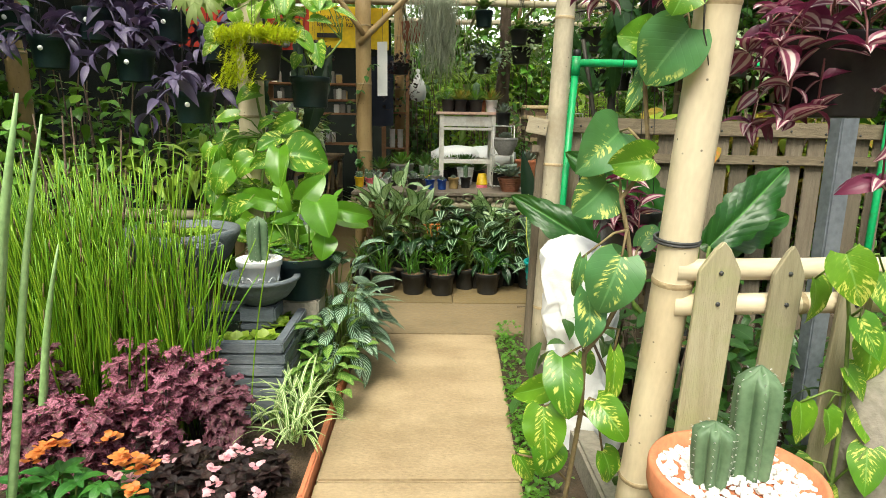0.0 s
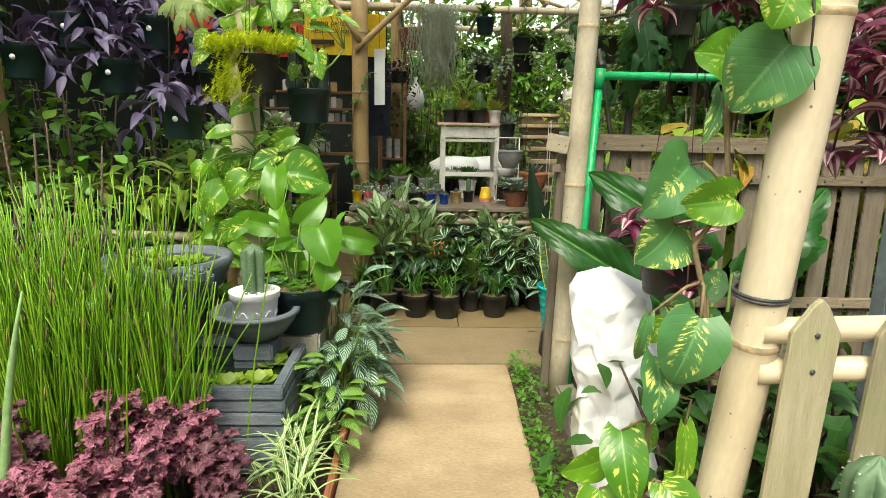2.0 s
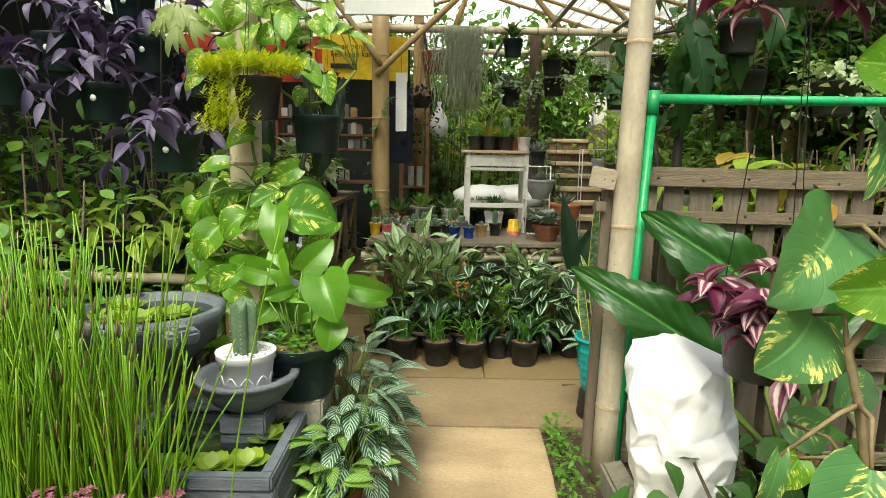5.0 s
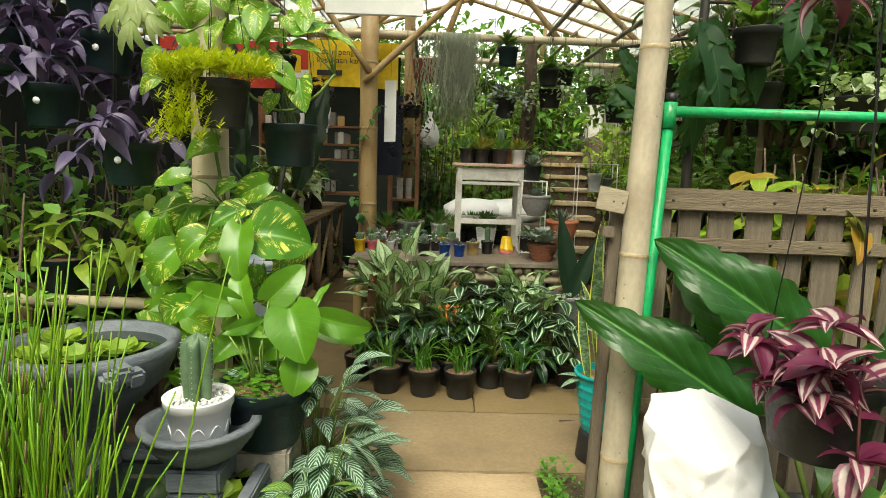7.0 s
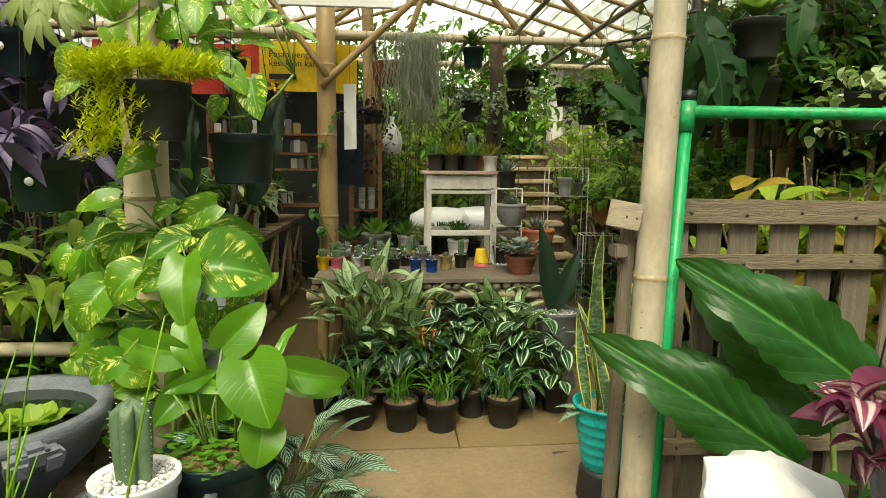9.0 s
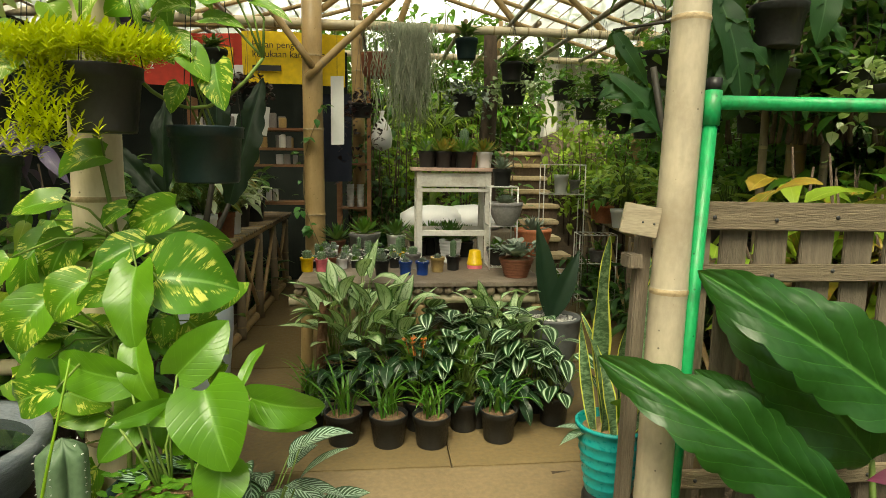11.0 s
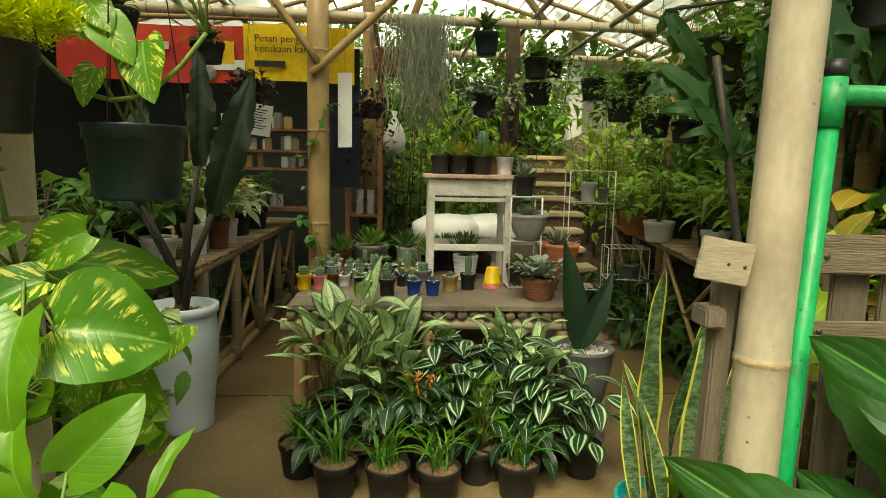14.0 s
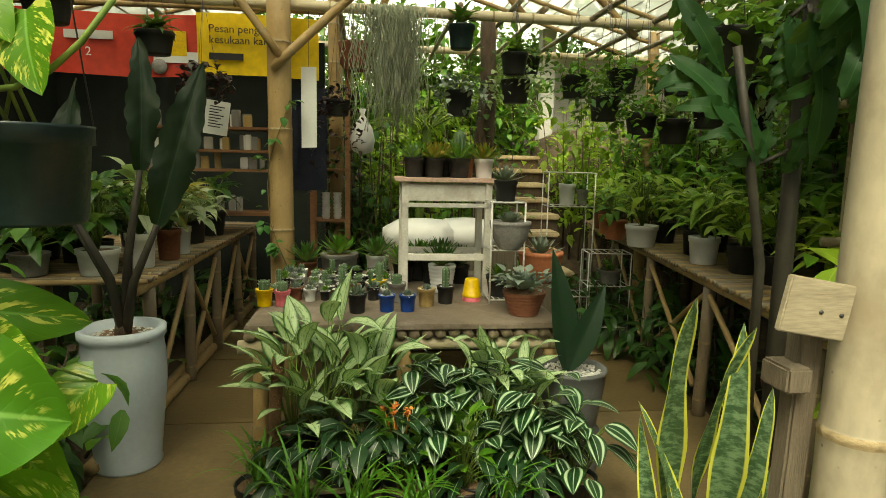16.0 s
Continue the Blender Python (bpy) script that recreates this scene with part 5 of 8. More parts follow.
hp = hanging_pot("hanging_planter", "round dark green hanging pot with a pothos", (-0.748, 3.48, 1.53), 0.108, 0.165, TEAL_BLACK_POT, 2.5, 0.85)
for i, (x, z, ang, s) in enumerate(((0.06, 0.30, -75, 0.75), (-0.06, 0.26, -110, 0.5), (0.0, 0.36, -60, 0.6), (-0.08, 0.40, -150, 0.6))):
    m = facing((x, -0.08, z - 0.02), ang, 0.19, 20, 15 * (i - 1), s)
    place("leaf", POTHOS[i % 3], hp, m)
    wire("leaf_stalk", [(0.02 * i - 0.03, 0, 0.15), tuple(m.translation)], 0.0035, STEM, hp)

# ---- purple hearts ----
PH = [leaf_mesh("leaf", L_PURPLE, 0.15, 0.045, shape="lance", bend=0.6, fold=0.5, n=7, m=2), leaf_mesh("leaf", L_PURPLE, 0.13, 0.042, shape="lance", bend=1.0, fold=0.5, n=7, m=2)]


def purple_heart(at, seed, leaves=30, label="purple heart plant trailing from a dark hanging pot", r=0.11):
    rr = random.Random(seed)
    ob = hanging_pot("purple_heart_pot", label, at, r, 0.17, TEAL_BLACK_POT, 2.6)
    b = Bunch()
    for s in range(7):
        a = rr.uniform(0, 6.28)
        d = rr.uniform(0.12, 0.25)
        tip = Vector((d * math.cos(a), d * math.sin(a) - 0.05, rr.uniform(0.02, 0.3)))
        pts = arc((0, 0, 0.16), tip, 0.08, 6)
        b.tube(pts, 0.005)
        for i in range(2, 6):
            for k in range(2):
                place("leaf", PH[(i + k) % 2], ob, turn(pts[i], math.degrees(a) - 90 + rr.uniform(-90, 90) + 120 * k, rr.uniform(-50, 35), rr.uniform(-40, 40), rr.uniform(0.7, 1.2)))
    b.make("stem_growth", L_PURPLE, ob)
    v, f = lathe([(0.014, 0), (0.014, 0.002), (0.0005, 0.003)], 12)
    place("price_tag", finish("price_tag", v, f[:-1], PAPER), ob, pose(0.005, -r * 0.97, 0.10, 96, 0, 0), "round white price tag")
    return ob


for i, p in enumerate(((-1.73, 3.55, 1.66), (-1.40, 3.50, 1.44), (-1.95, 3.6, 1.88), (-2.15, 3.5, 1.72), (-1.6, 3.75, 1.9), (-1.35, 3.8, 1.8), (-2.45, 3.7, 1.9), (-1.75, 3.9, 2.15), (-2.1, 3.9, 2.2))):
    purple_heart(p, 80 + i)

# ---- picket fence by the fence post ----
picket_fence = thing("picket_fence", "low picket fence of mossy boards on bamboo rails", "fence", (0, 0, 0))
bamboo("rail", (0.545, 1.50, 0.935), (2.4, 1.50, 0.965), 0.029, 0.027, BAMBOO, picket_fence, seed=21, gap=0.34)
bamboo("rail", (0.55, 1.505, 0.845), (2.4, 1.505, 0.875), 0.029, 0.027, BAMBOO, picket_fence, seed=22, gap=0.38)


def picket_board(x, w, top, lean):
    bm = bmesh.new()
    h = w / 2
    pts = [(-h, 0.02), (h, 0.02), (h, top - 0.075), (h * 0.35, top - 0.018), (0.0, top), (-h * 0.35, top - 0.018), (-h, top - 0.075)]
    ring = [bm.verts.new((px, 0, pz)) for px, pz in pts]
    f = bm.faces.new(ring)
    g = bmesh.ops.extrude_face_region(bm, geom=[f])
    bmesh.ops.translate(bm, vec=(0, 0.016, 0), verts=[v for v in g["geom"] if isinstance(v, bmesh.types.BMVert)])
    bmesh.ops.recalc_face_normals(bm, faces=bm.faces)
    bmesh.ops.bevel(bm, geom=list(bm.edges), offset=0.003, segments=1, affect="EDGES")
    bmesh.ops.transform(bm, matrix=pose(x, 1.452, 0, 0, lean, 0), verts=bm.verts)
    p = part("picket", bm, PICKET, picket_fence)
    return p


for i, (x, w, top, lean) in enumerate(((0.600, 0.105, 1.02, 2.6), (0.775, 0.080, 1.012, 2.6), (0.955, 0.085, 1.01, 2.8), (1.13, 0.09, 1.02, 1.5), (1.31, 0.085, 1.01, 2.0), (1.5, 0.09, 1.02, 1.0), (1.7, 0.09, 1.0, 1.0))):
    picket_board(x, w, top, lean)
    for z in (0.94, 0.86):
        v, f = lathe([(0.006, 0), (0.006, 0.002), (0.003, 0.004), (0.0005, 0.0042)], 8)
        place("nail", finish("nail", v, f[:-1], DARK_WIRE), picket_fence, pose(x + 0.043, 1.4515, z, 90, 0, 0))
tie = thing("wire_tie", "dark wire tie wound round the bamboo fence post", "wire tie")
for z in (1.008, 1.015):
    pts = [(0.5535 + 0.0555 * math.cos(a), 1.521 + 0.0555 * math.sin(a), z + 0.006 * math.sin(a)) for a in np.linspace(0, 6.2, 20)]
    stalk("loop", pts, 0.004, 0.004, DARK_WIRE, tie, 6)

# ---- terracotta pot with two column cacti ----
terra = thing("cactus_pot", "round terracotta pot with two column cacti and white pebbles", "potted cactus", (0.625, 1.245, 0))
v, f = lathe([(0.125, 0.22), (0.13, 0.23), (0.165, 0.44), (0.172, 0.455), (0.188, 0.46), (0.192, 0.475), (0.192, 0.52), (0.188, 0.528), (0.176, 0.528), (0.172, 0.50), (0.0005, 0.49)], 48)
place("pot", finish("pot", v, f[:-1], TERRA), terra)
v, f = lathe([(0.13, 0), (0.135, 0.01), (0.135, 0.20), (0.125, 0.218), (0.0005, 0.219)], 32)
place("stand", finish("stand", v, f[:-1], BLACK_POT), terra, None, "upturned black pot as a stand")
pebbles(terra, 0.172, 0.497, 620, 0.0105, 9)
cactus(terra, 0.265, 0.052, (0.045, 0.03, 0.50), 6, rz=15)
cactus(terra, 0.145, 0.047, (-0.06, 0.0, 0.50), 7, rz=40)

# ---- pothos on the fence post ----
fence_leaves = [(0.416, 1.62, 1.279, -142, 0.18, 0.148, 'D'),
        (0.474, 1.52, 1.215, -171, 0.114, 0.099, 'P'),
        (0.386, 1.6, 1.147, -139, 0.128, 0.139, 'D'),
        (0.507, 1.45, 1.515, -126, 0.15, 0.155, 'D'),
        (0.48, 1.57, 1.492, 168, 0.114, 0.115, 'P'),
        (0.469, 1.62, 1.438, -120, 0.156, 0.049, 'D'),
        (0.48, 1.42, 1.61, -112, 0.081, 0.104, 'P'),
        (0.391, 1.45, 0.979, -108, 0.155, 0.138, 'D'),
        (0.326, 1.5, 0.874, -100, 0.146, 0.087, 'D'),
        (0.312, 1.52, 0.961, -99, 0.127, 0.031, 'D'),
        (0.365, 1.56, 0.936, -122, 0.06, 0.054, 'P'),
        (0.28, 1.54, 0.681, -79, 0.169, 0.102, 'P')]
fence_leaves += [(0.262, 1.6, 0.571, -176, 0.112, 0.082, 'P'),
        (0.406, 1.5, 0.716, -90, 0.166, 0.049, 'P'),
        (0.232, 1.52, 0.547, -83, 0.145, 0.113, 'P'),
        (0.367, 1.5, 0.575, -50, 0.134, 0.091, 'P'),
        (0.253, 1.52, 0.439, -104, 0.102, 0.106, 'P'),
        (0.395, 1.5, 0.428, -77, 0.099, 0.08, 'P'),
        (0.416, 1.68, 0.937, -20, 0.089, 0.072, 'D'),
        (0.524, 1.7, 0.954, 57, 0.093, 0.065, 'D'),
        (0.172, 1.55, 0.387, -63, 0.094, 0.061, 'P'),
        (0.355, 1.6, 0.672, -73, 0.067, 0.045, 'P')]
leafy_vine("fence_pothos", "large-leaved pothos climbing beside the fence post",
           [(0.30, 1.60, 0.0), (0.32, 1.55, 0.3), (0.338, 1.53, 0.525), (0.337, 1.53, 0.695), (0.388, 1.53, 0.77), (0.451, 1.53, 0.908), (0.429, 1.54, 1.03), (0.41, 1.55, 1.11), (0.45, 1.55, 1.17), (0.466, 1.54, 1.237), (0.445, 1.54, 1.39), (0.475, 1.5, 1.52), (0.49, 1.46, 1.61), (0.51, 1.43, 1.8)],
           fence_leaves, {"P": L_POTHOS, "D": L_POTHOS_DARK}, [], 5, 0.0075, STEM_BROWN)
stalk_root = thing("aerial_root", "thin dark aerial root hanging on the bamboo post", "root")
stalk("root", [(0.505, 1.40, 1.62), (0.512, 1.395, 1.55), (0.517, 1.40, 1.50), (0.53, 1.405, 1.47), (0.54, 1.41, 1.43)], 0.0028, 0.0012, STEM_DARK, stalk_root, 6)
rng = random.Random(31)
leaves = [((x, 1.36 + rng.uniform(-0.03, 0.05), z), rng.choice((-70, -90, -120, -40)), rng.uniform(0.5, 0.75), rng.uniform(5, 40), rng.uniform(-30, 30))
          for x, z in ((0.89, 0.96), (0.86, 0.88), (0.95, 0.82), (0.96, 0.69), (0.91, 0.57), (1.01, 0.47), (0.82, 0.60), (0.89, 0.42), (1.02, 0.6), (1.0, 0.75), (0.97, 0.35), (1.05, 0.9))]
vine("fence_pothos", "bright young pothos on a mossy log at the fence", "pothos", [(0.98, 1.40, 0.1), (0.96, 1.39, 0.4), (0.95, 1.38, 0.65), (0.93, 1.38, 0.85), (0.9, 1.38, 1.0)], leaves, POTHOS, 0.006, STEM, 6)
v, f = tube([(1.06, 1.42, -0.02), (1.05, 1.42, 0.25), (1.06, 1.43, 0.5), (1.05, 1.43, 0.72)], [0.085, 0.08, 0.075, 0.06], 16)
tagged(place("moss_pole", finish("moss_pole", v, f, KERB)), "mossy brown climbing log at the fence", "log")

# ---- white sack ----
def sack_shell(z0, z1, base_r, name):
    """Crumpled plastic film: a loose net of folds, flat between them, with fine creases."""
    rr = random.Random(17)
    cols, rows_ = 16, 14
    knots = [[(rr.uniform(-0.4, 0.4), rr.uniform(-0.4, 0.4), rr.uniform(-0.10, 0.07)) for _ in range(cols)] for _ in range(rows_ + 1)]
    verts, faces = [], []
    n, rings = 160, 126

    def knot(i, j):
        dx, dy, dr = knots[j][i % cols]
        return i + dx, min(rows_, max(0, j + (dy if 0 < j < rows_ else 0))), dr

    def shell(a, f, dr):
        k = 1.0 - 0.16 * math.exp(-((f - 0.47) / 0.08) ** 2) - 0.14 * max(0.0, f - 0.55)
        k *= 1 if f < 0.88 else 0.25 + 0.75 * math.sqrt(max(0.0, 1 - ((f - 0.88) / 0.12) ** 2))
        c, s = math.cos(a), math.sin(a)
        r = base_r * k * (1 + dr + 0.16 * noise.noise(Vector((c * 1.1, s * 1.1, f * 2.0))) + 0.10 * (abs(noise.noise(Vector((c * 2.2 + 5, s * 2.2, f * 1.6)))) - 0.25))
        return Vector((0.595 - 0.085 * f + r * math.cos(a), 2.36 + 0.10 * f + 0.9 * r * math.sin(a), z0 + f * (z1 - z0) + 0.2 * dr * base_r))

    grid = [[shell(2 * math.pi * knot(i, j)[0] / cols, knot(i, j)[1] / rows_, knot(i, j)[2]) for i in range(cols)] for j in range(rows_ + 1)]
    for j in range(rings + 1):
        v = j / rings * rows_
        b = min(rows_ - 1, int(v))
        v -= b
        for i in range(n):
            u = i / n * cols
            a = int(u)
            u -= a
            p00, p10, p01, p11 = grid[b][a % cols], grid[b][(a + 1) % cols], grid[b + 1][a % cols], grid[b + 1][(a + 1) % cols]
            if (a + b) % 2:
                p = p00 + (p10 - p00) * u + (p01 - p00) * v if u + v < 1 else p11 + (p01 - p11) * (1 - u) + (p10 - p11) * (1 - v)
            else:
                p = p00 + (p10 - p00) * u + (p11 - p10) * v if u > v else p00 + (p01 - p00) * v + (p11 - p01) * u
            d = noise.voronoi(p * 17)[0]
            p = p + (p - Vector((0.56, 2.41, p.z))).normalized() * 0.007 * (d[1] - d[0])
            verts.append(tuple(p))
    for j in range(rings):
        for i in range(n):
            k = (i + 1) % n
            faces.append((j * n + i, j * n + k, (j + 1) * n + k, (j + 1) * n + i))
    faces.append(tuple(range(rings * n, rings * n + n)))
    return finish(name, verts, faces, SACK)


sack = thing("white_sack", "full crumpled white plastic sack behind the kerb", "sack")
place("sack_body", sack_shell(-0.01, 0.845, 0.163, "sack_body"), sack)

# ---- inch plants ----
TR = [leaf_mesh("leaf", L_TRAD, 0.105, 0.05, shape="ovate", bend=0.5, fold=0.4, n=6, m=4), leaf_mesh("leaf", L_TRAD_BACK, 0.105, 0.045, shape="lance", bend=0.8, fold=0.4, n=6, m=4), leaf_mesh("leaf", L_TRAD, 0.09, 0.044, shape="ovate", bend=0.9, fold=0.4, n=6, m=4)]


def inch_plant(name, label, at, r, h, seed, trails=9, drop=(0.0, 0.5), hung=True, top=2.6, spread=0.22, mat=BLACK_POT, stand=False, lead=None):
    rr = random.Random(seed)
    ob = hanging_pot(name, label, at, r, h, mat, top) if hung else thing(name, label, "potted plant", (at[0], at[1], at[2] - h))
    if not hung:
        pot(ob, r, h, mat)
    b = Bunch()
    for s in range(trails):
        a = rr.uniform(0, 6.28) if lead is None else radians(lead) + rr.uniform(-1.5, 1.5)
        d = rr.uniform(0.5, 1.0) * spread
        dz = rr.uniform(*drop)
        tip = Vector((d * math.cos(a), d * math.sin(a), h + 0.03 - dz))
        pts = [Vector((0.3 * r * math.cos(a), 0.3 * r * math.sin(a), h)), Vector((r * math.cos(a), r * math.sin(a), h + 0.07)), Vector((tip.x * 0.9, tip.y * 0.9, h + 0.03 - dz * 0.3)), tip]
        b.tube(pts, 0.003)
        k = 2 + int(max(0, dz) * 9)
        for i in range(k):
            f = 0.25 + 0.75 * i / max(1, k - 1)
            q = pts[1].lerp(pts[2], min(1, f * 2)) if f < 0.5 else pts[2].lerp(pts[3], f * 2 - 1)
            for w in range(2):
                place("leaf", TR[rr.randrange(3)], ob, turn(q, math.degrees(a) - 90 + (75 if w else -75) + rr.uniform(-40, 40), rr.uniform(-45, 45), rr.uniform(-60, 60), rr.uniform(0.7, 1.15)))
        for w in range(5):
            place("leaf", TR[w % 3], ob, turn(tip, w * 72 + rr.uniform(-20, 20), rr.uniform(-10, 55), rr.uniform(-20, 20), rr.uniform(0.7, 1.1)))
    b.make("trailing_growth", TRAD_STEM, ob)
    return ob


TRAD_STEM = surface("purple_stem", (0.16, 0.05, 0.06), (0.22, 0.09, 0.08), rough=0.6, bump=0.1)
inch_plant("inch_plant", "magenta and silver inch plant in a black hanging pot", (0.66, 2.22, 0.99), 0.115, 0.17, 91, 11, (-0.10, 0.16), top=2.2, spread=0.17, lead=205)
inch_plant("inch_plant", "magenta and silver inch plant trailing from a black hanging pot", (1.0, 1.68, 1.535), 0.145, 0.21, 92, 13, (-0.05, 0.50), spread=0.23, top=2.42, lead=220)
inch_plant("inch_plant", "magenta and silver inch plant in a high hanging pot", (0.62, 2.14, 1.88), 0.10, 0.15, 93, 12, (0.02, 0.30), spread=0.22, top=2.18, lead=215)
bamboo("hanging_rail", (0.578, 1.42, 2.0), (0.595, 3.19, 2.42), 0.03, 0.028, BAMBOO_OLD, None, "bamboo rail carrying the hanging pots", "rail", seed=31)
bamboo("hanging_rail", (1.02, 1.3, 2.42), (1.0, 4.2, 2.5), 0.03, 0.028, BAMBOO_OLD, None, "bamboo rail carrying the hanging pots", "rail", seed=32)
bamboo("hanging_rail", (-3.2, 3.55, 2.62), (0.6, 3.3, 2.62), 0.035, 0.03, BAMBOO_OLD, None, "bamboo rail carrying the hanging pots", "rail", seed=33)
part_post = thing("metal_post", "galvanised grey square post behind the fence", "post", (1.44, 2.25, 0), rz=12)
part("shaft", slab((-0.04, -0.03, -0.02), (0.04, 0.03, 1.36), 0.006), GREYPIPE, part_post)

# ---- green pipe frame and pallet fence ----
pipe = thing("pipe_frame", "green painted steel pipe frame with chipped paint", "pipe frame", (0, 0, 0))
v, f = tube([(0.5653, 3.0986, 0.0), (0.6450, 3.1547, 1.585)], 0.0185, 14)
place("upright", finish("upright", v, f, GREEN_PAINT), pipe)
v, f = tube([(0.646, 3.155, 1.60), (2.3, 3.155, 1.605)], 0.0185, 14)
place("crossbar", finish("crossbar", v, f, GREEN_PAINT), pipe)
v, f = tube([(0.6428, 3.1531, 1.54), (0.6473, 3.1563, 1.63)], 0.023, 14)
place("collar", finish("collar", v, f, GREEN_PAINT), pipe)
v, f = tube([(0.6473, 3.1563, 1.63), (0.6489, 3.1574, 1.662)], 0.020, 14)
place("cap", finish("cap", v, f, BLACK_POT), pipe, None, "black plastic end cap")
v, f = tube([(2.28, 3.16, 0.0), (2.3, 3.16, 1.6)], 0.0185, 14)
place("upright", finish("upright", v, f, GREEN_PAINT), pipe)

pallet = thing("pallet_fence", "weathered wooden pallet fence with nailed slats", "fence", (0, 0, 0))
rr = random.Random(3)
x = 0.635
while x < 2.3:
    w = rr.uniform(0.062, 0.085) if rr.random() < 0.3 else rr.uniform(0.09, 0.105)
    part("slat", slab((x, 3.225 + rr.uniform(0, 0.004), 0.02), (x + w, 3.24, 1.275 + rr.uniform(-0.015, 0.01)), 0.003, m=pose(0, 0, 0, 0, rr.uniform(-0.4, 0.4), 0)), PALLET, pallet)
    x += w + rr.uniform(0.022, 0.045)
for z0, z1, tilt in ((1.255, 1.335, 0.5), (1.105, 1.155, 0.2), (0.475, 0.53, 0.1), (0.04, 0.10, 0.0)):
    part("rail", slab((0.62, 3.197, z0), (2.32, 3.221, z1), 0.004, m=pose(0, 0, 0.011 * tilt, 0, tilt, 0)), PALLET_RAIL, pallet)
    for k in range(9):
        v, f = lathe([(0.006, 0), (0.006, 0.002), (0.0005, 0.003)], 8)
        place("nail", finish("nail", v, f[:-1], DARK_WIRE), pallet, pose(0.70 + k * 0.185, 3.196, (z0 + z1) / 2 - 0.006 * k * tilt + rr.uniform(-0.01, 0.01), 90, 0, 0))
stake = thing("gate_stake", "weathered stake with a nailed board at the gate post", "stake", (0, 0, 0))
part("stake_board", slab((0.45, 3.19, -0.01), (0.49, 3.225, 1.25), 0.004, m=pose(0, 0, 0, 0, 1.4, 0)), PALLET, stake)
part("nailed_board", slab((-0.052, -0.006, -0.041), (0.052, 0.006, 0.041), 0.002, m=pose(0.464, 3.148, 1.287, 0, 10, 0)), PALE_BOARD, stake, "short pale board with two nails")
for dx in (0.004, 0.036):
    v, f = lathe([(0.0032, 0), (0.0032, 0.0015), (0.0005, 0.002)], 8)
    place("nail", finish("nail", v, f[:-1], DARK_WIRE), stake, pose(0.464 + dx, 3.142, 1.283 - 0.17 * dx, 90, 0, 0))
part("block", slab((0.446, 3.165, 1.15), (0.487, 3.23, 1.19), 0.004), PALLET, stake, "dark sawn wood block")

# ---- big-leaved arum before the pallet fence ----
big = thing("big_leaf_arum", "arum with huge glossy dark green wavy leaves", "potted plant", (1.18, 2.92, 0))
pot(big, 0.15, 0.24, BLACK_POT)
rr = random.Random(44)
for x, y, z, ang, length, breadth, tilt, yaw in ((1.181, 2.95, 0.769, 143, 0.70, 0.235, 12, 4), (1.138, 3.06, 0.624, 131, 0.62, 0.27, 8, 0), (0.928, 2.92, 0.578, 145, 0.70, 0.20, 14, 4), (0.896, 3.05, 0.667, 138, 0.33, 0.12, 15, 0),
                                                 (1.30, 2.9, 0.72, 50, 0.58, 0.22, 20, -10), (1.30, 3.02, 0.70, 20, 0.55, 0.22, 20, 0)):
    me = leaf_mesh("leaf", L_ELEPH, length * 1.03, breadth * 1.05, shape="blade", bend=0.32, fold=0.20, wave=0.030, n=48, m=14, quilt=0.030, scallop=0.16)
    m = facing((x - 1.18, y - 2.92, z), ang, 0.0, tilt, yaw)
    place("leaf", me, big, m)
    e = m.translation
    stalk("leaf_stalk", [(e.x * 0.05, e.y * 0.05, 0.2), (e.x * 0.9, e.y * 0.8, 0.2 + (e.z - 0.2) * 0.55), tuple(e)], 0.012, 0.008, STEM, big)

# ---- teal pot with variegated snake plant ----
teal = thing("snake_plant_pot", "teal pot with yellow-edged snake plant on a dark stand", "potted plant", (0.665, 3.77, 0))
v, f = lathe([(0.10, 0), (0.11, 0.01), (0.10, 0.13), (0.09, 0.15), (0.0005, 0.151)], 28)
place("stand", finish("stand", v, f[:-1], BLACK_POT), teal, None, "upturned dark pot as a stand")
prof = [(0.088, 0.152), (0.092, 0.16)]
for k in range(5):
    z = 0.18 + 0.045 * k
    prof += [(0.094 + 0.0075 * k, z), (0.098 + 0.0075 * k, z + 0.006), (0.098 + 0.0078 * k, z + 0.012), (0.0945 + 0.0078 * k, z + 0.018)]
prof += [(0.128, 0.42), (0.138, 0.424), (0.138, 0.438), (0.126, 0.438), (0.122, 0.41), (0.0005, 0.405)]
v, f = lathe(prof, 40)
place("pot", finish("pot", v, f[:-1], TEAL), teal)
v, f = lathe([(0.12, 0.408), (0.05, 0.418), (0.0005, 0.42)], 24)
place("soil", finish("soil", v, f[1:-1], surface("wood_shavings", (0.38, 0.24, 0.12), (0.52, 0.36, 0.2), scale=60, fine=200, rough=0.95, bump=1.0)), teal)
SN = [leaf_mesh("leaf", L_SNAKE, 0.62, 0.088, shape="spear", bend=0.2, fold=0.3, wave=0.008, n=18, m=6, twist=0.5), leaf_mesh("leaf", L_SNAKE, 0.52, 0.085, shape="spear", bend=0.5, fold=0.3, wave=0.01, n=18, m=6, twist=-0.5), leaf_mesh("leaf", L_SNAKE, 0.74, 0.07, shape="spear", bend=-0.35, fold=0.35, wave=0.01, n=20, m=6, twist=0.9)]
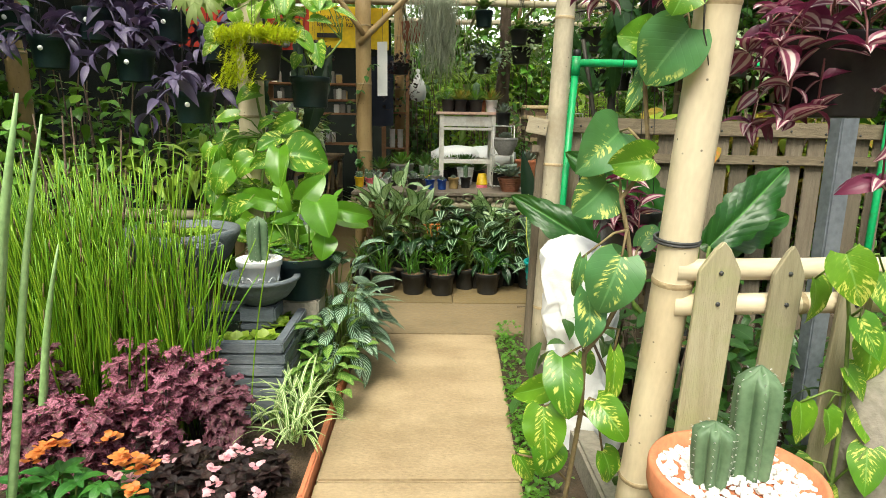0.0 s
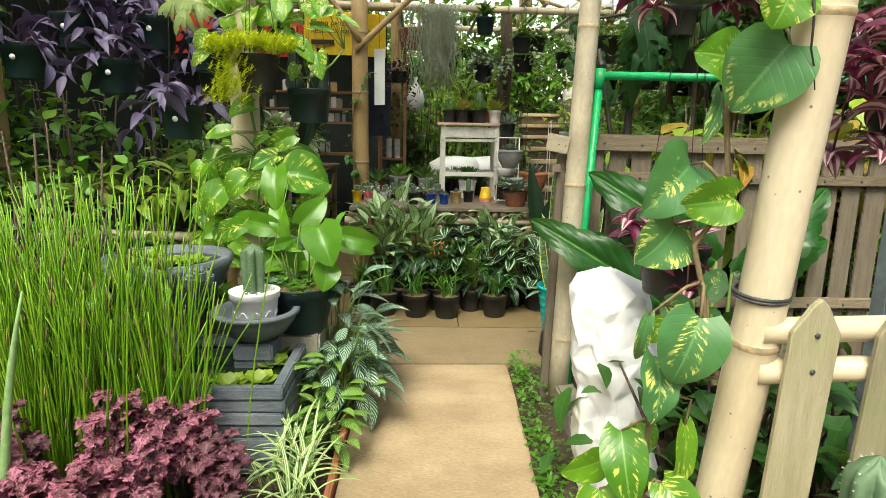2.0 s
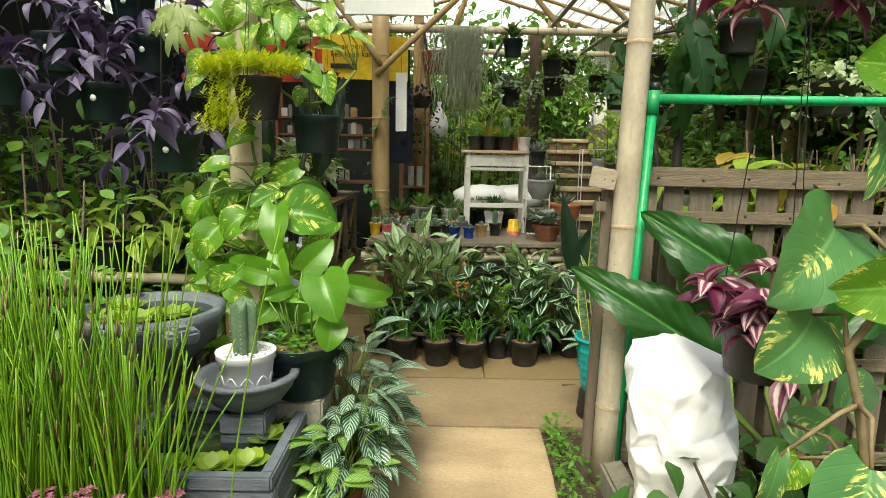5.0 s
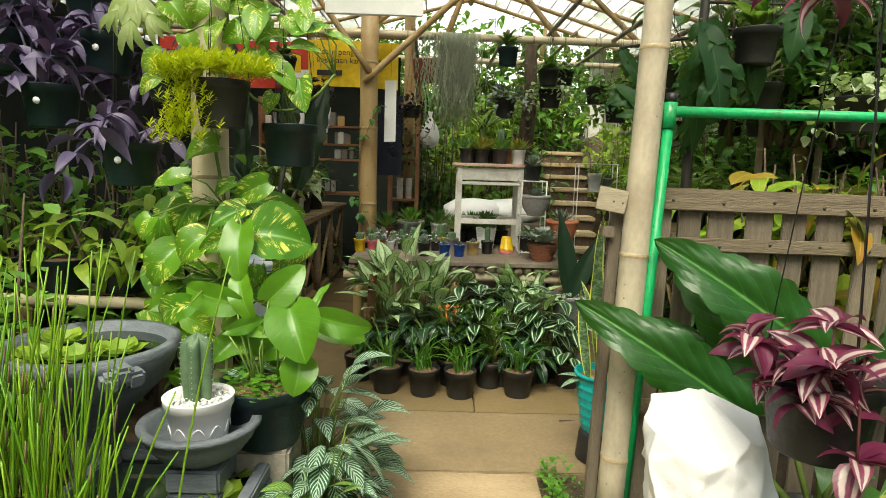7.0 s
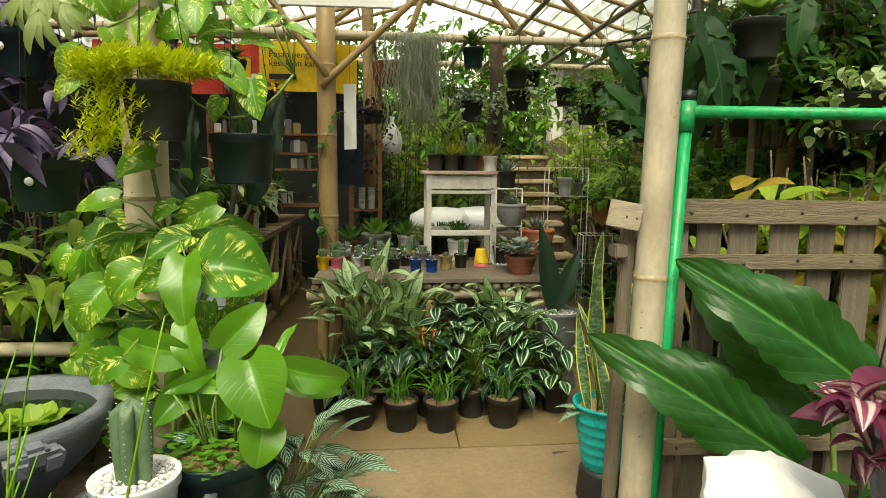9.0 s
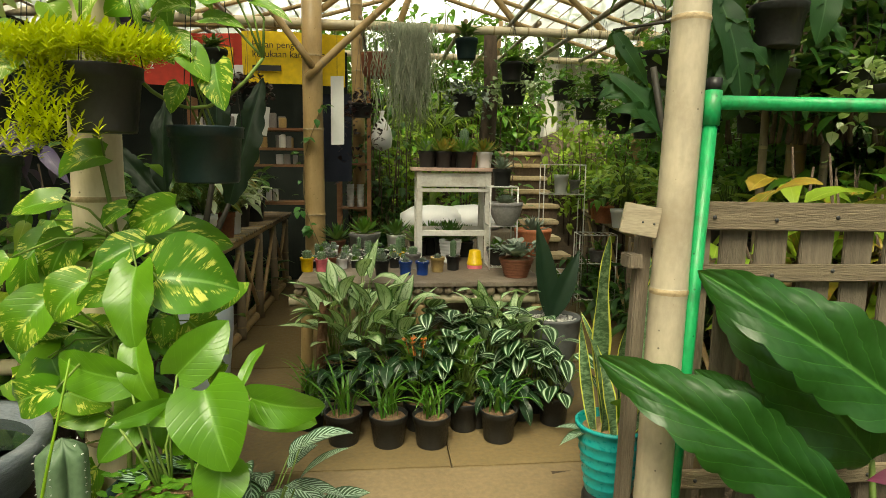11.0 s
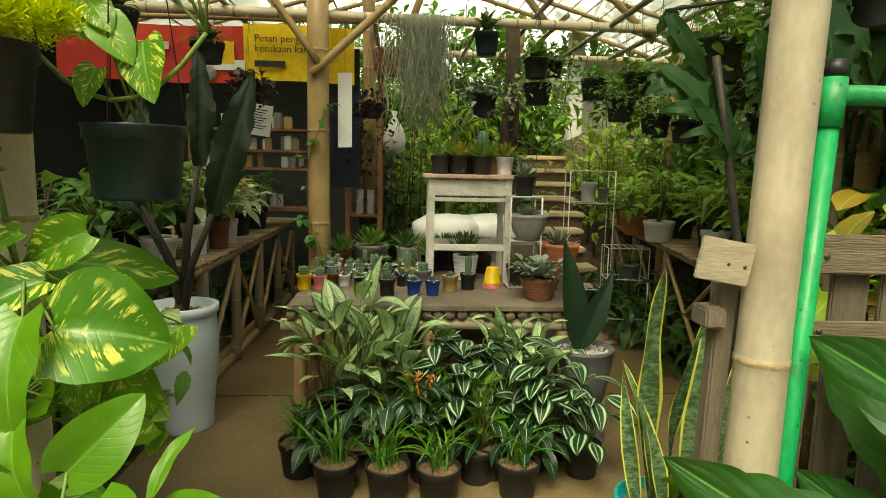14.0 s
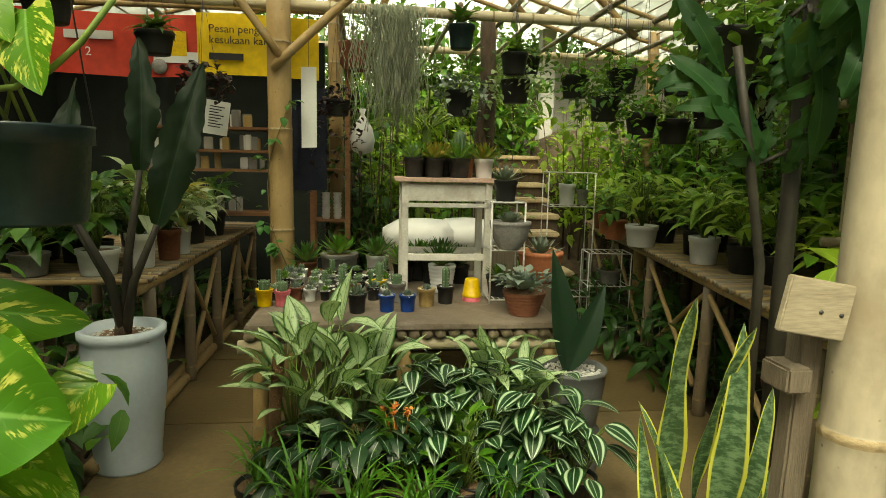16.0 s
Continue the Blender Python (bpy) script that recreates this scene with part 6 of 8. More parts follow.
for me, L, x, y, ang, tilt, yaw, s in ((SN[2], 0.74, -0.01, 0.02, 97, 0, 10, 1.1), (SN[0], 0.60, 0.06, -0.01, 84, 0, -10, 1.12), (SN[1], 0.48, -0.05, -0.03, 92, 4, 25, 0.95), (SN[0], 0.60, -0.07, 0.0, 100, 0, -30, 0.72), (SN[1], 0.48, 0.09, 0.03, 80, 0, 10, 1.0),
                                       (SN[1], 0.48, 0.04, -0.06, 58, 10, -10, 0.72), (SN[2], 0.74, 0.04, 0.05, 88, 0, 50, 0.95), (SN[0], 0.60, 0.10, 0.0, 74, 0, 0, 0.85), (SN[1], 0.48, -0.02, -0.06, 96, 8, 0, 0.7)):
    a = radians(ang)
    place("leaf", me, teal, facing((x + 0.45 * L * s * math.cos(a), y, 0.40 + 0.45 * L * s * math.sin(a)), ang, L, tilt, yaw, s))
for az, pitch, s in ((185, 62, 0.8), (235, 55, 0.6)):
    place("leaf", HEARTS[2], teal, turn((0.02, -0.04, 0.45), az, pitch, 0, s))
for az, pitch in ((100, -10), (70, 10)):
    place("leaf", CT_D[0], teal, turn((-0.10, -0.02, 0.41), az, pitch, 0, 0.8))

# ---- weeds along the path verge ----
weed = leaf_data(0.028, 0.016, "ovate", 0.5, 0.2, n=3, m=2)
rr = random.Random(77)
b = Bunch()
for i in range(1500):
    y = rr.uniform(0.5, 3.6)
    x = 0.30 + (y - 2.7) * 0.045 + abs(rr.gauss(0.05, 0.05))
    if y > 2.9:
        h = 0.10 * rr.random()
    else:
        h = 0.03 * rr.random()
    b.leaf(weed, turn((min(x, 0.49), y, 0.005 + h), rr.uniform(0, 360), rr.uniform(-20, 60), 0, rr.uniform(0.6, 1.5)))
w = b.make("verge_weeds", L_MID)
tagged(w, "low green weeds and moss along the path edge", "weeds", kind="stuff")

# ---- pot group on the hall floor ----
rng = random.Random(101)
for i, (x, y) in enumerate(((-0.43, 4.58), (-0.20, 4.54), (0.02, 4.52), (0.375, 4.56), (-0.62, 4.78))):
    g = thing("spider_grass_pot", "black nursery pot with a tuft of pale strap leaves", "potted plant", (x, y, 0), group="front row of pots")
    pot(g, 0.098, 0.165, BLACK_POT, 0.78)
    tuft("", "", "", None, 30, 0.33, 0.012, L_GRASS, 110 + i, parent=g, z=0.15, spread=0.022, bend=(0.5, 1.5), pitch=(50, 88))
plank = thing("low_plank", "low wooden plank stand under the pots", "plank stand", (0.15, 4.72, 0))
part("board", slab((-0.75, 0.0, 0.13), (0.15, 0.5, 0.15), 0.003), PALLET_RAIL, plank)
for x in (-0.7, -0.3, 0.11):
    part("foot", slab((x, 0.01, 0), (x + 0.035, 0.06, 0.13), 0.003), PALLET, plank)
    part("foot", slab((x, 0.44, 0), (x + 0.035, 0.49, 0.13), 0.003), PALLET, plank)

AG = leaf_set("leaf", L_AGLA, [(0.25, 0.10, dict(shape="lance", bend=0.5, fold=0.25, n=9, m=4, wave=0.01)), (0.23, 0.095, dict(shape="lance", bend=0.9, fold=0.25, n=9, m=4, wave=0.015)), (0.24, 0.075, dict(shape="lance", bend=0.2, fold=0.35, n=9, m=4))])
ZB = leaf_set("leaf", L_ZEBRA, [(0.16, 0.10, dict(shape="ovate", bend=0.3, fold=0.10, n=9, m=8)), (0.15, 0.095, dict(shape="ovate", bend=0.6, fold=0.12, n=9, m=8))])
DS = leaf_set("leaf", L_DARKSTRIPE, [(0.14, 0.06, dict(shape="ovate", bend=0.5, fold=0.2, n=7, m=6)), (0.13, 0.055, dict(shape="ovate", bend=0.9, fold=0.2, n=7, m=6))])
KAL = leaf_set("leaf", L_MID, [(0.075, 0.055, dict(shape="toothed", bend=0.4, fold=0.2, n=6, m=4))])


def floor_plant(name, label, category, x, y, z, meshes, count, h, r, seed, pr=0.09, ph=0.16, mat=BLACK_POT, **kw):
    ob = thing(name, label, category, (x, y, z))
    pot(ob, pr, ph, mat, 0.78)
    rosette("", "", "", None, meshes, count, h, r, seed, parent=ob, z0=ph - 0.02, **kw)
    return ob


for i, (x, y, n, h, r, s) in enumerate(((-0.38, 5.02, 34, 0.52, 0.26, 1.0), (-0.50, 4.98, 20, 0.40, 0.22, 1.0), (-0.20, 5.0, 18, 0.36, 0.24, 1.05), (0.42, 5.05, 26, 0.42, 0.22, 0.95), (0.52, 5.0, 14, 0.36, 0.2, 0.85))):
    floor_plant("aglaonema", "silver-patterned aglaonema in a black pot", "potted plant", x, y, 0.15 if x < 0.25 else 0.0, AG, n, h + (0 if x < 0.25 else 0.14), r, 130 + i, pitch=(10, 70), size=(0.75 * s, 1.1 * s))
for i, (x, y, z, n, h) in enumerate(((0.02, 4.95, 0.15, 26, 0.34), (0.20, 5.0, 0.15, 26, 0.36), (0.34, 4.9, 0.0, 26, 0.46), (0.55, 4.82, 0.0, 26, 0.44), (0.72, 4.74, 0.0, 20, 0.32), (0.66, 4.92, 0.0, 18, 0.46), (0.12, 4.8, 0.15, 18, 0.28))):
    floor_plant("zebra_plant", "zebra calathea with pale ringed dark leaves in a black pot", "potted plant", x, y, z, ZB, n - 4, h, 0.19, 150 + i, pitch=(-35, 35), toward=180)
for i, (x, y, z) in enumerate(((-0.30, 4.80, 0.15), (-0.05, 4.78, 0.15), (-0.5, 4.83, 0.0), (0.28, 4.74, 0.0), (-0.18, 4.76, 0.15), (0.45, 4.76, 0.0))):
    floor_plant("dark_prayer_plant", "low dark plant with white midribs in a black pot", "potted plant", x, y, z, DS, 22, 0.18, 0.18, 170 + i, pitch=(-30, 25), toward=180)
for i, (x, y) in enumerate(((0.21, 4.70), (-0.03, 4.72))):
    k = floor_plant("kalanchoe", "bright green kalanchoe with small orange flowers", "potted plant", x, y, 0.0, KAL, 60, 0.36, 0.14, 180 + i, pitch=(0, 60))
    b = Bunch()
    pt = leaf_data(0.016, 0.014, "disc", 0.2, 0.1, n=3, m=2)
    if i:
        for c in range(7):
            cx, cy, cz = rng.uniform(-0.09, 0.09), rng.uniform(-0.1, 0.02), rng.uniform(0.47, 0.52)
            b.tube([(0, 0, 0.2), (cx, cy, cz)], 0.002)
            for p in range(8):
                b.leaf(pt, turn((cx + rng.uniform(-0.012, 0.012), cy + rng.uniform(-0.012, 0.012), cz), p * 80, rng.uniform(10, 60)))
        b.make("flowers", F_ORANGE, k, "small orange flowers")
coir = thing("coir_pole", "brown coir pole standing in a pot", "coir pole", (-0.58, 4.9, 0))
pot(coir, 0.08, 0.15, BLACK_POT)
v, f = tube([(0, 0, 0.12), (0.01, 0, 0.4), (0.03, 0, 0.66)], [0.028, 0.027, 0.026], 14)
place("pole", finish("pole", v, f, COIR), coir)

grey = thing("grey_urn_pot", "tall grey cement pot with a dark snake plant and pebbles", "potted plant", (0.82, 5.14, 0))
urn = [(0.14, 0), (0.145, 0.02), (0.12, 0.09), (0.115, 0.16), (0.14, 0.185), (0.145, 0.20), (0.118, 0.215), (0.128, 0.24), (0.158, 0.42)]
v, f = lathe(urn + [(0.164, 0.49), (0.168, 0.495), (0.168, 0.51), (0.15, 0.51), (0.142, 0.48), (0.0005, 0.475)], 40)
place("pot", finish("pot", v, f[:-1], URN_GREY), grey)
pebbles(grey, 0.142, 0.483, 330, 0.010, 12)
SD = [leaf_mesh("leaf", L_SNAKE_DARK, 0.52, 0.12, shape="lance", bend=0.1, fold=0.35, n=12, m=6), leaf_mesh("leaf", L_SNAKE_DARK, 0.42, 0.11, shape="lance", bend=0.2, fold=0.4, n=12, m=6)]
place("leaf", SD[0], grey, facing((-0.07, -0.02, 0.76), 99, 0.52, 0, 15, 1.2))
place("leaf", SD[1], grey, facing((0.05, -0.03, 0.69), 70, 0.42, 0, -15, 1.1))

# ---- low deck with small pots ----
deck = thing("display_deck", "low display deck of grey board over bamboo poles", "display deck", (0, 0, 0))
part("board", slab((-0.76, 5.24, 0.672), (0.80, 6.75, 0.70), 0.004), DECK_BOARD, deck)
for k in range(24):
    x = -0.74 + 0.066 * k
    # Darker bamboo here carries the shadow under the board in its colour.
    bamboo("bearer", (x, 5.255, 0.645), (x + 0.01, 6.7, 0.645), 0.026, 0.024, BAMBOO_GREY, deck, seed=k)
for y in (5.3, 6.6):
    bamboo("beam", (-0.80, y, 0.585), (0.84, y, 0.585), 0.034, 0.03, BAMBOO, deck, seed=int(y * 7))
    for x in (-0.70, 0.0, 0.76):
        bamboo("leg", (x, y + 0.01, 0), (x, y + 0.01, 0.55), 0.04, 0.038, BAMBOO_OLD, deck, seed=int(y * 9 + x * 5))

SUC = leaf_data(0.035, 0.02, "ovate", -0.4, 0.3, n=4, m=2)
SUC_BIG = leaf_data(0.11, 0.055, "spoon", -0.4, 0.3, wave=0.015, n=6, m=4)
SPIKY = leaf_data(0.07, 0.014, "lance", -0.2, 0.4, n=4, m=2)


def succulent(parent, z, seed, kind="rosette", size=1.0, material=None, name="succulent"):
    rr = random.Random(seed)
    b = Bunch()
    if kind == "ball":
        v, f = cactus_column(0.055 * size, 0.028 * size, 10, 40, 8)
        c = place("cactus", finish("cactus", v, f, L_CACTUS), parent, pose(0, 0, z))
        spines(0.055 * size, 0.028 * size, 8, 0.008).make("spines", WIRE, c)
        return c
    if kind == "column":
        v, f = cactus_column(0.11 * size, 0.02 * size, 6, 36, 10)
        c = place("cactus", finish("cactus", v, f, L_CACTUS), parent, pose(0, 0, z))
        spines(0.11 * size, 0.02 * size, 6, 0.006).make("spines", WIRE, c)
        return c
    d = {"rosette": SUC, "big": SUC_BIG, "spiky": SPIKY}[kind]
    n = {"rosette": 26, "big": 26, "spiky": 30}[kind]
    for i in range(n):
        f = i / n
        b.leaf(d, turn((0.006 * math.cos(i * 2.4), 0.006 * math.sin(i * 2.4), z + 0.01 * f * size), i * 137.5, 12 + 68 * f + rr.uniform(-6, 6), 0, size * (1.15 - 0.5 * f)))
    return b.make(name, material or L_SUCC, parent)


DECK_POTS = [(-0.735, 5.66, 0.047, YELLOW_POT, "yellow", "ball"), (-0.64, 5.66, 0.043, PINK_POT, "pink", "ball"), (-0.235, 5.50, 0.05, BLACK_POT, "black", "spiky"), (-0.115, 5.93, 0.045, YELLOW_POT, "yellow", "column"),
             (-0.08, 5.52, 0.045, BLUE_POT, "blue", "rosette"), (0.03, 5.52, 0.045, BLUE_POT, "blue", "rosette"), (0.14, 5.63, 0.05, TAN_POT, "tan", "rosette"), (0.255, 5.70, 0.05, BLACK_POT, "black", "column"),
             (-0.02, 5.75, 0.055, GREY_POT, "dark grey", "ball")]
n = 0
for x, y, r, m, col, kind in DECK_POTS:
    n += 1
    p = thing("small_pot", f"small {col} plastic pot with a little {'cactus' if kind in ('ball', 'column') else 'succulent'} and white pebbles", "small pot", (x, y, 0.70), group="small pots on the deck")
    pot(p, r, r * 2.0, m, 0.8, fill=None)
    pebbles(p, r * 0.9, r * 1.78, 60, 0.007, n)
    succulent(p, r * 1.8, n, kind, 1.1)
up = thing("upturned_pots", "yellow pot turned over on a pink pot", "small pot", (0.415, 5.76, 0.70))
v, f = lathe([(0.052, 0), (0.054, 0.01), (0.05, 0.03), (0.0005, 0.03)], 24)
place("pink_pot", finish("pink_pot", v, f[:-1], PINK_POT), up, None, "pink plastic pot")
v, f = lathe([(0.054, 0.026), (0.055, 0.04), (0.052, 0.042), (0.04, 0.125), (0.036, 0.13), (0.0005, 0.131)], 24)
place("yellow_pot", finish("yellow_pot", v, f[:-1], YELLOW_POT), up, None, "upturned yellow plastic pot")
rr = random.Random(55)
for i in range(56):
    x, y = -0.69 + 0.088 * (i % 8) + rr.uniform(-0.02, 0.02), 5.78 + 0.105 * (i // 8) + rr.uniform(-0.03, 0.03)
    if x > 0.0 and y > 5.8 and x < 0.62:
        continue
    r = rr.uniform(0.03, 0.042)
    p = thing("small_pot", "small dark pot with a grey-green succulent and pebbles", "small pot", (x, y, 0.70), group="small pots on the deck")
    pot(p, r, r * rr.uniform(1.6, 2.1), rr.choice((BLACK_POT, GREY_POT, WHITE_POT, TERRA_DARK, BLACK_POT)), 0.8, fill=None, n=18)
    pebbles(p, r * 0.92, r * 1.62, 40, 0.0075, i)
    succulent(p, r * 1.6, i, rr.choice(("rosette", "ball", "rosette", "spiky", "column")), rr.uniform(0.6, 0.95), rr.choice((L_SUCC, L_MID, L_SUCC, L_DARK)))
clay = thing("echeveria_bowl", "brown ribbed clay bowl with a grey frilled echeveria", "potted plant", (0.64, 5.43, 0.70))
pot(clay, 0.115, 0.125, TERRA_DARK, 0.62, style="ribbed")
succulent(clay, 0.13, 3, "big", 1.15)
sil = leaf_data(0.07, 0.05, "toothed", 0.5, 0.2, n=5, m=4)
b = Bunch()
for i in range(70):
    a, r = rr.uniform(0, 6.28), 0.14 * math.sqrt(rr.random())
    b.leaf(sil, turn((r * math.cos(a), r * math.sin(a), 0.15 + rr.uniform(0, 0.07)), math.degrees(a) - 90, rr.uniform(0, 50), 0, rr.uniform(0.6, 1.1)))
b.make("frilled_leaves", L_SUCC, clay)
rib = thing("ribbed_white_pot", "white ribbed pot with a spiky aloe under the table", "potted plant", (0.27, 6.02, 0.70))
pot(rib, 0.085, 0.17, WHITE_POT, 0.72, style="ribbed")
succulent(rib, 0.16, 5, "spiky", 2.4, L_DARK, "aloe")
for i, (x, y, r, h, m) in enumerate(((-0.38, 6.55, 0.13, 0.16, GREY_POT), (-0.12, 6.6, 0.08, 0.14, WHITE_POT), (0.05, 6.35, 0.07, 0.12, BLACK_POT), (0.42, 6.3, 0.07, 0.12, BLACK_POT), (0.16, 6.42, 0.08, 0.14, BLACK_POT), (0.31, 6.45, 0.08, 0.15, BLACK_POT), (0.24, 6.28, 0.07, 0.15, BLACK_POT), (-0.6, 6.55, 0.07, 0.1, TERRA_DARK))):
    p = thing("deck_plant", "pot with a spiky plant standing on the deck", "potted plant", (x, y, 0.70))
    pot(p, r, h, m, 0.85)
    succulent(p, h * 0.9, 30 + i, "spiky", 2.6, L_DARK if i % 2 else L_MID)

# ---- white table on the deck ----
table = thing("white_table", "worn white painted wooden table with a faded pink top", "table", (0.275, 6.03, 0.70))
part("tabletop", slab((-0.30, -0.19, 0.675), (0.285, 0.19, 0.70), 0.004), TABLE_TOP, table)
for x in (-0.245, 0.245):
    for y in (-0.15, 0.15):
        part("leg", slab((x - 0.02, y - 0.02, 0), (x + 0.02, y + 0.02, 0.675), 0.004), WHITE_WOOD, table)
for y in (-0.15, 0.15):
    part("apron", slab((-0.225, y - 0.010, 0.565), (0.225, y + 0.010, 0.66), 0.003), WHITE_WOOD, table)
    part("stretcher", slab((-0.225, y - 0.013, 0.215), (0.225, y + 0.013, 0.255), 0.003), WHITE_WOOD, table)
for x in (-0.245, 0.245):
    part("side_rail", slab((x - 0.010, -0.13, 0.565), (x + 0.010, 0.13, 0.66), 0.003), WHITE_WOOD, table)
part("upper_rail", slab((-0.265, -0.176, 0.53), (0.265, -0.1715, 0.555), 0.002), WHITE_WOOD, table)
for i, (x, r, m, kind) in enumerate(((0.085, 0.062, BLACK_POT, "ball"), (0.205, 0.062, BLACK_POT, "rosette"), (0.355, 0.068, BLACK_POT, "column"), (0.505, 0.058, WHITE_POT, "spiky"), (0.15, 0.055, BLACK_POT, "spiky"), (0.29, 0.055, BLACK_POT, "spiky"), (0.42, 0.05, TERRA, "spiky"))):
    p = thing("table_pot", "square-shouldered pot of cacti on the white table", "potted cactus", (x, 5.97 if i < 4 else 6.12, 1.40), group="pots on the white table")
    pot(p, r, 0.115, m, 0.8)
    succulent(p, 0.105, 40 + i, kind, 1.6, L_MID)
    succulent(p, 0.10, 60 + i, "spiky", 2.0, L_CROTON if i % 2 else L_MID, "spiky_leaves")

# ---- wire stands ----
def wire_stand(name, label, at, w, d, levels, rz=0):
    ob = thing(name, label, "plant stand", at, rz=rz)
    h = levels[-1]
    for x in (-w / 2, w / 2):
        for y in (-d / 2, d / 2):
            wire("upright", [(x, y, 0), (x, y, h)], 0.0055, WIRE, ob)
    for z in levels:
        for y in (-d / 2, d / 2):
            wire("shelf_bar", [(-w / 2, y, z), (w / 2, y, z)], 0.005, WIRE, ob)
        for x in (-w / 2, w / 2):
            wire("shelf_bar", [(x, -d / 2, z), (x, d / 2, z)], 0.005, WIRE, ob)
        for k in range(1, 6):
            x = -w / 2 + w * k / 6
            wire("shelf_rod", [(x, -d / 2, z), (x, d / 2, z)], 0.003, WIRE, ob)
    return ob


wire_stand("wire_stand", "white wire plant stand on the deck", (0.60, 5.78, 0.70), 0.19, 0.2, (0.02, 0.305, 0.575))
st1 = thing("aloe_pot", "small black pot with a pale agave on the stand", "potted plant", (0.60, 5.78, 1.277))
pot(st1, 0.068, 0.12, BLACK_POT, 0.8)
succulent(st1, 0.11, 71, "spiky", 1.7, L_SUCC)
gb = thing("grey_bowl_pot", "round grey cement bowl with succulents", "potted plant", (0.62, 5.72, 1.008))
pot(gb, 0.118, 0.16, GREY_POT, 0.6, style="bowl")
succulent(gb, 0.14, 72, "big", 0.8)
succulent(gb, 0.14, 73, "spiky", 1.3)
wb = thing("stand_pot", "small dark pot on the lower wire shelf", "potted plant", (0.58, 5.80, 0.722))
pot(wb, 0.075, 0.12, BLACK_POT)
succulent(wb, 0.11, 74, "spiky", 1.4, L_MID)
orange = thing("orange_pot", "round orange clay pot with a grey agave", "potted plant", (0.90, 6.05, 0.75))
part("stand_block", slab((-0.09, -0.09, -0.75), (0.09, 0.09, 0.0), 0.01), PALLET, orange, "wooden block under the pot")
pot(orange, 0.142, 0.20, TERRA, 0.62, style="bowl")
succulent(orange, 0.17, 75, "spiky", 2.2)
wire_stand("tall_wire_rack", "tall white wire plant rack on the floor", (1.56, 7.55, 0), 0.40, 0.28, (0.35, 1.14, 1.43), rz=-6)
wire_stand("low_wire_rack", "low white wire plant rack on the floor", (1.86, 7.35, 0), 0.36, 0.26, (0.12, 0.48, 0.76), rz=-6)
for i, (x, y, z, r, h, m) in enumerate(((1.55, 7.55, 1.143, 0.075, 0.19, WHITE_POT), (1.70, 7.58, 1.143, 0.055, 0.14, GREY_POT), (1.90, 7.35, 0.483, 0.10, 0.12, GREY_POT), (1.8, 7.33, 0.123, 0.09, 0.12, BLACK_POT))):
    p = thing("rack_pot", "plain pot with a small green plant on the wire rack", "potted plant", (x, y, z))
    pot(p, r, h, m, 0.8)
    tuft("", "", "", None, 14, 0.2, 0.02, L_MID, 300 + i, parent=p, z=h * 0.9, each=False)
box = thing("cardboard_sheets", "flattened brown cardboard on the floor", "cardboard", (1.45, 6.95, 0), rz=15)
CARD = surface("brown_cardboard", (0.36, 0.24, 0.14), (0.44, 0.31, 0.19), scale=5, fine=60, rough=0.9, bump=0.1)
part("sheet", slab((-0.2, -0.15, 0.005), (0.2, 0.15, 0.012), 0.002), CARD, box)
part("sheet", slab((-0.15, -0.1, 0.013), (0.2, 0.12, 0.02), 0.002, m=pose(0, 0, 0, 0, 0, 24)), CARD, box)

# ---- benches along both sides ----
def bench(name, label, xs, y0, y1, z, skew):
    """Bamboo slat bench. xs: inner and outer x at y0; skew: x shift for each metre of y."""
    ob = thing(name, label, "bench", (0, 0, 0))
    for x in xs:
        bamboo("bearer", (x, y0, z - 0.045), (x + skew * (y1 - y0), y1, z - 0.045), 0.035, 0.03, BAMBOO_OLD, ob, seed=int(x * 10 + 50))
    y, k = y0, 0
    lo, hi = min(xs), max(xs)
    while y < y1:
        s = skew * (y - y0)
        bamboo("slat", (lo - 0.05 + s, y, z - 0.012), (hi + 0.05 + s, y + 0.02 * math.sin(k * 1.7), z - 0.012), 0.016, 0.014, BAMBOO_GREY if k % 3 else BAMBOO_OLD, ob, gap=0.4, seed=k)
        y += 0.055
        k += 1
    for i in range(5):
        y = y0 + 0.15 + (y1 - y0 - 0.3) * i / 4
        s = skew * (y - y0)
        for x in xs:
            bamboo("leg", (x + s, y, -0.02), (x + s, y, z - 0.07), 0.038, 0.035, BAMBOO_GREY, ob, seed=i)
        if i < 4:
            yn = y + (y1 - y0 - 0.3) / 4
            x = min(xs, key=abs)
            bamboo("brace", (x + s, y + 0.1, 0.15), (x + skew * (yn - y0), yn, z - 0.1), 0.018, 0.016, BAMBOO_OLD, ob, seed=i + 9)
            if i % 2:
                bamboo("brace", (x + skew * (yn - y0), yn - 0.1, 0.15), (x + s, y, z - 0.1), 0.018, 0.016, BAMBOO_OLD, ob, seed=i + 19)
    return ob


bench("west_bench", "long weathered bamboo slat bench with potted plants", (-1.37, -2.25), 5.62, 8.7, 0.85, 0.01)
bench("east_bench", "long weathered bamboo slat bench with potted plants", (1.62, 2.75), 4.4, 9.2, 0.86, 0.16)
for k in range(2):
    bamboo("floor_edge_pole", (-1.40 - 0.07 * k, 5.2, 0.03), (-1.36 - 0.07 * k, 8.9, 0.03), 0.035, 0.03, BAMBOO_OLD, None, "bamboo pole laid along the floor edge", "pole", seed=70 + k)

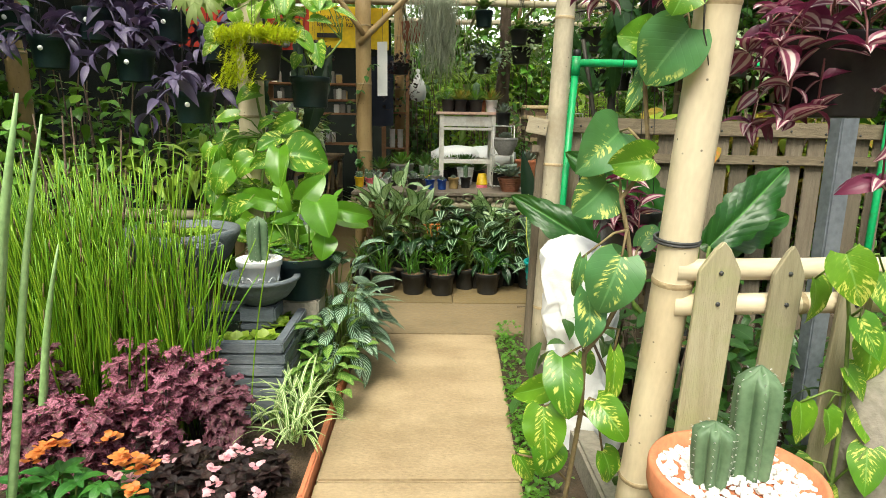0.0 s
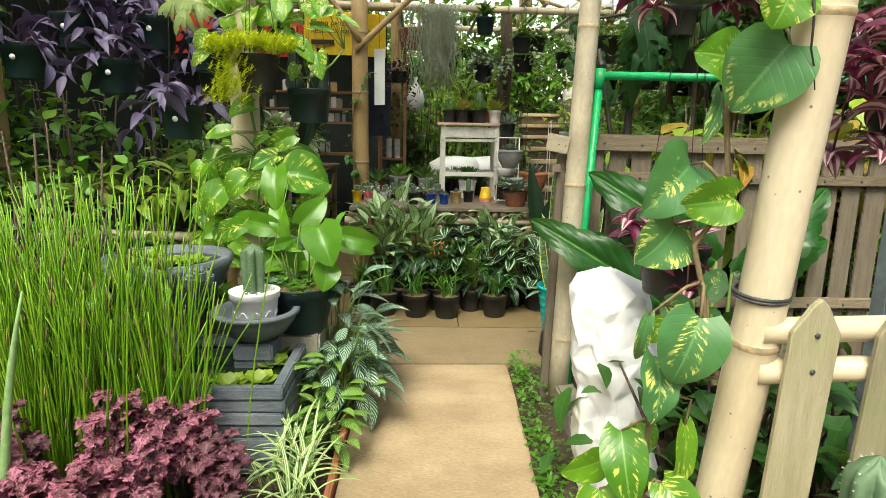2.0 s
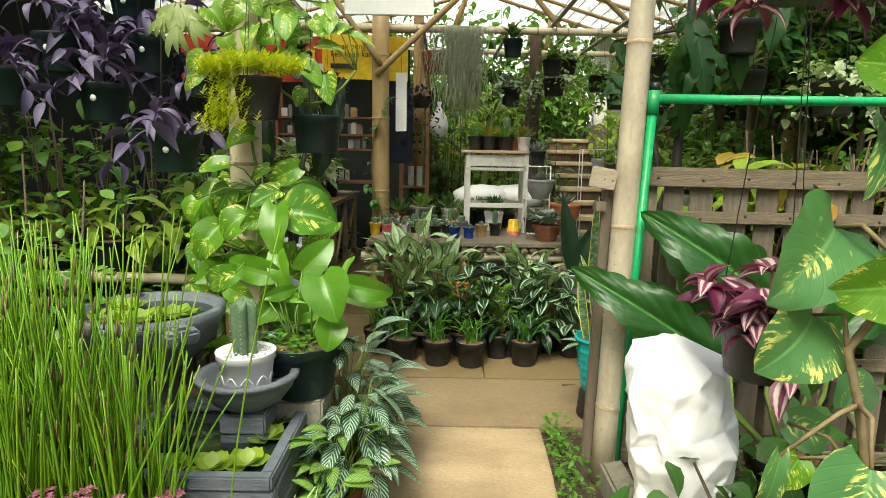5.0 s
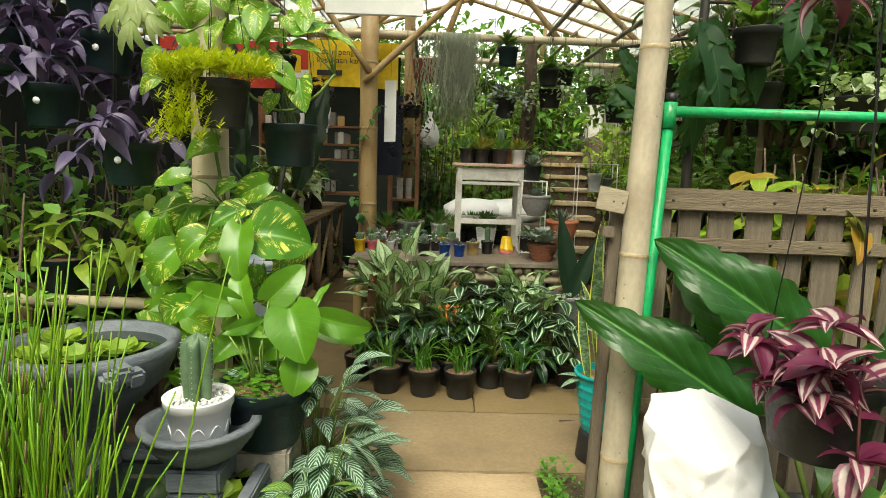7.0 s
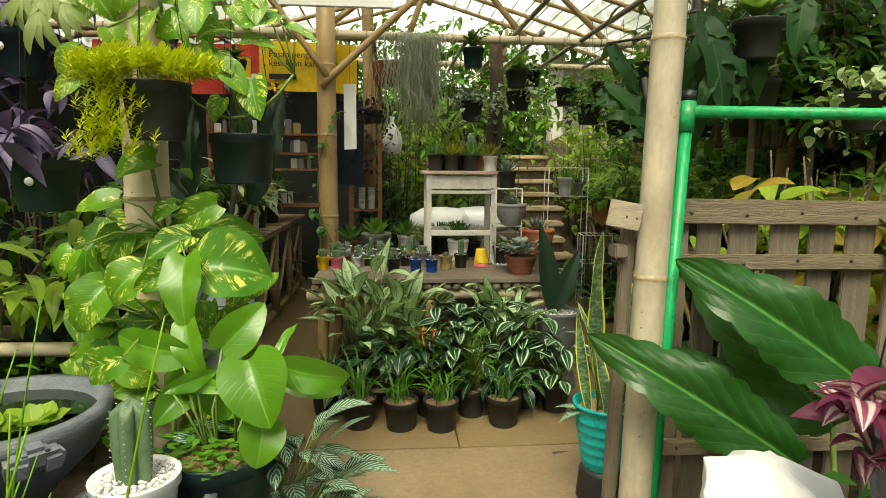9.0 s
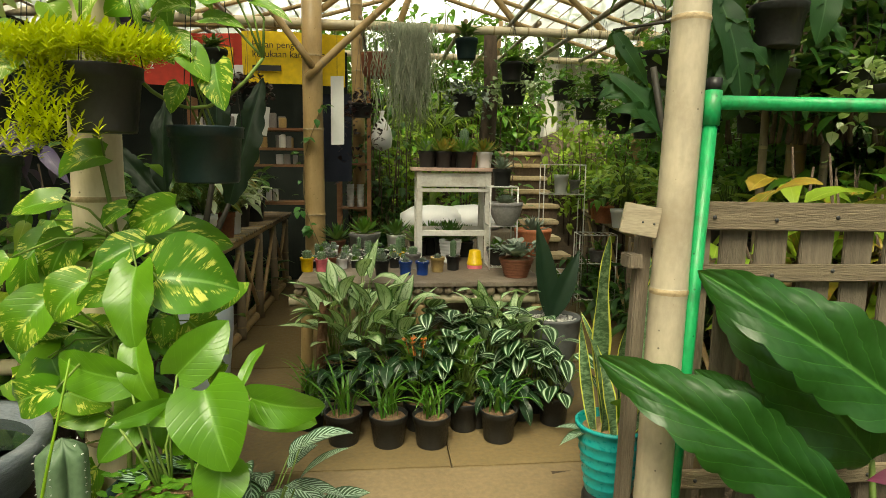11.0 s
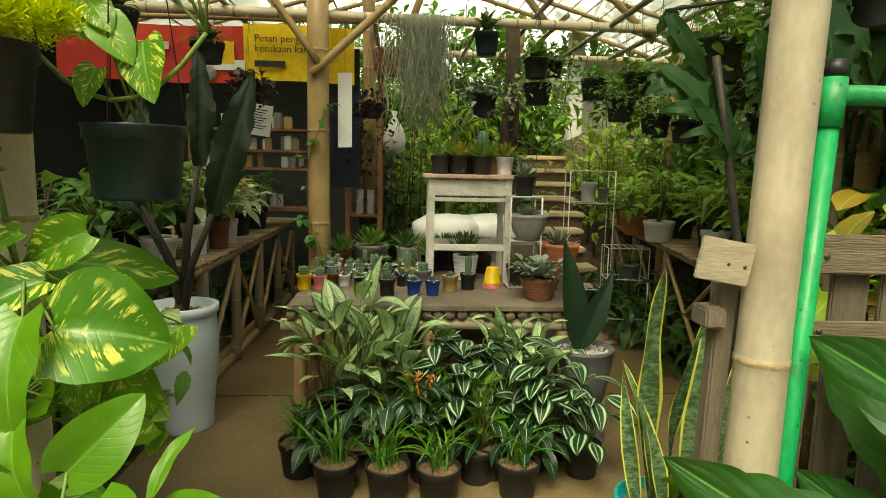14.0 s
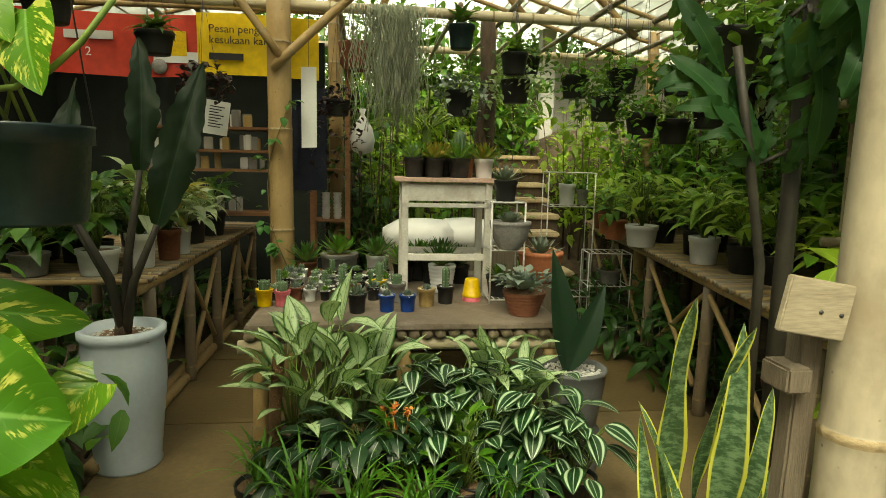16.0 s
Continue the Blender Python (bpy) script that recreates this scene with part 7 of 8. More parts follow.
big_pot = thing("tall_grey_pot", "tall blue-grey glazed pot with a dark-stemmed alocasia", "potted plant", (-1.335, 5.32, 0))
pot(big_pot, 0.192, 0.685, BLUEGREY_POT, 0.80, style="urn", n=48)
pebbles(big_pot, 0.158, 0.637, 320, 0.011, 21)
RB = [leaf_mesh("leaf", L_RUBBER, 0.62, 0.135, shape="blade", bend=0.3, fold=0.3, wave=0.03, n=40, m=8, quilt=0.018, scallop=0.2)]
for x, y, z, ang, tilt, yaw, s in ((0.32, -0.12, 1.52, 74, 0, 12, 1.25), (-0.12, -0.15, 1.5, 96, 5, -20, 1.0), (0.15, -0.05, 1.7, 85, 5, 35, 1.0), (-0.32, 0.0, 1.35, 130, 20, 0, 0.9)):
    m = facing((x, y, z), ang, 0.62, tilt, yaw, s)
    place("leaf", RB[0], big_pot, m)
    e = m.translation
    stalk("leaf_stalk", [(0.01, 0, 0.63), (e.x * 0.3 + 0.01, e.y * 0.3, 0.63 + (e.z - 0.63) * 0.5), tuple(e)], 0.028, 0.013, STEM_DARK, big_pot)
v, f = tube([(0.0, 0, 0.62), (0.01, 0, 0.74)], [0.04, 0.034], 12)
place("trunk", finish("trunk", v, f, BARK), big_pot)

# bench plants
GEN = [leaf_data(0.15, 0.07, "ovate", 0.6, 0.2, wave=0.01, n=6, m=4), leaf_data(0.18, 0.06, "lance", 0.7, 0.25, wave=0.01, n=6, m=4)]


def bench_plant(x, y, z, r, h, mat, leaf_mat, seed, height=0.35, spread=0.2, count=34, label="green leafy plant in a plain pot on the bench", data=None, name="bench_plant"):
    rr = random.Random(seed)
    ob = thing(name, label, "potted plant", (x, y, z))
    pot(ob, r, h, mat, 0.8, n=20)
    lb, sb = Bunch(), Bunch()
    for i in range(count):
        f = rr.uniform(0.25, 1)
        az = i * 137.5
        d = spread * rr.uniform(0.15, 1) * (1.15 - 0.5 * f)
        p = Vector((-d * math.sin(radians(az)), d * math.cos(radians(az)), h * 0.9 + height * f))
        (sb.tube([(0, 0, h * 0.85), (p.x * 0.5, p.y * 0.5, h * 0.9 + height * f * 0.7), p], 0.003, 4))
        lb.leaf((data or GEN)[i % 2], turn(p, az + rr.uniform(-30, 30), rr.uniform(-25, 45), rr.uniform(-20, 20), rr.uniform(0.7, 1.15)))
    lb.make("foliage", leaf_mat, ob)
    sb.make("stem_growth", STEM, ob)
    return ob


rr = random.Random(500)
names = {id(WHITE_POT): "white", id(BLACK_POT): "black", id(TERRA): "terracotta", id(GREY_POT): "grey", id(TERRA_DARK): "brown"}
leafs = {id(L_MID): "green", id(L_DARK): "dark green", id(L_LIME): "lime green", id(L_WHITE_LEAF): "white-leaved", id(L_CROTON): "rust and yellow", id(L_AGLA): "silver-leaved", id(L_ZEBRA): "striped", id(L_DUMB): "cream-splashed lime"}
rows = [(-1.48, 6.0, WHITE_POT, L_WHITE_LEAF, 0.085, 0.2), (-1.42, 6.3, TERRA_DARK, L_CROTON, 0.075, 0.19), (-1.42, 6.55, WHITE_POT, L_WHITE_LEAF, 0.065, 0.18), (-1.62, 5.78, WHITE_POT, L_DARK, 0.11, 0.14), (-1.95, 5.75, GREY_POT, L_DARK, 0.1, 0.12), (-1.5, 7.1, BLACK_POT, L_WHITE_LEAF, 0.1, 0.2), (-1.48, 7.6, BLACK_POT, L_DARK, 0.11, 0.2), (-1.9, 6.2, BLACK_POT, L_DARK, 0.11, 0.2), (-1.85, 6.9, BLACK_POT, L_MID, 0.1, 0.2), (-2.1, 5.9, BLACK_POT, L_MID, 0.1, 0.2), (-1.75, 6.05, BLACK_POT, L_DARK, 0.1, 0.15), (-2.15, 6.3, BLACK_POT, L_MID, 0.1, 0.15),
        (1.98, 6.95, WHITE_POT, L_DARK, 0.13, 0.17), (2.02, 6.1, WHITE_POT, L_AGLA, 0.1, 0.18), (2.08, 5.75, BLACK_POT, L_LIME, 0.1, 0.17), (2.05, 5.4, BLACK_POT, L_AGLA, 0.1, 0.16), (2.2, 6.5, BLACK_POT, L_LIME, 0.11, 0.18), (2.35, 5.95, BLACK_POT, L_LIME, 0.11, 0.18), (1.95, 7.4, TERRA, L_MID, 0.1, 0.17), (2.05, 7.8, TERRA, L_DARK, 0.1, 0.18), (2.3, 7.2, BLACK_POT, L_MID, 0.1, 0.18), (2.45, 6.7, BLACK_POT, L_MID, 0.11, 0.18), (2.4, 5.4, BLACK_POT, L_MID, 0.11, 0.18), (2.2, 5.0, BLACK_POT, L_AGLA, 0.11, 0.18), (2.6, 6.2, BLACK_POT, L_LIME, 0.11, 0.18), (2.2, 8.3, TERRA_DARK, L_DARK, 0.11, 0.18), (1.9, 4.75, BLACK_POT, L_DARK, 0.1, 0.16), (2.55, 4.8, BLACK_POT, L_LIME, 0.11, 0.18)]
for i, (x, y, pm, lm, r, h) in enumerate(rows):
    lm = {id(L_AGLA): L_DUMB, id(L_DARK): L_LIME}.get(id(lm), lm) if x > 0 else lm
    bench_plant(x, y, 0.853 if x < 0 else 0.863, r, h, pm, lm, 600 + i, rr.uniform(0.2, 0.45), rr.uniform(0.16, 0.26), rr.randrange(36, 56), f"{leafs[id(lm)]} leafy plant in a {names[id(pm)]} pot on a bench")

# ---- shop corner: banner, shelves, cloths ----
banner = thing("banner", "red and yellow vinyl advertising banner on a bamboo rail", "banner", (0, 7.28, 0))
def cloth(x0, x1, z0, z1, material, name, parent, y=0.0, sag=0.012, n=24, thick=0.003):
    verts, faces = [], []
    for s in (0, 1):
        for j in range(9):
            for i in range(n + 1):
                x, z = x0 + (x1 - x0) * i / n, z0 + (z1 - z0) * j / 8
                verts.append((x, y + s * thick + sag * math.sin(x * 9 + z * 3) * (1 - j / 8), z + 0.01 * math.sin(x * 4)))
    w, o = n + 1, (n + 1) * 9
    for j in range(8):
        for i in range(n):
            a = j * w + i
            faces.append((a, a + 1, a + w + 1, a + w))
            faces.append((o + a, o + a + w, o + a + w + 1, o + a + 1))
    return place(name, finish(name, verts, faces, material), parent)
cloth(-2.95, -1.47, 2.09, 2.54, BANNER_R, "red_half", banner)
cloth(-1.47, -0.57, 2.11, 2.56, BANNER_Y, "yellow_half", banner)


def words(text, size, at, material, parent, name="lettering"):
    cu = bpy.data.curves.new(name, "FONT")
    cu.body, cu.size, cu.extrude = text, size, 0.0008
    ob = new("tmp", cu)
    me = bpy.data.meshes.new_from_object(ob.evaluated_get(bpy.context.evaluated_depsgraph_get()))
    bpy.data.objects.remove(ob)
    me.materials.clear()
    me.materials.append(material)
    t = place(name, me, parent, pose(*at, 90, 0, 0))
    return t


words("Pesan pengiriman", 0.082, (-1.38, -0.02, 2.425), INK, banner)
words("kesukaan kamu di a", 0.082, (-1.38, -0.02, 2.345), INK, banner)
words("2", 0.09, (-2.26, -0.02, 2.22), PAPER, banner)
part("logo_bar", slab((-1.38, -0.022, 2.225), (-1.13, -0.018, 2.275), 0.0), INK, banner, "dark logo bar")
part("headline_bar", slab((-2.4, -0.022, 2.34), (-2.06, -0.018, 2.40), 0.0), PAPER, banner, "white headline bar")
for cx, cz, r, m in ((-1.74, 2.16, 0.055, GREY_POT), (-1.50, 2.16, 0.05, GREY_POT)):
    v, f = lathe([(r, 0), (r, 0.004), (0.0005, 0.0045)], 24)
    place("wheel_shape", finish("wheel_shape", v, f[:-1], m), banner, pose(cx, -0.018, cz, 90, 0, 0))
part("scooter_shape", slab((-1.78, -0.022, 2.19), (-1.46, -0.018, 2.27), 0.0, m=pose(0, 0, 0)), PAPER, banner, "pale scooter shape")
part("rider_shape", slab((-1.66, -0.0235, 2.24), (-1.54, -0.0195, 2.42), 0.0), YELLOW_POT, banner, "yellow rider shape")
bamboo("banner_rail", (-3.1, 7.31, 2.60), (-0.5, 7.31, 2.62), 0.026, 0.024, BAMBOO_OLD, None, "bamboo rail behind the banner", "rail", seed=44)

shelf = thing("wall_shelf", "red-brown wooden shelf with paper packets", "shelf", (-1.35, 7.95, 0))
for z in (1.40, 1.565, 1.76):
    part("shelf_board", slab((-0.75, -0.12, z - 0.025), (0.36, 0.12, z), 0.003), BROWN_WOOD, shelf)
for x in (-0.78, 0.36):
    part("side_panel", slab((x, -0.13, 0), (x + 0.03, 0.13, 2.05), 0.003), BROWN_WOOD, shelf)
part("counter_board", slab((-0.75, -0.2, 1.0), (0.36, 0.12, 1.03), 0.003), BROWN_WOOD, shelf)
rr = random.Random(90)
for i in range(46):
    z = (1.40, 1.565, 1.76, 1.03)[i % 4]
    x = -2.05 + rr.uniform(0, 1.0)
    h, w = rr.uniform(0.09, 0.15), rr.uniform(0.04, 0.09)
    p = thing("packet", "small paper or plastic packet on the shelf", "packet", (x, 7.9 + rr.uniform(-0.04, 0.04), z), group="packets on the shelf", rz=rr.uniform(-15, 15))
    part("wrapper", slab((-w / 2, -0.02, 0), (w / 2, 0.02, h), 0.006), rr.choice((PAPER, WHITE_POT, PAPER, GREY_POT, TAN_POT)), p)
note = thing("paper_notice", "white printed notice hung at an angle before the shelves", "notice", (-1.36, 7.35, 1.80), rz=5)
part("sheet", slab((-0.09, 0, -0.13), (0.09, 0.003, 0.13), 0.0, m=pose(0, 0, 0, 0, 8, 0)), PAPER, note)
for k in range(8):
    part("text_line", slab((-0.06, -0.002, 0.08 - 0.022 * k), (0.05 - 0.02 * (k % 3), -0.0005, 0.088 - 0.022 * k), 0.0, m=pose(0, 0, 0, 0, 8, 0)), INK, note)
wire("hang_string", [(0, 0, 0.13), (0.0, -0.02, 0.42)], 0.0015, DARK_WIRE, note)

rack2 = thing("rear_shelf", "narrow red-brown wooden shelf rack with stacked cups", "shelf", (-0.52, 7.85, 0))
for x in (-0.17, 0.13):
    for y in (-0.1, 0.1):
        part("post", slab((x, y - 0.02, 0), (x + 0.04, y + 0.02, 2.35), 0.003), BROWN_WOOD, rack2)
for z in (0.5, 0.98, 1.42, 1.9):
    part("shelf_board", slab((-0.16, -0.13, z - 0.02), (0.16, 0.13, z), 0.003), BROWN_WOOD, rack2)
for k, x in enumerate((-0.56, -0.46)):
    p = thing("cup_stack", "stack of white plastic cups", "cups", (x, 7.82, 0.98))
    for q in range(7):
        v, f = lathe([(0.03, 0), (0.038, 0.03), (0.042, 0.032), (0.0005, 0.032)], 16)
        place("cup", finish("cup", v, f[:-1], WHITE_POT), p, pose(0, 0, 0.033 * q))
jk = thing("dark_jacket", "dark navy jacket hung behind the house post", "jacket", (-0.62, 7.36, 0))
cloth(-0.16, 0.10, 1.25, 2.05, CLOTH_DARK, "jacket_body", jk, 0.0, 0.05, 16, 0.05)
cloth(-0.2, -0.12, 1.4, 1.98, CLOTH_DARK, "sleeve", jk, -0.02, 0.03, 8, 0.05)
wire("hanger_hook", [(-0.03, 0.02, 2.04), (-0.03, -0.03, 2.60)], 0.003, DARK_WIRE, jk)
tw = thing("white_towel", "long white towel hanging from the brace", "towel", (-0.62, 7.0, 0))
cloth(-0.055, 0.055, 1.58, 2.16, PAPER, "towel_cloth", tw, 0.0, 0.012, 10, 0.006)
wire("towel_string", [(0, 0.003, 2.15), (0, 0.05, 2.58)], 0.002, DARK_WIRE, tw)
bags = thing("plastic_bag", "clear-white knotted plastic bag hanging on the post", "bag", (-0.24, 7.78, 1.55))
v, f = lathe([(0.02, 0), (0.09, 0.03), (0.11, 0.12), (0.09, 0.22), (0.04, 0.30), (0.015, 0.34), (0.03, 0.39), (0.0005, 0.39)], 24, 0.03, 4)
place("bag", finish("bag", v, f[:-1], SACK), bags)
wire("bag_string", [(0, 0, 0.385), (-0.18, 0.0, 1.105)], 0.003, DARK_WIRE, bags)
basket = thing("hanging_basket", "dark round basket hung high on the rear post", "basket", (-0.28, 7.7, 2.25))
v, f = lathe([(0.12, 0), (0.15, 0.05), (0.16, 0.2), (0.17, 0.22), (0.15, 0.22), (0.14, 0.06), (0.0005, 0.05)], 28)
place("basket", finish("basket", v, f[:-1], TERRA_DARK), basket)
wsk = thing("white_sacks", "white woven sacks lying behind the table", "sacks", (0.44, 7.3, 0.06))
for k, (x, y) in enumerate(((-0.2, 0.0), (0.2, 0.1))):
    v, f = lathe([(0.25, 0.75), (0.3, 0.8), (0.3, 0.9), (0.2, 0.96), (0.0005, 0.98)], 40, 0.07, k)
    place("sack", finish("sack", v, f[:-1], SACK), wsk, pose(x, y, 0))
part("wooden_box", slab((-0.55, -0.3, -0.06), (0.55, 0.4, 0.75), 0.01), PALLET, wsk, "wooden box under the sacks")

# ---- hanging moss and hanging pots ----
moss = thing("spanish_moss", "long grey-green curtain of hanging Spanish moss", "spanish moss", (-0.02, 6.95, 0))
wire("hook", [(0, 0.1, 2.62), (0, 0.0, 2.56)], 0.006, DARK_WIRE, moss)
b = Bunch()
rr = random.Random(14)
for i in range(420):
    x, y = rr.gauss(0, 0.11), rr.gauss(0, 0.05)
    z, L = 2.60, rr.uniform(0.35, 0.9)
    pts = [(x + 0.02 * math.sin(j * 1.9 + i), y + 0.02 * math.cos(j * 2.3 + i), z - L * j / 7) for j in range(8)]
    b.tube(pts, 0.0028, 3)
b.make("moss_curtain", L_MOSS, moss)["kind"] = "stuff"

FERN = leaf_data(0.16, 0.035, "lobed", 0.9, 0.2, n=10, m=2)
SMALLOV = leaf_data(0.045, 0.032, "ovate", 0.5, 0.2, n=4, m=2)


def foliage_pot(at, r, h, mat, leaf_mat, seed, kind="trail", top=2.62, label="black hanging pot with trailing green leaves", drop=0.15):
    rr = random.Random(seed)
    ob = hanging_pot("hanging_plant", label, at, r, h, mat, top)
    b = Bunch()
    if kind == "fern":
        for i in range(60):
            b.leaf(FERN, turn((0.02 * math.cos(i), 0.02 * math.sin(i), h), i * 137.5, rr.uniform(5, 80), 0, rr.uniform(0.8, 1.3)))
    elif kind == "upright":
        for i in range(26):
            b.leaf(GEN[1], turn((0, 0, h), i * 137.5, rr.uniform(30, 85), 0, rr.uniform(0.7, 1.2)))
    else:
        for i in range(170):
            a, d = rr.uniform(0, 6.28), r * 2.1 * math.sqrt(rr.random())
            z = h + 0.12 * rr.random() - max(0, d - r) * rr.uniform(0.2, 2.2) * drop / 0.15
            b.leaf(SMALLOV, turn((d * math.cos(a), d * math.sin(a), z), rr.uniform(0, 360), rr.uniform(-50, 40), rr.uniform(-30, 30), rr.uniform(0.8, 1.5)))
    b.make("foliage", leaf_mat, ob)["kind"] = "stuff"
    return ob


foliage_pot((0.49, 6.95, 2.49), 0.10, 0.17, TEAL_BLACK_POT, L_DARK, 1, "upright", label="dark hanging pot with an arching plant")
foliage_pot((0.49, 7.0, 2.03), 0.105, 0.19, BLACK_POT, L_SUCC, 2, "trail", label="black hanging pot with pale variegated leaves")
foliage_pot((0.92, 7.0, 2.12), 0.115, 0.17, BLACK_POT, L_WHITE_LEAF, 3, "trail", label="black hanging pot with cream leaves")
foliage_pot((0.86, 6.8, 2.28), 0.10, 0.15, BLACK_POT, L_MID, 4, "fern", label="hanging pot with a full feathery green fern")
foliage_pot((1.15, 7.6, 2.4), 0.12, 0.17, BLACK_POT, L_DARK, 5, "trail")
foliage_pot((-1.55, 6.6, 2.28), 0.12, 0.14, BLACK_POT, L_DARK, 6, "fern", label="dark hanging pot with a drooping fern under the banner rail")
foliage_pot((-1.9, 6.0, 2.35), 0.13, 0.16, BLACK_POT, L_DARK, 7, "fern", label="dark hanging pot with a drooping fern under the banner rail")
foliage_pot((-1.35, 7.02, 2.05), 0.09, 0.13, BLACK_POT, L_BEGONIA, 8, "trail", label="hanging pot with dark purple leaves")
foliage_pot((-0.42, 7.2, 1.95), 0.10, 0.12, BLACK_POT, L_BEGONIA, 9, "trail", label="hanging pot with trailing blackish leaves", drop=0.5)
k = 20
for x, y, z in ((1.40, 6.4, 1.95), (1.62, 6.3, 1.84), (1.80, 6.2, 1.80), (1.55, 6.5, 2.15), (1.86, 6.3, 2.12), (1.98, 6.1, 1.9), (2.22, 6.0, 1.84), (1.32, 6.8, 2.14), (2.1, 6.6, 2.2), (2.45, 5.8, 1.95), (1.75, 5.4, 2.0), (2.05, 5.2, 1.8), (2.4, 5.1, 2.1), (1.55, 4.9, 2.1), (1.5, 4.2, 1.85), (1.95, 4.3, 1.9), (2.6, 6.6, 2.1), (1.3, 3.9, 2.05), (1.75, 3.8, 1.75), (1.05, 4.4, 1.95)):
    k += 1
    foliage_pot((x, y, z), 0.105, 0.16, BLACK_POT, (L_MID, L_DARK, L_MID, L_WHITE_LEAF)[k % 4], k, ("trail", "trail", "upright")[k % 3], drop=0.2)
for x in (1.5, 2.0, 2.4):
    bamboo("hanging_rail", (x, 3.7, 2.6), (x, 8.5, 2.6), 0.025, 0.022, BAMBOO_GREY, None, "bamboo rail carrying the hanging pots", "rail", seed=int(x * 10))

for px, py, pr, seed, h in ((-0.825, 6.98, 0.10, 16, 1.9), (-0.48, 8.1, 0.08, 17, 1.7)):
    pc = thing("post_climber", "thin climbing vine with small dark leaves on a bamboo post", "vine", (px, py, 0))
    rr = random.Random(seed)
    pts = [(pr * math.cos(-1.6 + 1.1 * math.sin(j * 0.55)), pr * math.sin(-1.6 + 1.1 * math.sin(j * 0.55)), h * j / 13) for j in range(14)]
    stalk("stem", pts, 0.006, 0.003, STEM_BROWN, pc, 6)
    b = Bunch()
    for i in range(34):
        q = pts[rr.randrange(3, 14)]
        b.leaf(SMALLOV, turn((q[0] * rr.uniform(1.0, 1.9), q[1] * rr.uniform(1.0, 1.7), q[2] + rr.uniform(-0.05, 0.05)), rr.uniform(90, 270), rr.uniform(-55, 25), rr.uniform(-30, 30), rr.uniform(1.0, 2.4)))
    b.make("foliage", L_CROSS, pc)["kind"] = "stuff"

trunk = thing("mossy_trunk", "dark mossy tree trunk with small ferns behind the stand", "trunk", (0.78, 7.45, 0))
v, f = tube([(0, 0, 0), (0.03, 0, 0.8), (-0.02, 0, 1.5), (0.02, 0, 2.1), (0.0, 0, 2.64)], [0.09, 0.08, 0.085, 0.07, 0.06], 14)
place("bark", finish("bark", v, f, BARK), trunk)
b = Bunch()
rr = random.Random(15)
for i in range(160):
    a, z = rr.uniform(0, 6.28), rr.uniform(0.9, 2.5)
    b.leaf(SMALLOV, turn((0.09 * math.cos(a), 0.09 * math.sin(a), z), math.degrees(a) - 90, rr.uniform(-40, 40), 0, rr.uniform(0.8, 1.8)))
b.make("epiphytes", L_DARK, trunk)

# ---- monstera-like climbers behind the gate ----
def pinnate(length, breadth, pairs, seed):
    """A deeply cut leaf: a broad middle with uneven wavy finger lobes on both sides."""
    rr = random.Random(seed)
    b = Bunch()
    b.leaf(leaf_data(length, breadth * 0.45, "blade", 0.5, 0.2, wave=0.02, n=16, m=4), turn((0, 0, 0), 0, 0))
    a, y, z = 0.2, 0.0, 0.0
    for i in range(pairs):
        u = (i + 0.6) / pairs
        a -= 0.8 / pairs
        y, z = y + math.cos(a) * length / pairs, z + math.sin(a) * length / pairs
        for s in (-1, 1):
            w = breadth * 0.55 * (0.55 + 0.6 * math.sin(math.pi * u ** 0.8)) * (1 - 0.5 * u ** 4) * rr.uniform(0.6, 1.25)
            b.leaf(leaf_data(w, length / pairs * rr.uniform(0.55, 0.95), "strap", rr.uniform(0.4, 1.3), 0.2, wave=0.09, n=8, m=4, twist=rr.uniform(-0.5, 0.5)), turn((0, y - length / pairs * 0.7, z), -s * (66 - 34 * u + rr.uniform(-14, 14)), rr.uniform(-15, 18), rr.uniform(-25, 25)))
    return finish("leaf", np.concatenate(b.v), b.f, L_CUT, np.concatenate(b.uv))


split = thing("split_leaf_plant", "dark climbing plant with deeply cut fingered leaves on poles", "climbing plant", (1.0, 4.05, 0))
stalk("stem", [(0.05, 0.05, 0), (0.036, 0.05, 1.19), (-0.04, 0.05, 1.566), (-0.10, 0.05, 1.84)], 0.017, 0.014, STEM_DARK, split)
stalk("stem", [(0.13, 0.05, 0), (0.116, 0.05, 1.15), (0.113, 0.05, 1.485), (0.127, 0.05, 1.98), (0.14, 0.05, 2.6)], 0.030, 0.022, STEM_DARK, split)
cut_leaves = [(1.045, 3.9, 2.084, -80, 0.411, 0.285),
        (1.238, 3.95, 2.055, -71, 0.311, 0.291),
        (1.049, 3.9, 1.983, -78, 0.224, 0.259),
        (1.005, 4.1, 1.501, 117, 0.372, 0.296),
        (0.755, 4.2, 2.004, -55, 0.247, 0.141),
        (1.045, 4.0, 1.918, -83, 0.393, 0.234),
        (1.488, 3.9, 2.166, -97, 0.234, 0.256),
        (1.06, 4.1, 1.93, -92, 0.194, 0.199)]
rr = random.Random(46)
for i, (x, y, z, ang, length, breadth) in enumerate(cut_leaves):
    m = facing((x - 1.0, y - 4.05, z), ang, 0.0, rr.uniform(5, 25), rr.uniform(-20, 20))
    place("leaf", pinnate(length * 1.2, breadth, 6, i), split, m)
    stalk("leaf_stalk", [(0.116, 0.05, m.translation.z + 0.05), tuple(m.translation)], 0.008, 0.006, STEM_DARK, split)
stag = thing("staghorn_fern", "pale green staghorn fern hanging on the post", "staghorn fern", (-1.30, 3.38, 1.72))
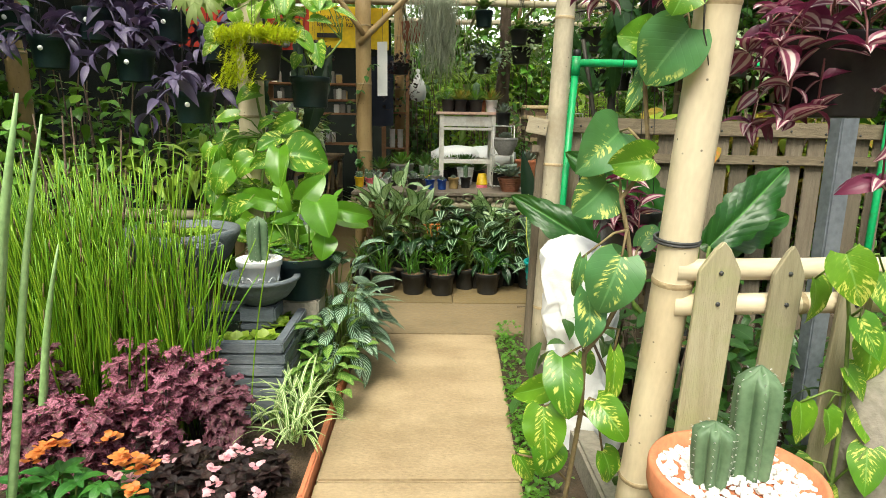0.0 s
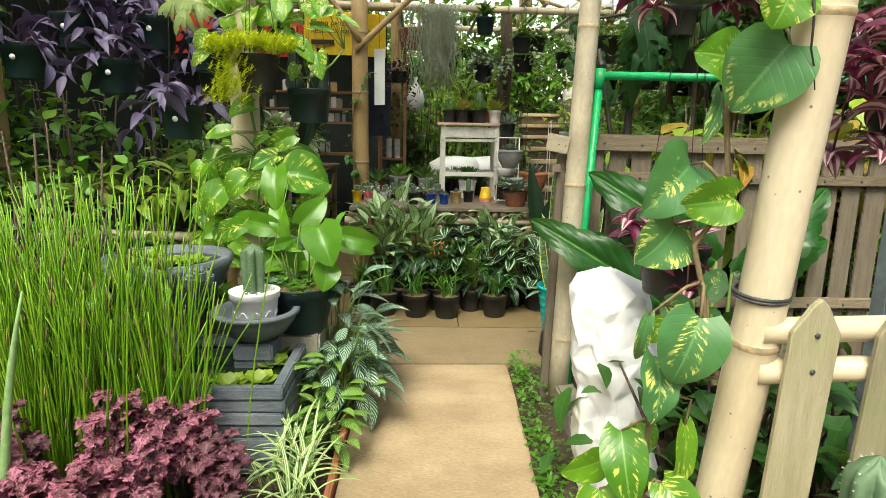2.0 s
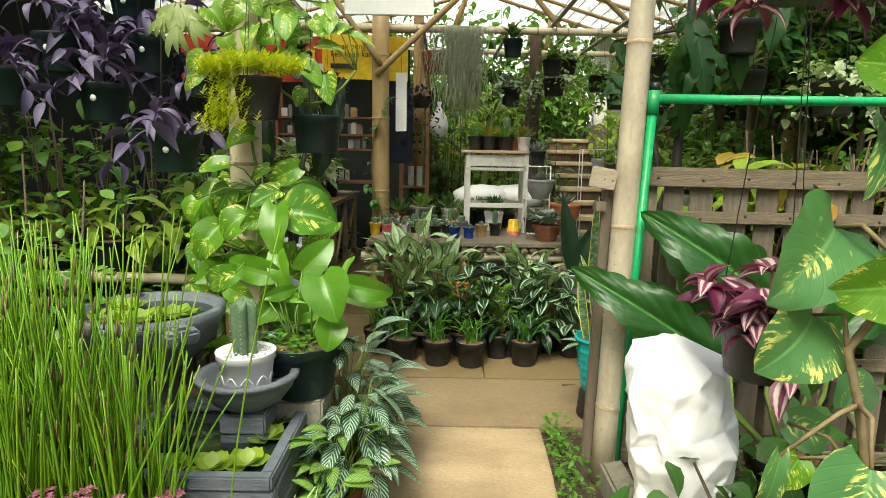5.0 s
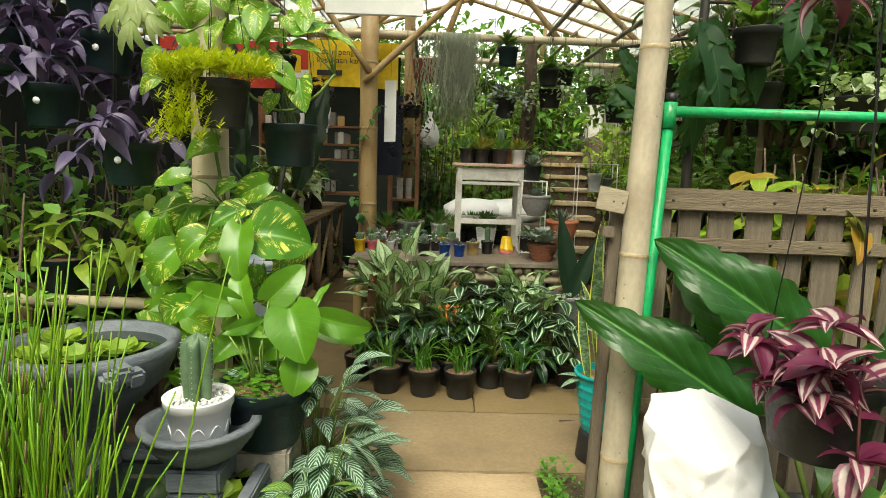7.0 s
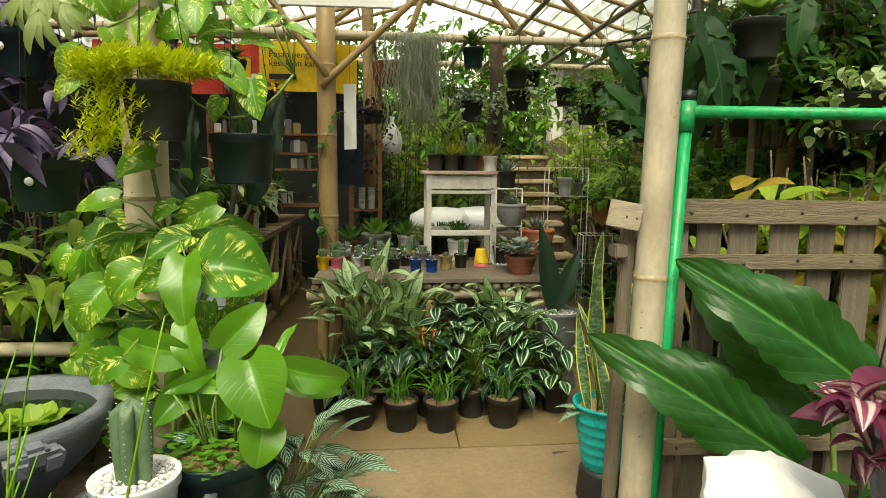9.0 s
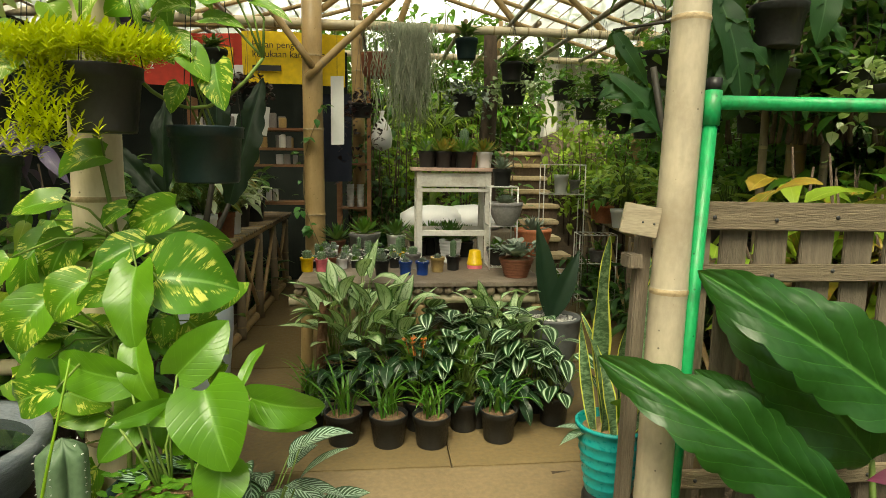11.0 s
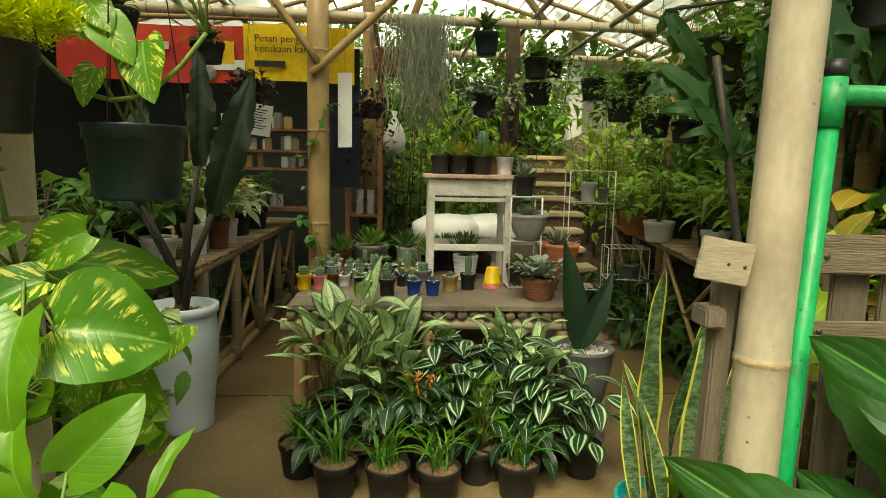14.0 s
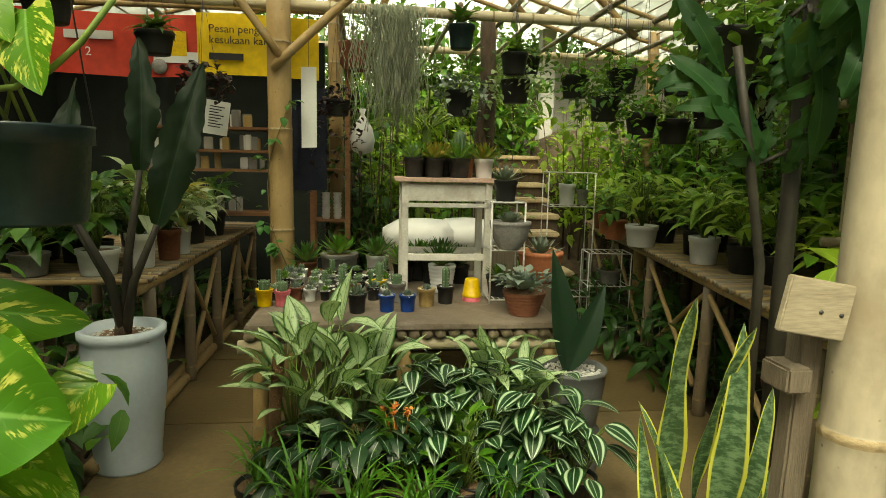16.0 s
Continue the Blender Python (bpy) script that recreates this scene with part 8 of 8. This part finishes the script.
L_STAG = leafy("staghorn", (0.36, 0.46, 0.16), (0.48, 0.56, 0.26), None, thin=0.4)
rr = random.Random(6)
for ang, s in ((-95, 1.0), (-62, 0.85), (-125, 0.8)):
    b = Bunch()
    b.leaf(leaf_data(0.15, 0.085, "spoon", 0.4, 0.2, n=8, m=4), turn((0, 0, 0), 0, 0))
    for az, y, k in ((28, 0.10, 0.13), (-24, 0.11, 0.14), (55, 0.07, 0.09), (-50, 0.075, 0.09), (4, 0.12, 0.10)):
        b.leaf(leaf_data(k, 0.034, "strap", 0.7, 0.2, n=6, m=2, twist=rr.uniform(-0.5, 0.5)), turn((0, y, 0.0), az, -8))
    place("frond", finish("frond", np.concatenate(b.v), b.f, L_STAG, np.concatenate(b.uv)), stag, facing((0.03 * math.cos(radians(ang)), 0, 0.26), ang, 0.0, 10, 0, s))
board = thing("white_sign_board", "plain white sign board hung over the entrance", "sign", (-0.46, 3.86, 2.045))
part("panel", slab((-0.22, -0.01, 0), (0.22, 0.01, 0.40), 0.003), PAPER, board)
for x in (-0.2, 0.2):
    wire("hang_wire", [(x, 0, 0.39), (x, 0.24, 0.57)], 0.002, DARK_WIRE, board)

# ---- plants behind: bed shrubs, fence shrubs, croton row, back garden ----
def thicket(name, label, lo, hi, count, leaf_mat, data, seed, size=(0.7, 1.5), stems=30, shell=None, category="shrubs"):
    """A dense stand of leaves on stems filling a box; leaves cluster on twigs, so that gaps stay."""
    rr = random.Random(seed)
    ob = thing(name, label, category, ((lo[0] + hi[0]) / 2, (lo[1] + hi[1]) / 2, lo[2]))
    cx, cy = (hi[0] - lo[0]) / 2, (hi[1] - lo[1]) / 2
    h = hi[2] - lo[2]
    sb, lb = Bunch(), Bunch()
    per = max(4, count // stems)
    for s in range(stems):
        bx, by = rr.uniform(-cx, cx), rr.uniform(-cy, cy)
        hh = h * rr.uniform(0.45, 1.0)
        tip = Vector((bx + rr.gauss(0, 0.12), by + rr.gauss(0, 0.12), hh))
        sb.tube([(bx, by, 0), ((bx + tip.x) / 2, (by + tip.y) / 2, hh * 0.55), tip], [0.012, 0.008, 0.004], 5)
        for i in range(per):
            f = rr.uniform(0.2, 1.0)
            p = Vector((bx + (tip.x - bx) * f + rr.gauss(0, 0.10), by + (tip.y - by) * f + rr.gauss(0, 0.10), hh * f + rr.gauss(0, 0.05)))
            p.z = max(p.z, 0.02)
            lb.leaf(data[i % len(data)], turn(p, rr.uniform(0, 360), rr.uniform(-45, 40), rr.uniform(-25, 25), rr.uniform(*size)))
    lb.make("foliage", leaf_mat, ob)["kind"] = "stuff"
    sb.make("twig_growth", BARK, ob)
    return ob


OV = [leaf_data(0.10, 0.055, "ovate", 0.6, 0.2, n=4, m=2), leaf_data(0.12, 0.05, "lance", 0.7, 0.2, n=4, m=2)]
ROUND = [leaf_data(0.06, 0.045, "spoon", 0.3, 0.15, n=4, m=2)]
BROAD = [leaf_data(0.24, 0.10, "ovate", 0.7, 0.2, wave=0.015, n=6, m=4)]
LONG = [leaf_data(0.24, 0.075, "lance", 0.8, 0.2, wave=0.01, n=6, m=2)]
thicket("round_leaf_shrub", "round-leaved bright green shrub in the bed", (-2.75, 2.85, 0), (-1.72, 3.2, 1.36), 2100, L_ROUND, ROUND, 1, stems=60)
thicket("bed_shrubs", "dark green shrubs under the hanging pots", (-3.1, 4.02, 0), (-1.35, 4.5, 1.65), 1700, L_MID, OV, 2, stems=70)
thicket("bed_shrubs", "green leafy shrubs behind the reeds", (-3.2, 2.2, 0), (-1.9, 2.9, 0.95), 1100, L_MID, OV, 3, stems=40)
thicket("bed_shrubs", "dark climbing foliage against the net wall", (-3.2, 2.4, 0.3), (-2.6, 4.6, 2.5), 1900, L_MID, OV, 4, stems=60)
thicket("lime_bromeliads", "row of lime green broad-leaved plants on the shelf", (-2.6, 3.72, 0.85), (-1.25, 3.92, 1.12), 230, L_LIME, LONG, 5, size=(0.5, 0.9), stems=22)
sh = thing("bamboo_plant_shelf", "low bamboo shelf carrying dark pots", "shelf", (0, 0, 0))
for y in (3.72, 3.98):
    bamboo("shelf_pole", (-3.0, y, 0.72), (-1.2, y, 0.72), 0.03, 0.028, BAMBOO, sh, seed=int(y * 10))
for x in (-2.9, -2.1, -1.3):
    bamboo("shelf_leg", (x, 3.85, 0), (x, 3.85, 0.70), 0.035, 0.033, BAMBOO_OLD, sh, seed=int(x * 10 + 40))
for i, x in enumerate((-2.5, -2.2, -1.9, -1.62, -1.38)):
    p = thing("shelf_pot", "dark plastic pot on the bamboo shelf", "pot", (x, 3.84, 0.75))
    pot(p, 0.11, 0.15, TEAL_BLACK_POT, 0.8)
thicket("croton_row", "yellow-green and rust croton plants behind the pallet fence", (1.30, 3.55, 0.75), (2.4, 3.85, 1.47), 400, L_CROTON, BROAD, 6, size=(0.6, 1.1), stems=50)
thicket("croton_row", "lime green broad leaves behind the pallet fence", (1.30, 3.6, 0.7), (2.4, 3.95, 1.53), 260, L_LIME, BROAD, 7, size=(0.6, 1.1), stems=40)
thicket("fence_shrubs", "dense green shrubs behind the fence", (1.75, 4.0, 0), (3.0, 4.6, 1.5), 1500, L_MID, OV, 8, stems=70)
thicket("fence_shrubs", "dark green shrubs along the net wall", (3.1, 2.4, 0), (4.2, 9.5, 2.5), 4200, L_DARK, OV, 9, stems=110)
thicket("fence_shrubs", "green foliage hanging over the bench", (2.7, 4.5, 1.0), (3.4, 8.8, 2.5), 3000, L_MID, OV, 10, stems=80)
thicket("underbench_ferns", "dark ferns growing under the bench", (1.75, 5.0, 0), (2.7, 8.5, 0.55), 700, L_DARK, LONG, 11, size=(0.6, 1.1), stems=40)
thicket("underbench_ferns", "dark ferns growing under the bench", (-2.3, 4.9, 0), (-1.55, 8.3, 0.5), 600, L_DARK, LONG, 12, size=(0.6, 1.1), stems=40)
thicket("bank_plants", "leafy green shrubs between the deck and the steps", (0.55, 8.0, 0), (1.2, 8.9, 1.7), 900, L_MID, OV, 24, stems=34)
thicket("rear_foliage", "dark leafy plants beside the rear post", (-0.38, 8.0, 0), (0.08, 8.5, 2.0), 650, L_DARK, OV, 30, stems=26)
thicket("bench_climbers", "dense green climbers over the east bench", (2.5, 4.4, 0.9), (3.1, 8.8, 2.0), 2600, L_MID, OV, 25, stems=70)
thicket("trellis_climbers", "dense dark climbers over the trellis behind the gate", (1.6, 4.3, 1.55), (3.2, 4.8, 2.62), 2700, L_DARK, OV, 26, stems=90)
thicket("trellis_climbers", "green trailing climbers under the roof edge", (1.6, 4.9, 1.8), (3.2, 5.6, 2.62), 1900, L_DARK, OV, 27, stems=60)
tr = thing("trellis", "bamboo trellis carrying the climbers", "trellis", (0, 0, 0))
for k in range(5):
    bamboo("upright", (1.75 + 0.36 * k, 4.62, 0), (1.75 + 0.36 * k, 4.62, 2.6), 0.022, 0.02, BAMBOO_GREY, tr, seed=k)
for z in (1.2, 1.75, 2.3):
    bamboo("crosspiece", (1.65, 4.6, z), (3.3, 4.6, z), 0.02, 0.018, BAMBOO_GREY, tr, seed=int(z * 10))
thicket("low_plants", "low leafy plants behind the picket fence", (0.75, 1.7, 0), (2.6, 2.9, 0.6), 1100, L_DARK, OV, 13, stems=60)

# back garden
steps = thing("garden_steps", "ochre stone garden steps climbing the bank", "steps", (0, 0, 0), kind="structure")
for i in range(9):
    y = 8.3 + 0.30 * i
    w = 1.95 + 0.03 * i + 0.05 * math.sin(i * 2)
    part("tread", slab((1.28 + 0.03 * i, y - 0.03, 0.18 * (i + 1) - 0.06), (w, y + 0.36, 0.18 * (i + 1)), 0.015), STONE_STEP, steps)
    # Risers take a dark brown: the shade below each lit tread, as colour.
    part("riser", slab((1.30 + 0.03 * i, y + 0.01, max(0.0, 0.18 * i - 0.2)), (w - 0.02, y + 0.34, 0.18 * (i + 1) - 0.062), 0.004), BARK, steps)
bank = thing("bank", "planted earth bank behind the plant house", "bank", kind="structure")
verts, faces = [], []
for j in range(25):
    for i in range(41):
        x, y = -10 + 0.6 * i, 8.6 + 0.8 * j
        z = min(2.1, max(-0.04, (y - (8.8 if x > 0 else 9.6)) * 0.58)) + 0.06 * noise.noise((x, y, 2)) - (0.25 if 0.9 < x < 2.7 else 0)
        verts.append((x, y, z))
for j in range(24):
    for i in range(40):
        a = j * 41 + i
        faces.append((a, a + 1, a + 42, a + 41))
place("bank_earth", finish("bank_earth", verts, faces, SOIL), bank)
thicket("bank_plants", "bright green shrubs on the bank", (-0.3, 9.5, 0.0), (1.2, 11.5, 2.3), 2600, L_LIME, OV, 21, stems=70, size=(0.9, 1.9))
thicket("bank_plants", "lime green shrubs beside the steps", (2.35, 9.3, 0.2), (4.0, 11.5, 2.5), 2600, L_LIME, OV, 22, stems=70, size=(0.9, 1.9))
thicket("bank_plants", "tall green shrubs at the back", (-3.0, 12.3, 1.8), (2.3, 14.0, 3.1), 4200, L_LIME, OV, 23, stems=130, size=(1.2, 2.6))
thicket("bank_plants", "tall leafy green screen of shrubs behind the palm", (-3.2, 11.6, 1.2), (2.3, 12.2, 4.1), 3600, L_MID, OV, 28, stems=110, size=(1.2, 2.6))
thicket("bank_plants", "tall dark green shrubs behind the shop corner", (-3.2, 10.2, 0.2), (-0.4, 10.9, 3.5), 2200, L_DARK, OV, 29, stems=70, size=(1.2, 2.4))
palm = thing("palm", "feathery bright green palm behind the table", "palm", (0.35, 9.3, 0))
b, sb = Bunch(), Bunch()
rr = random.Random(4)
pin = leaf_data(0.30, 0.022, "lance", 0.5, 0.3, n=4, m=2)
for fnd in range(20):
    az = fnd * 137.5
    d = Vector((-math.sin(radians(az)), math.cos(radians(az)), 0))
    L, lift = rr.uniform(0.9, 1.3), rr.uniform(0.5, 1.5)
    prev = []
    for j in range(16):
        f = j / 15
        prev.append(Vector((0.12, 0, 1.85)) + d * L * f + Vector((0, 0, lift * f - 0.9 * f * f)))
    sb.tube(prev, [0.012 * (1 - 0.8 * j / 15) for j in range(16)], 5)
    for j in range(2, 16):
        for s in (-1, 1):
            b.leaf(pin, turn(prev[j], az + s * 55, rr.uniform(-25, 15), 0, 1.0 - 0.4 * j / 16))
b.make("fronds", L_LIME, palm)
sb.tube([(0, 0, 0), (0.04, 0, 0.9), (0.12, 0, 1.9)], [0.06, 0.05, 0.045], 10)
sb.make("trunk", STEM, palm)
house = thing("back_building", "white plastered building with a corrugated roof beyond the bank", "building", (3.4, 13.2, 0))
part("wall", slab((-0.55, 0, 0), (-0.30, 0.3, 3.9), 0.02), WALL_PAINT, house, "white plastered pillar")
part("wall", slab((-0.2, 0.8, 0), (4.5, 1.0, 3.6), 0.02), WALL_PAINT, house)
verts, faces = [], []
for i in range(121):
    x = -1.3 + 0.05 * i
    for y in (-0.6, 2.6):
        verts.append((x, y, 3.75 + 0.3 * (y + 0.6) + 0.02 * math.sin(i * 1.57)))
for i in range(120):
    faces.append((2 * i, 2 * i + 2, 2 * i + 3, 2 * i + 1))
place("corrugated_roof", finish("corrugated_roof", verts, faces, ROOF_METAL), house, None, "pale corrugated sheet roof")


def tree(x, y, h, seed, mat):
    rr = random.Random(seed)
    ob = thing("tree", "tall green broadleaf tree behind the nursery", "tree", (x, y, 0.0), group="trees behind the nursery")
    sb, lb = Bunch(), Bunch()
    sb.tube([(0, 0, 0), (0.1, 0, h * 0.3), (0.05, 0.1, h * 0.6)], [0.22, 0.16, 0.1], 9)
    big_leaf = leaf_data(0.32, 0.16, "ovate", 0.5, 0.2, n=3, m=2)
    for l in range(14):
        a = l * 2.4
        tip = Vector((math.cos(a) * h * rr.uniform(0.15, 0.36), math.sin(a) * h * rr.uniform(0.15, 0.36), h * rr.uniform(0.45, 1.0)))
        st = Vector((0.07, 0.05, h * rr.uniform(0.25, 0.55)))
        sb.tube([st, (st + tip) / 2 + Vector((0, 0, 0.3)), tip], [0.08, 0.05, 0.02], 6)
        for i in range(170):
            p = tip + Vector((rr.gauss(0, 0.7), rr.gauss(0, 0.7), rr.gauss(0, 0.5)))
            lb.leaf(big_leaf, turn(p, rr.uniform(0, 360), rr.uniform(-60, 40), 0, rr.uniform(0.7, 1.5)))
    lb.make("crown", mat, ob)["kind"] = "stuff"
    sb.make("trunk", BARK, ob)


for i, (x, y, h) in enumerate(((-6, 17, 8), (-4, 24, 6), (6, 26, 6.5), (7, 16, 8), (10, 20, 9), (-10, 13, 8), (-6.5, 8, 6.5), (-6, 3, 6.0), (7.5, 9, 7), (7.5, 3, 6.5))):
    tree(x, y, h, 900 + i, L_MID if i % 2 else L_DARK)
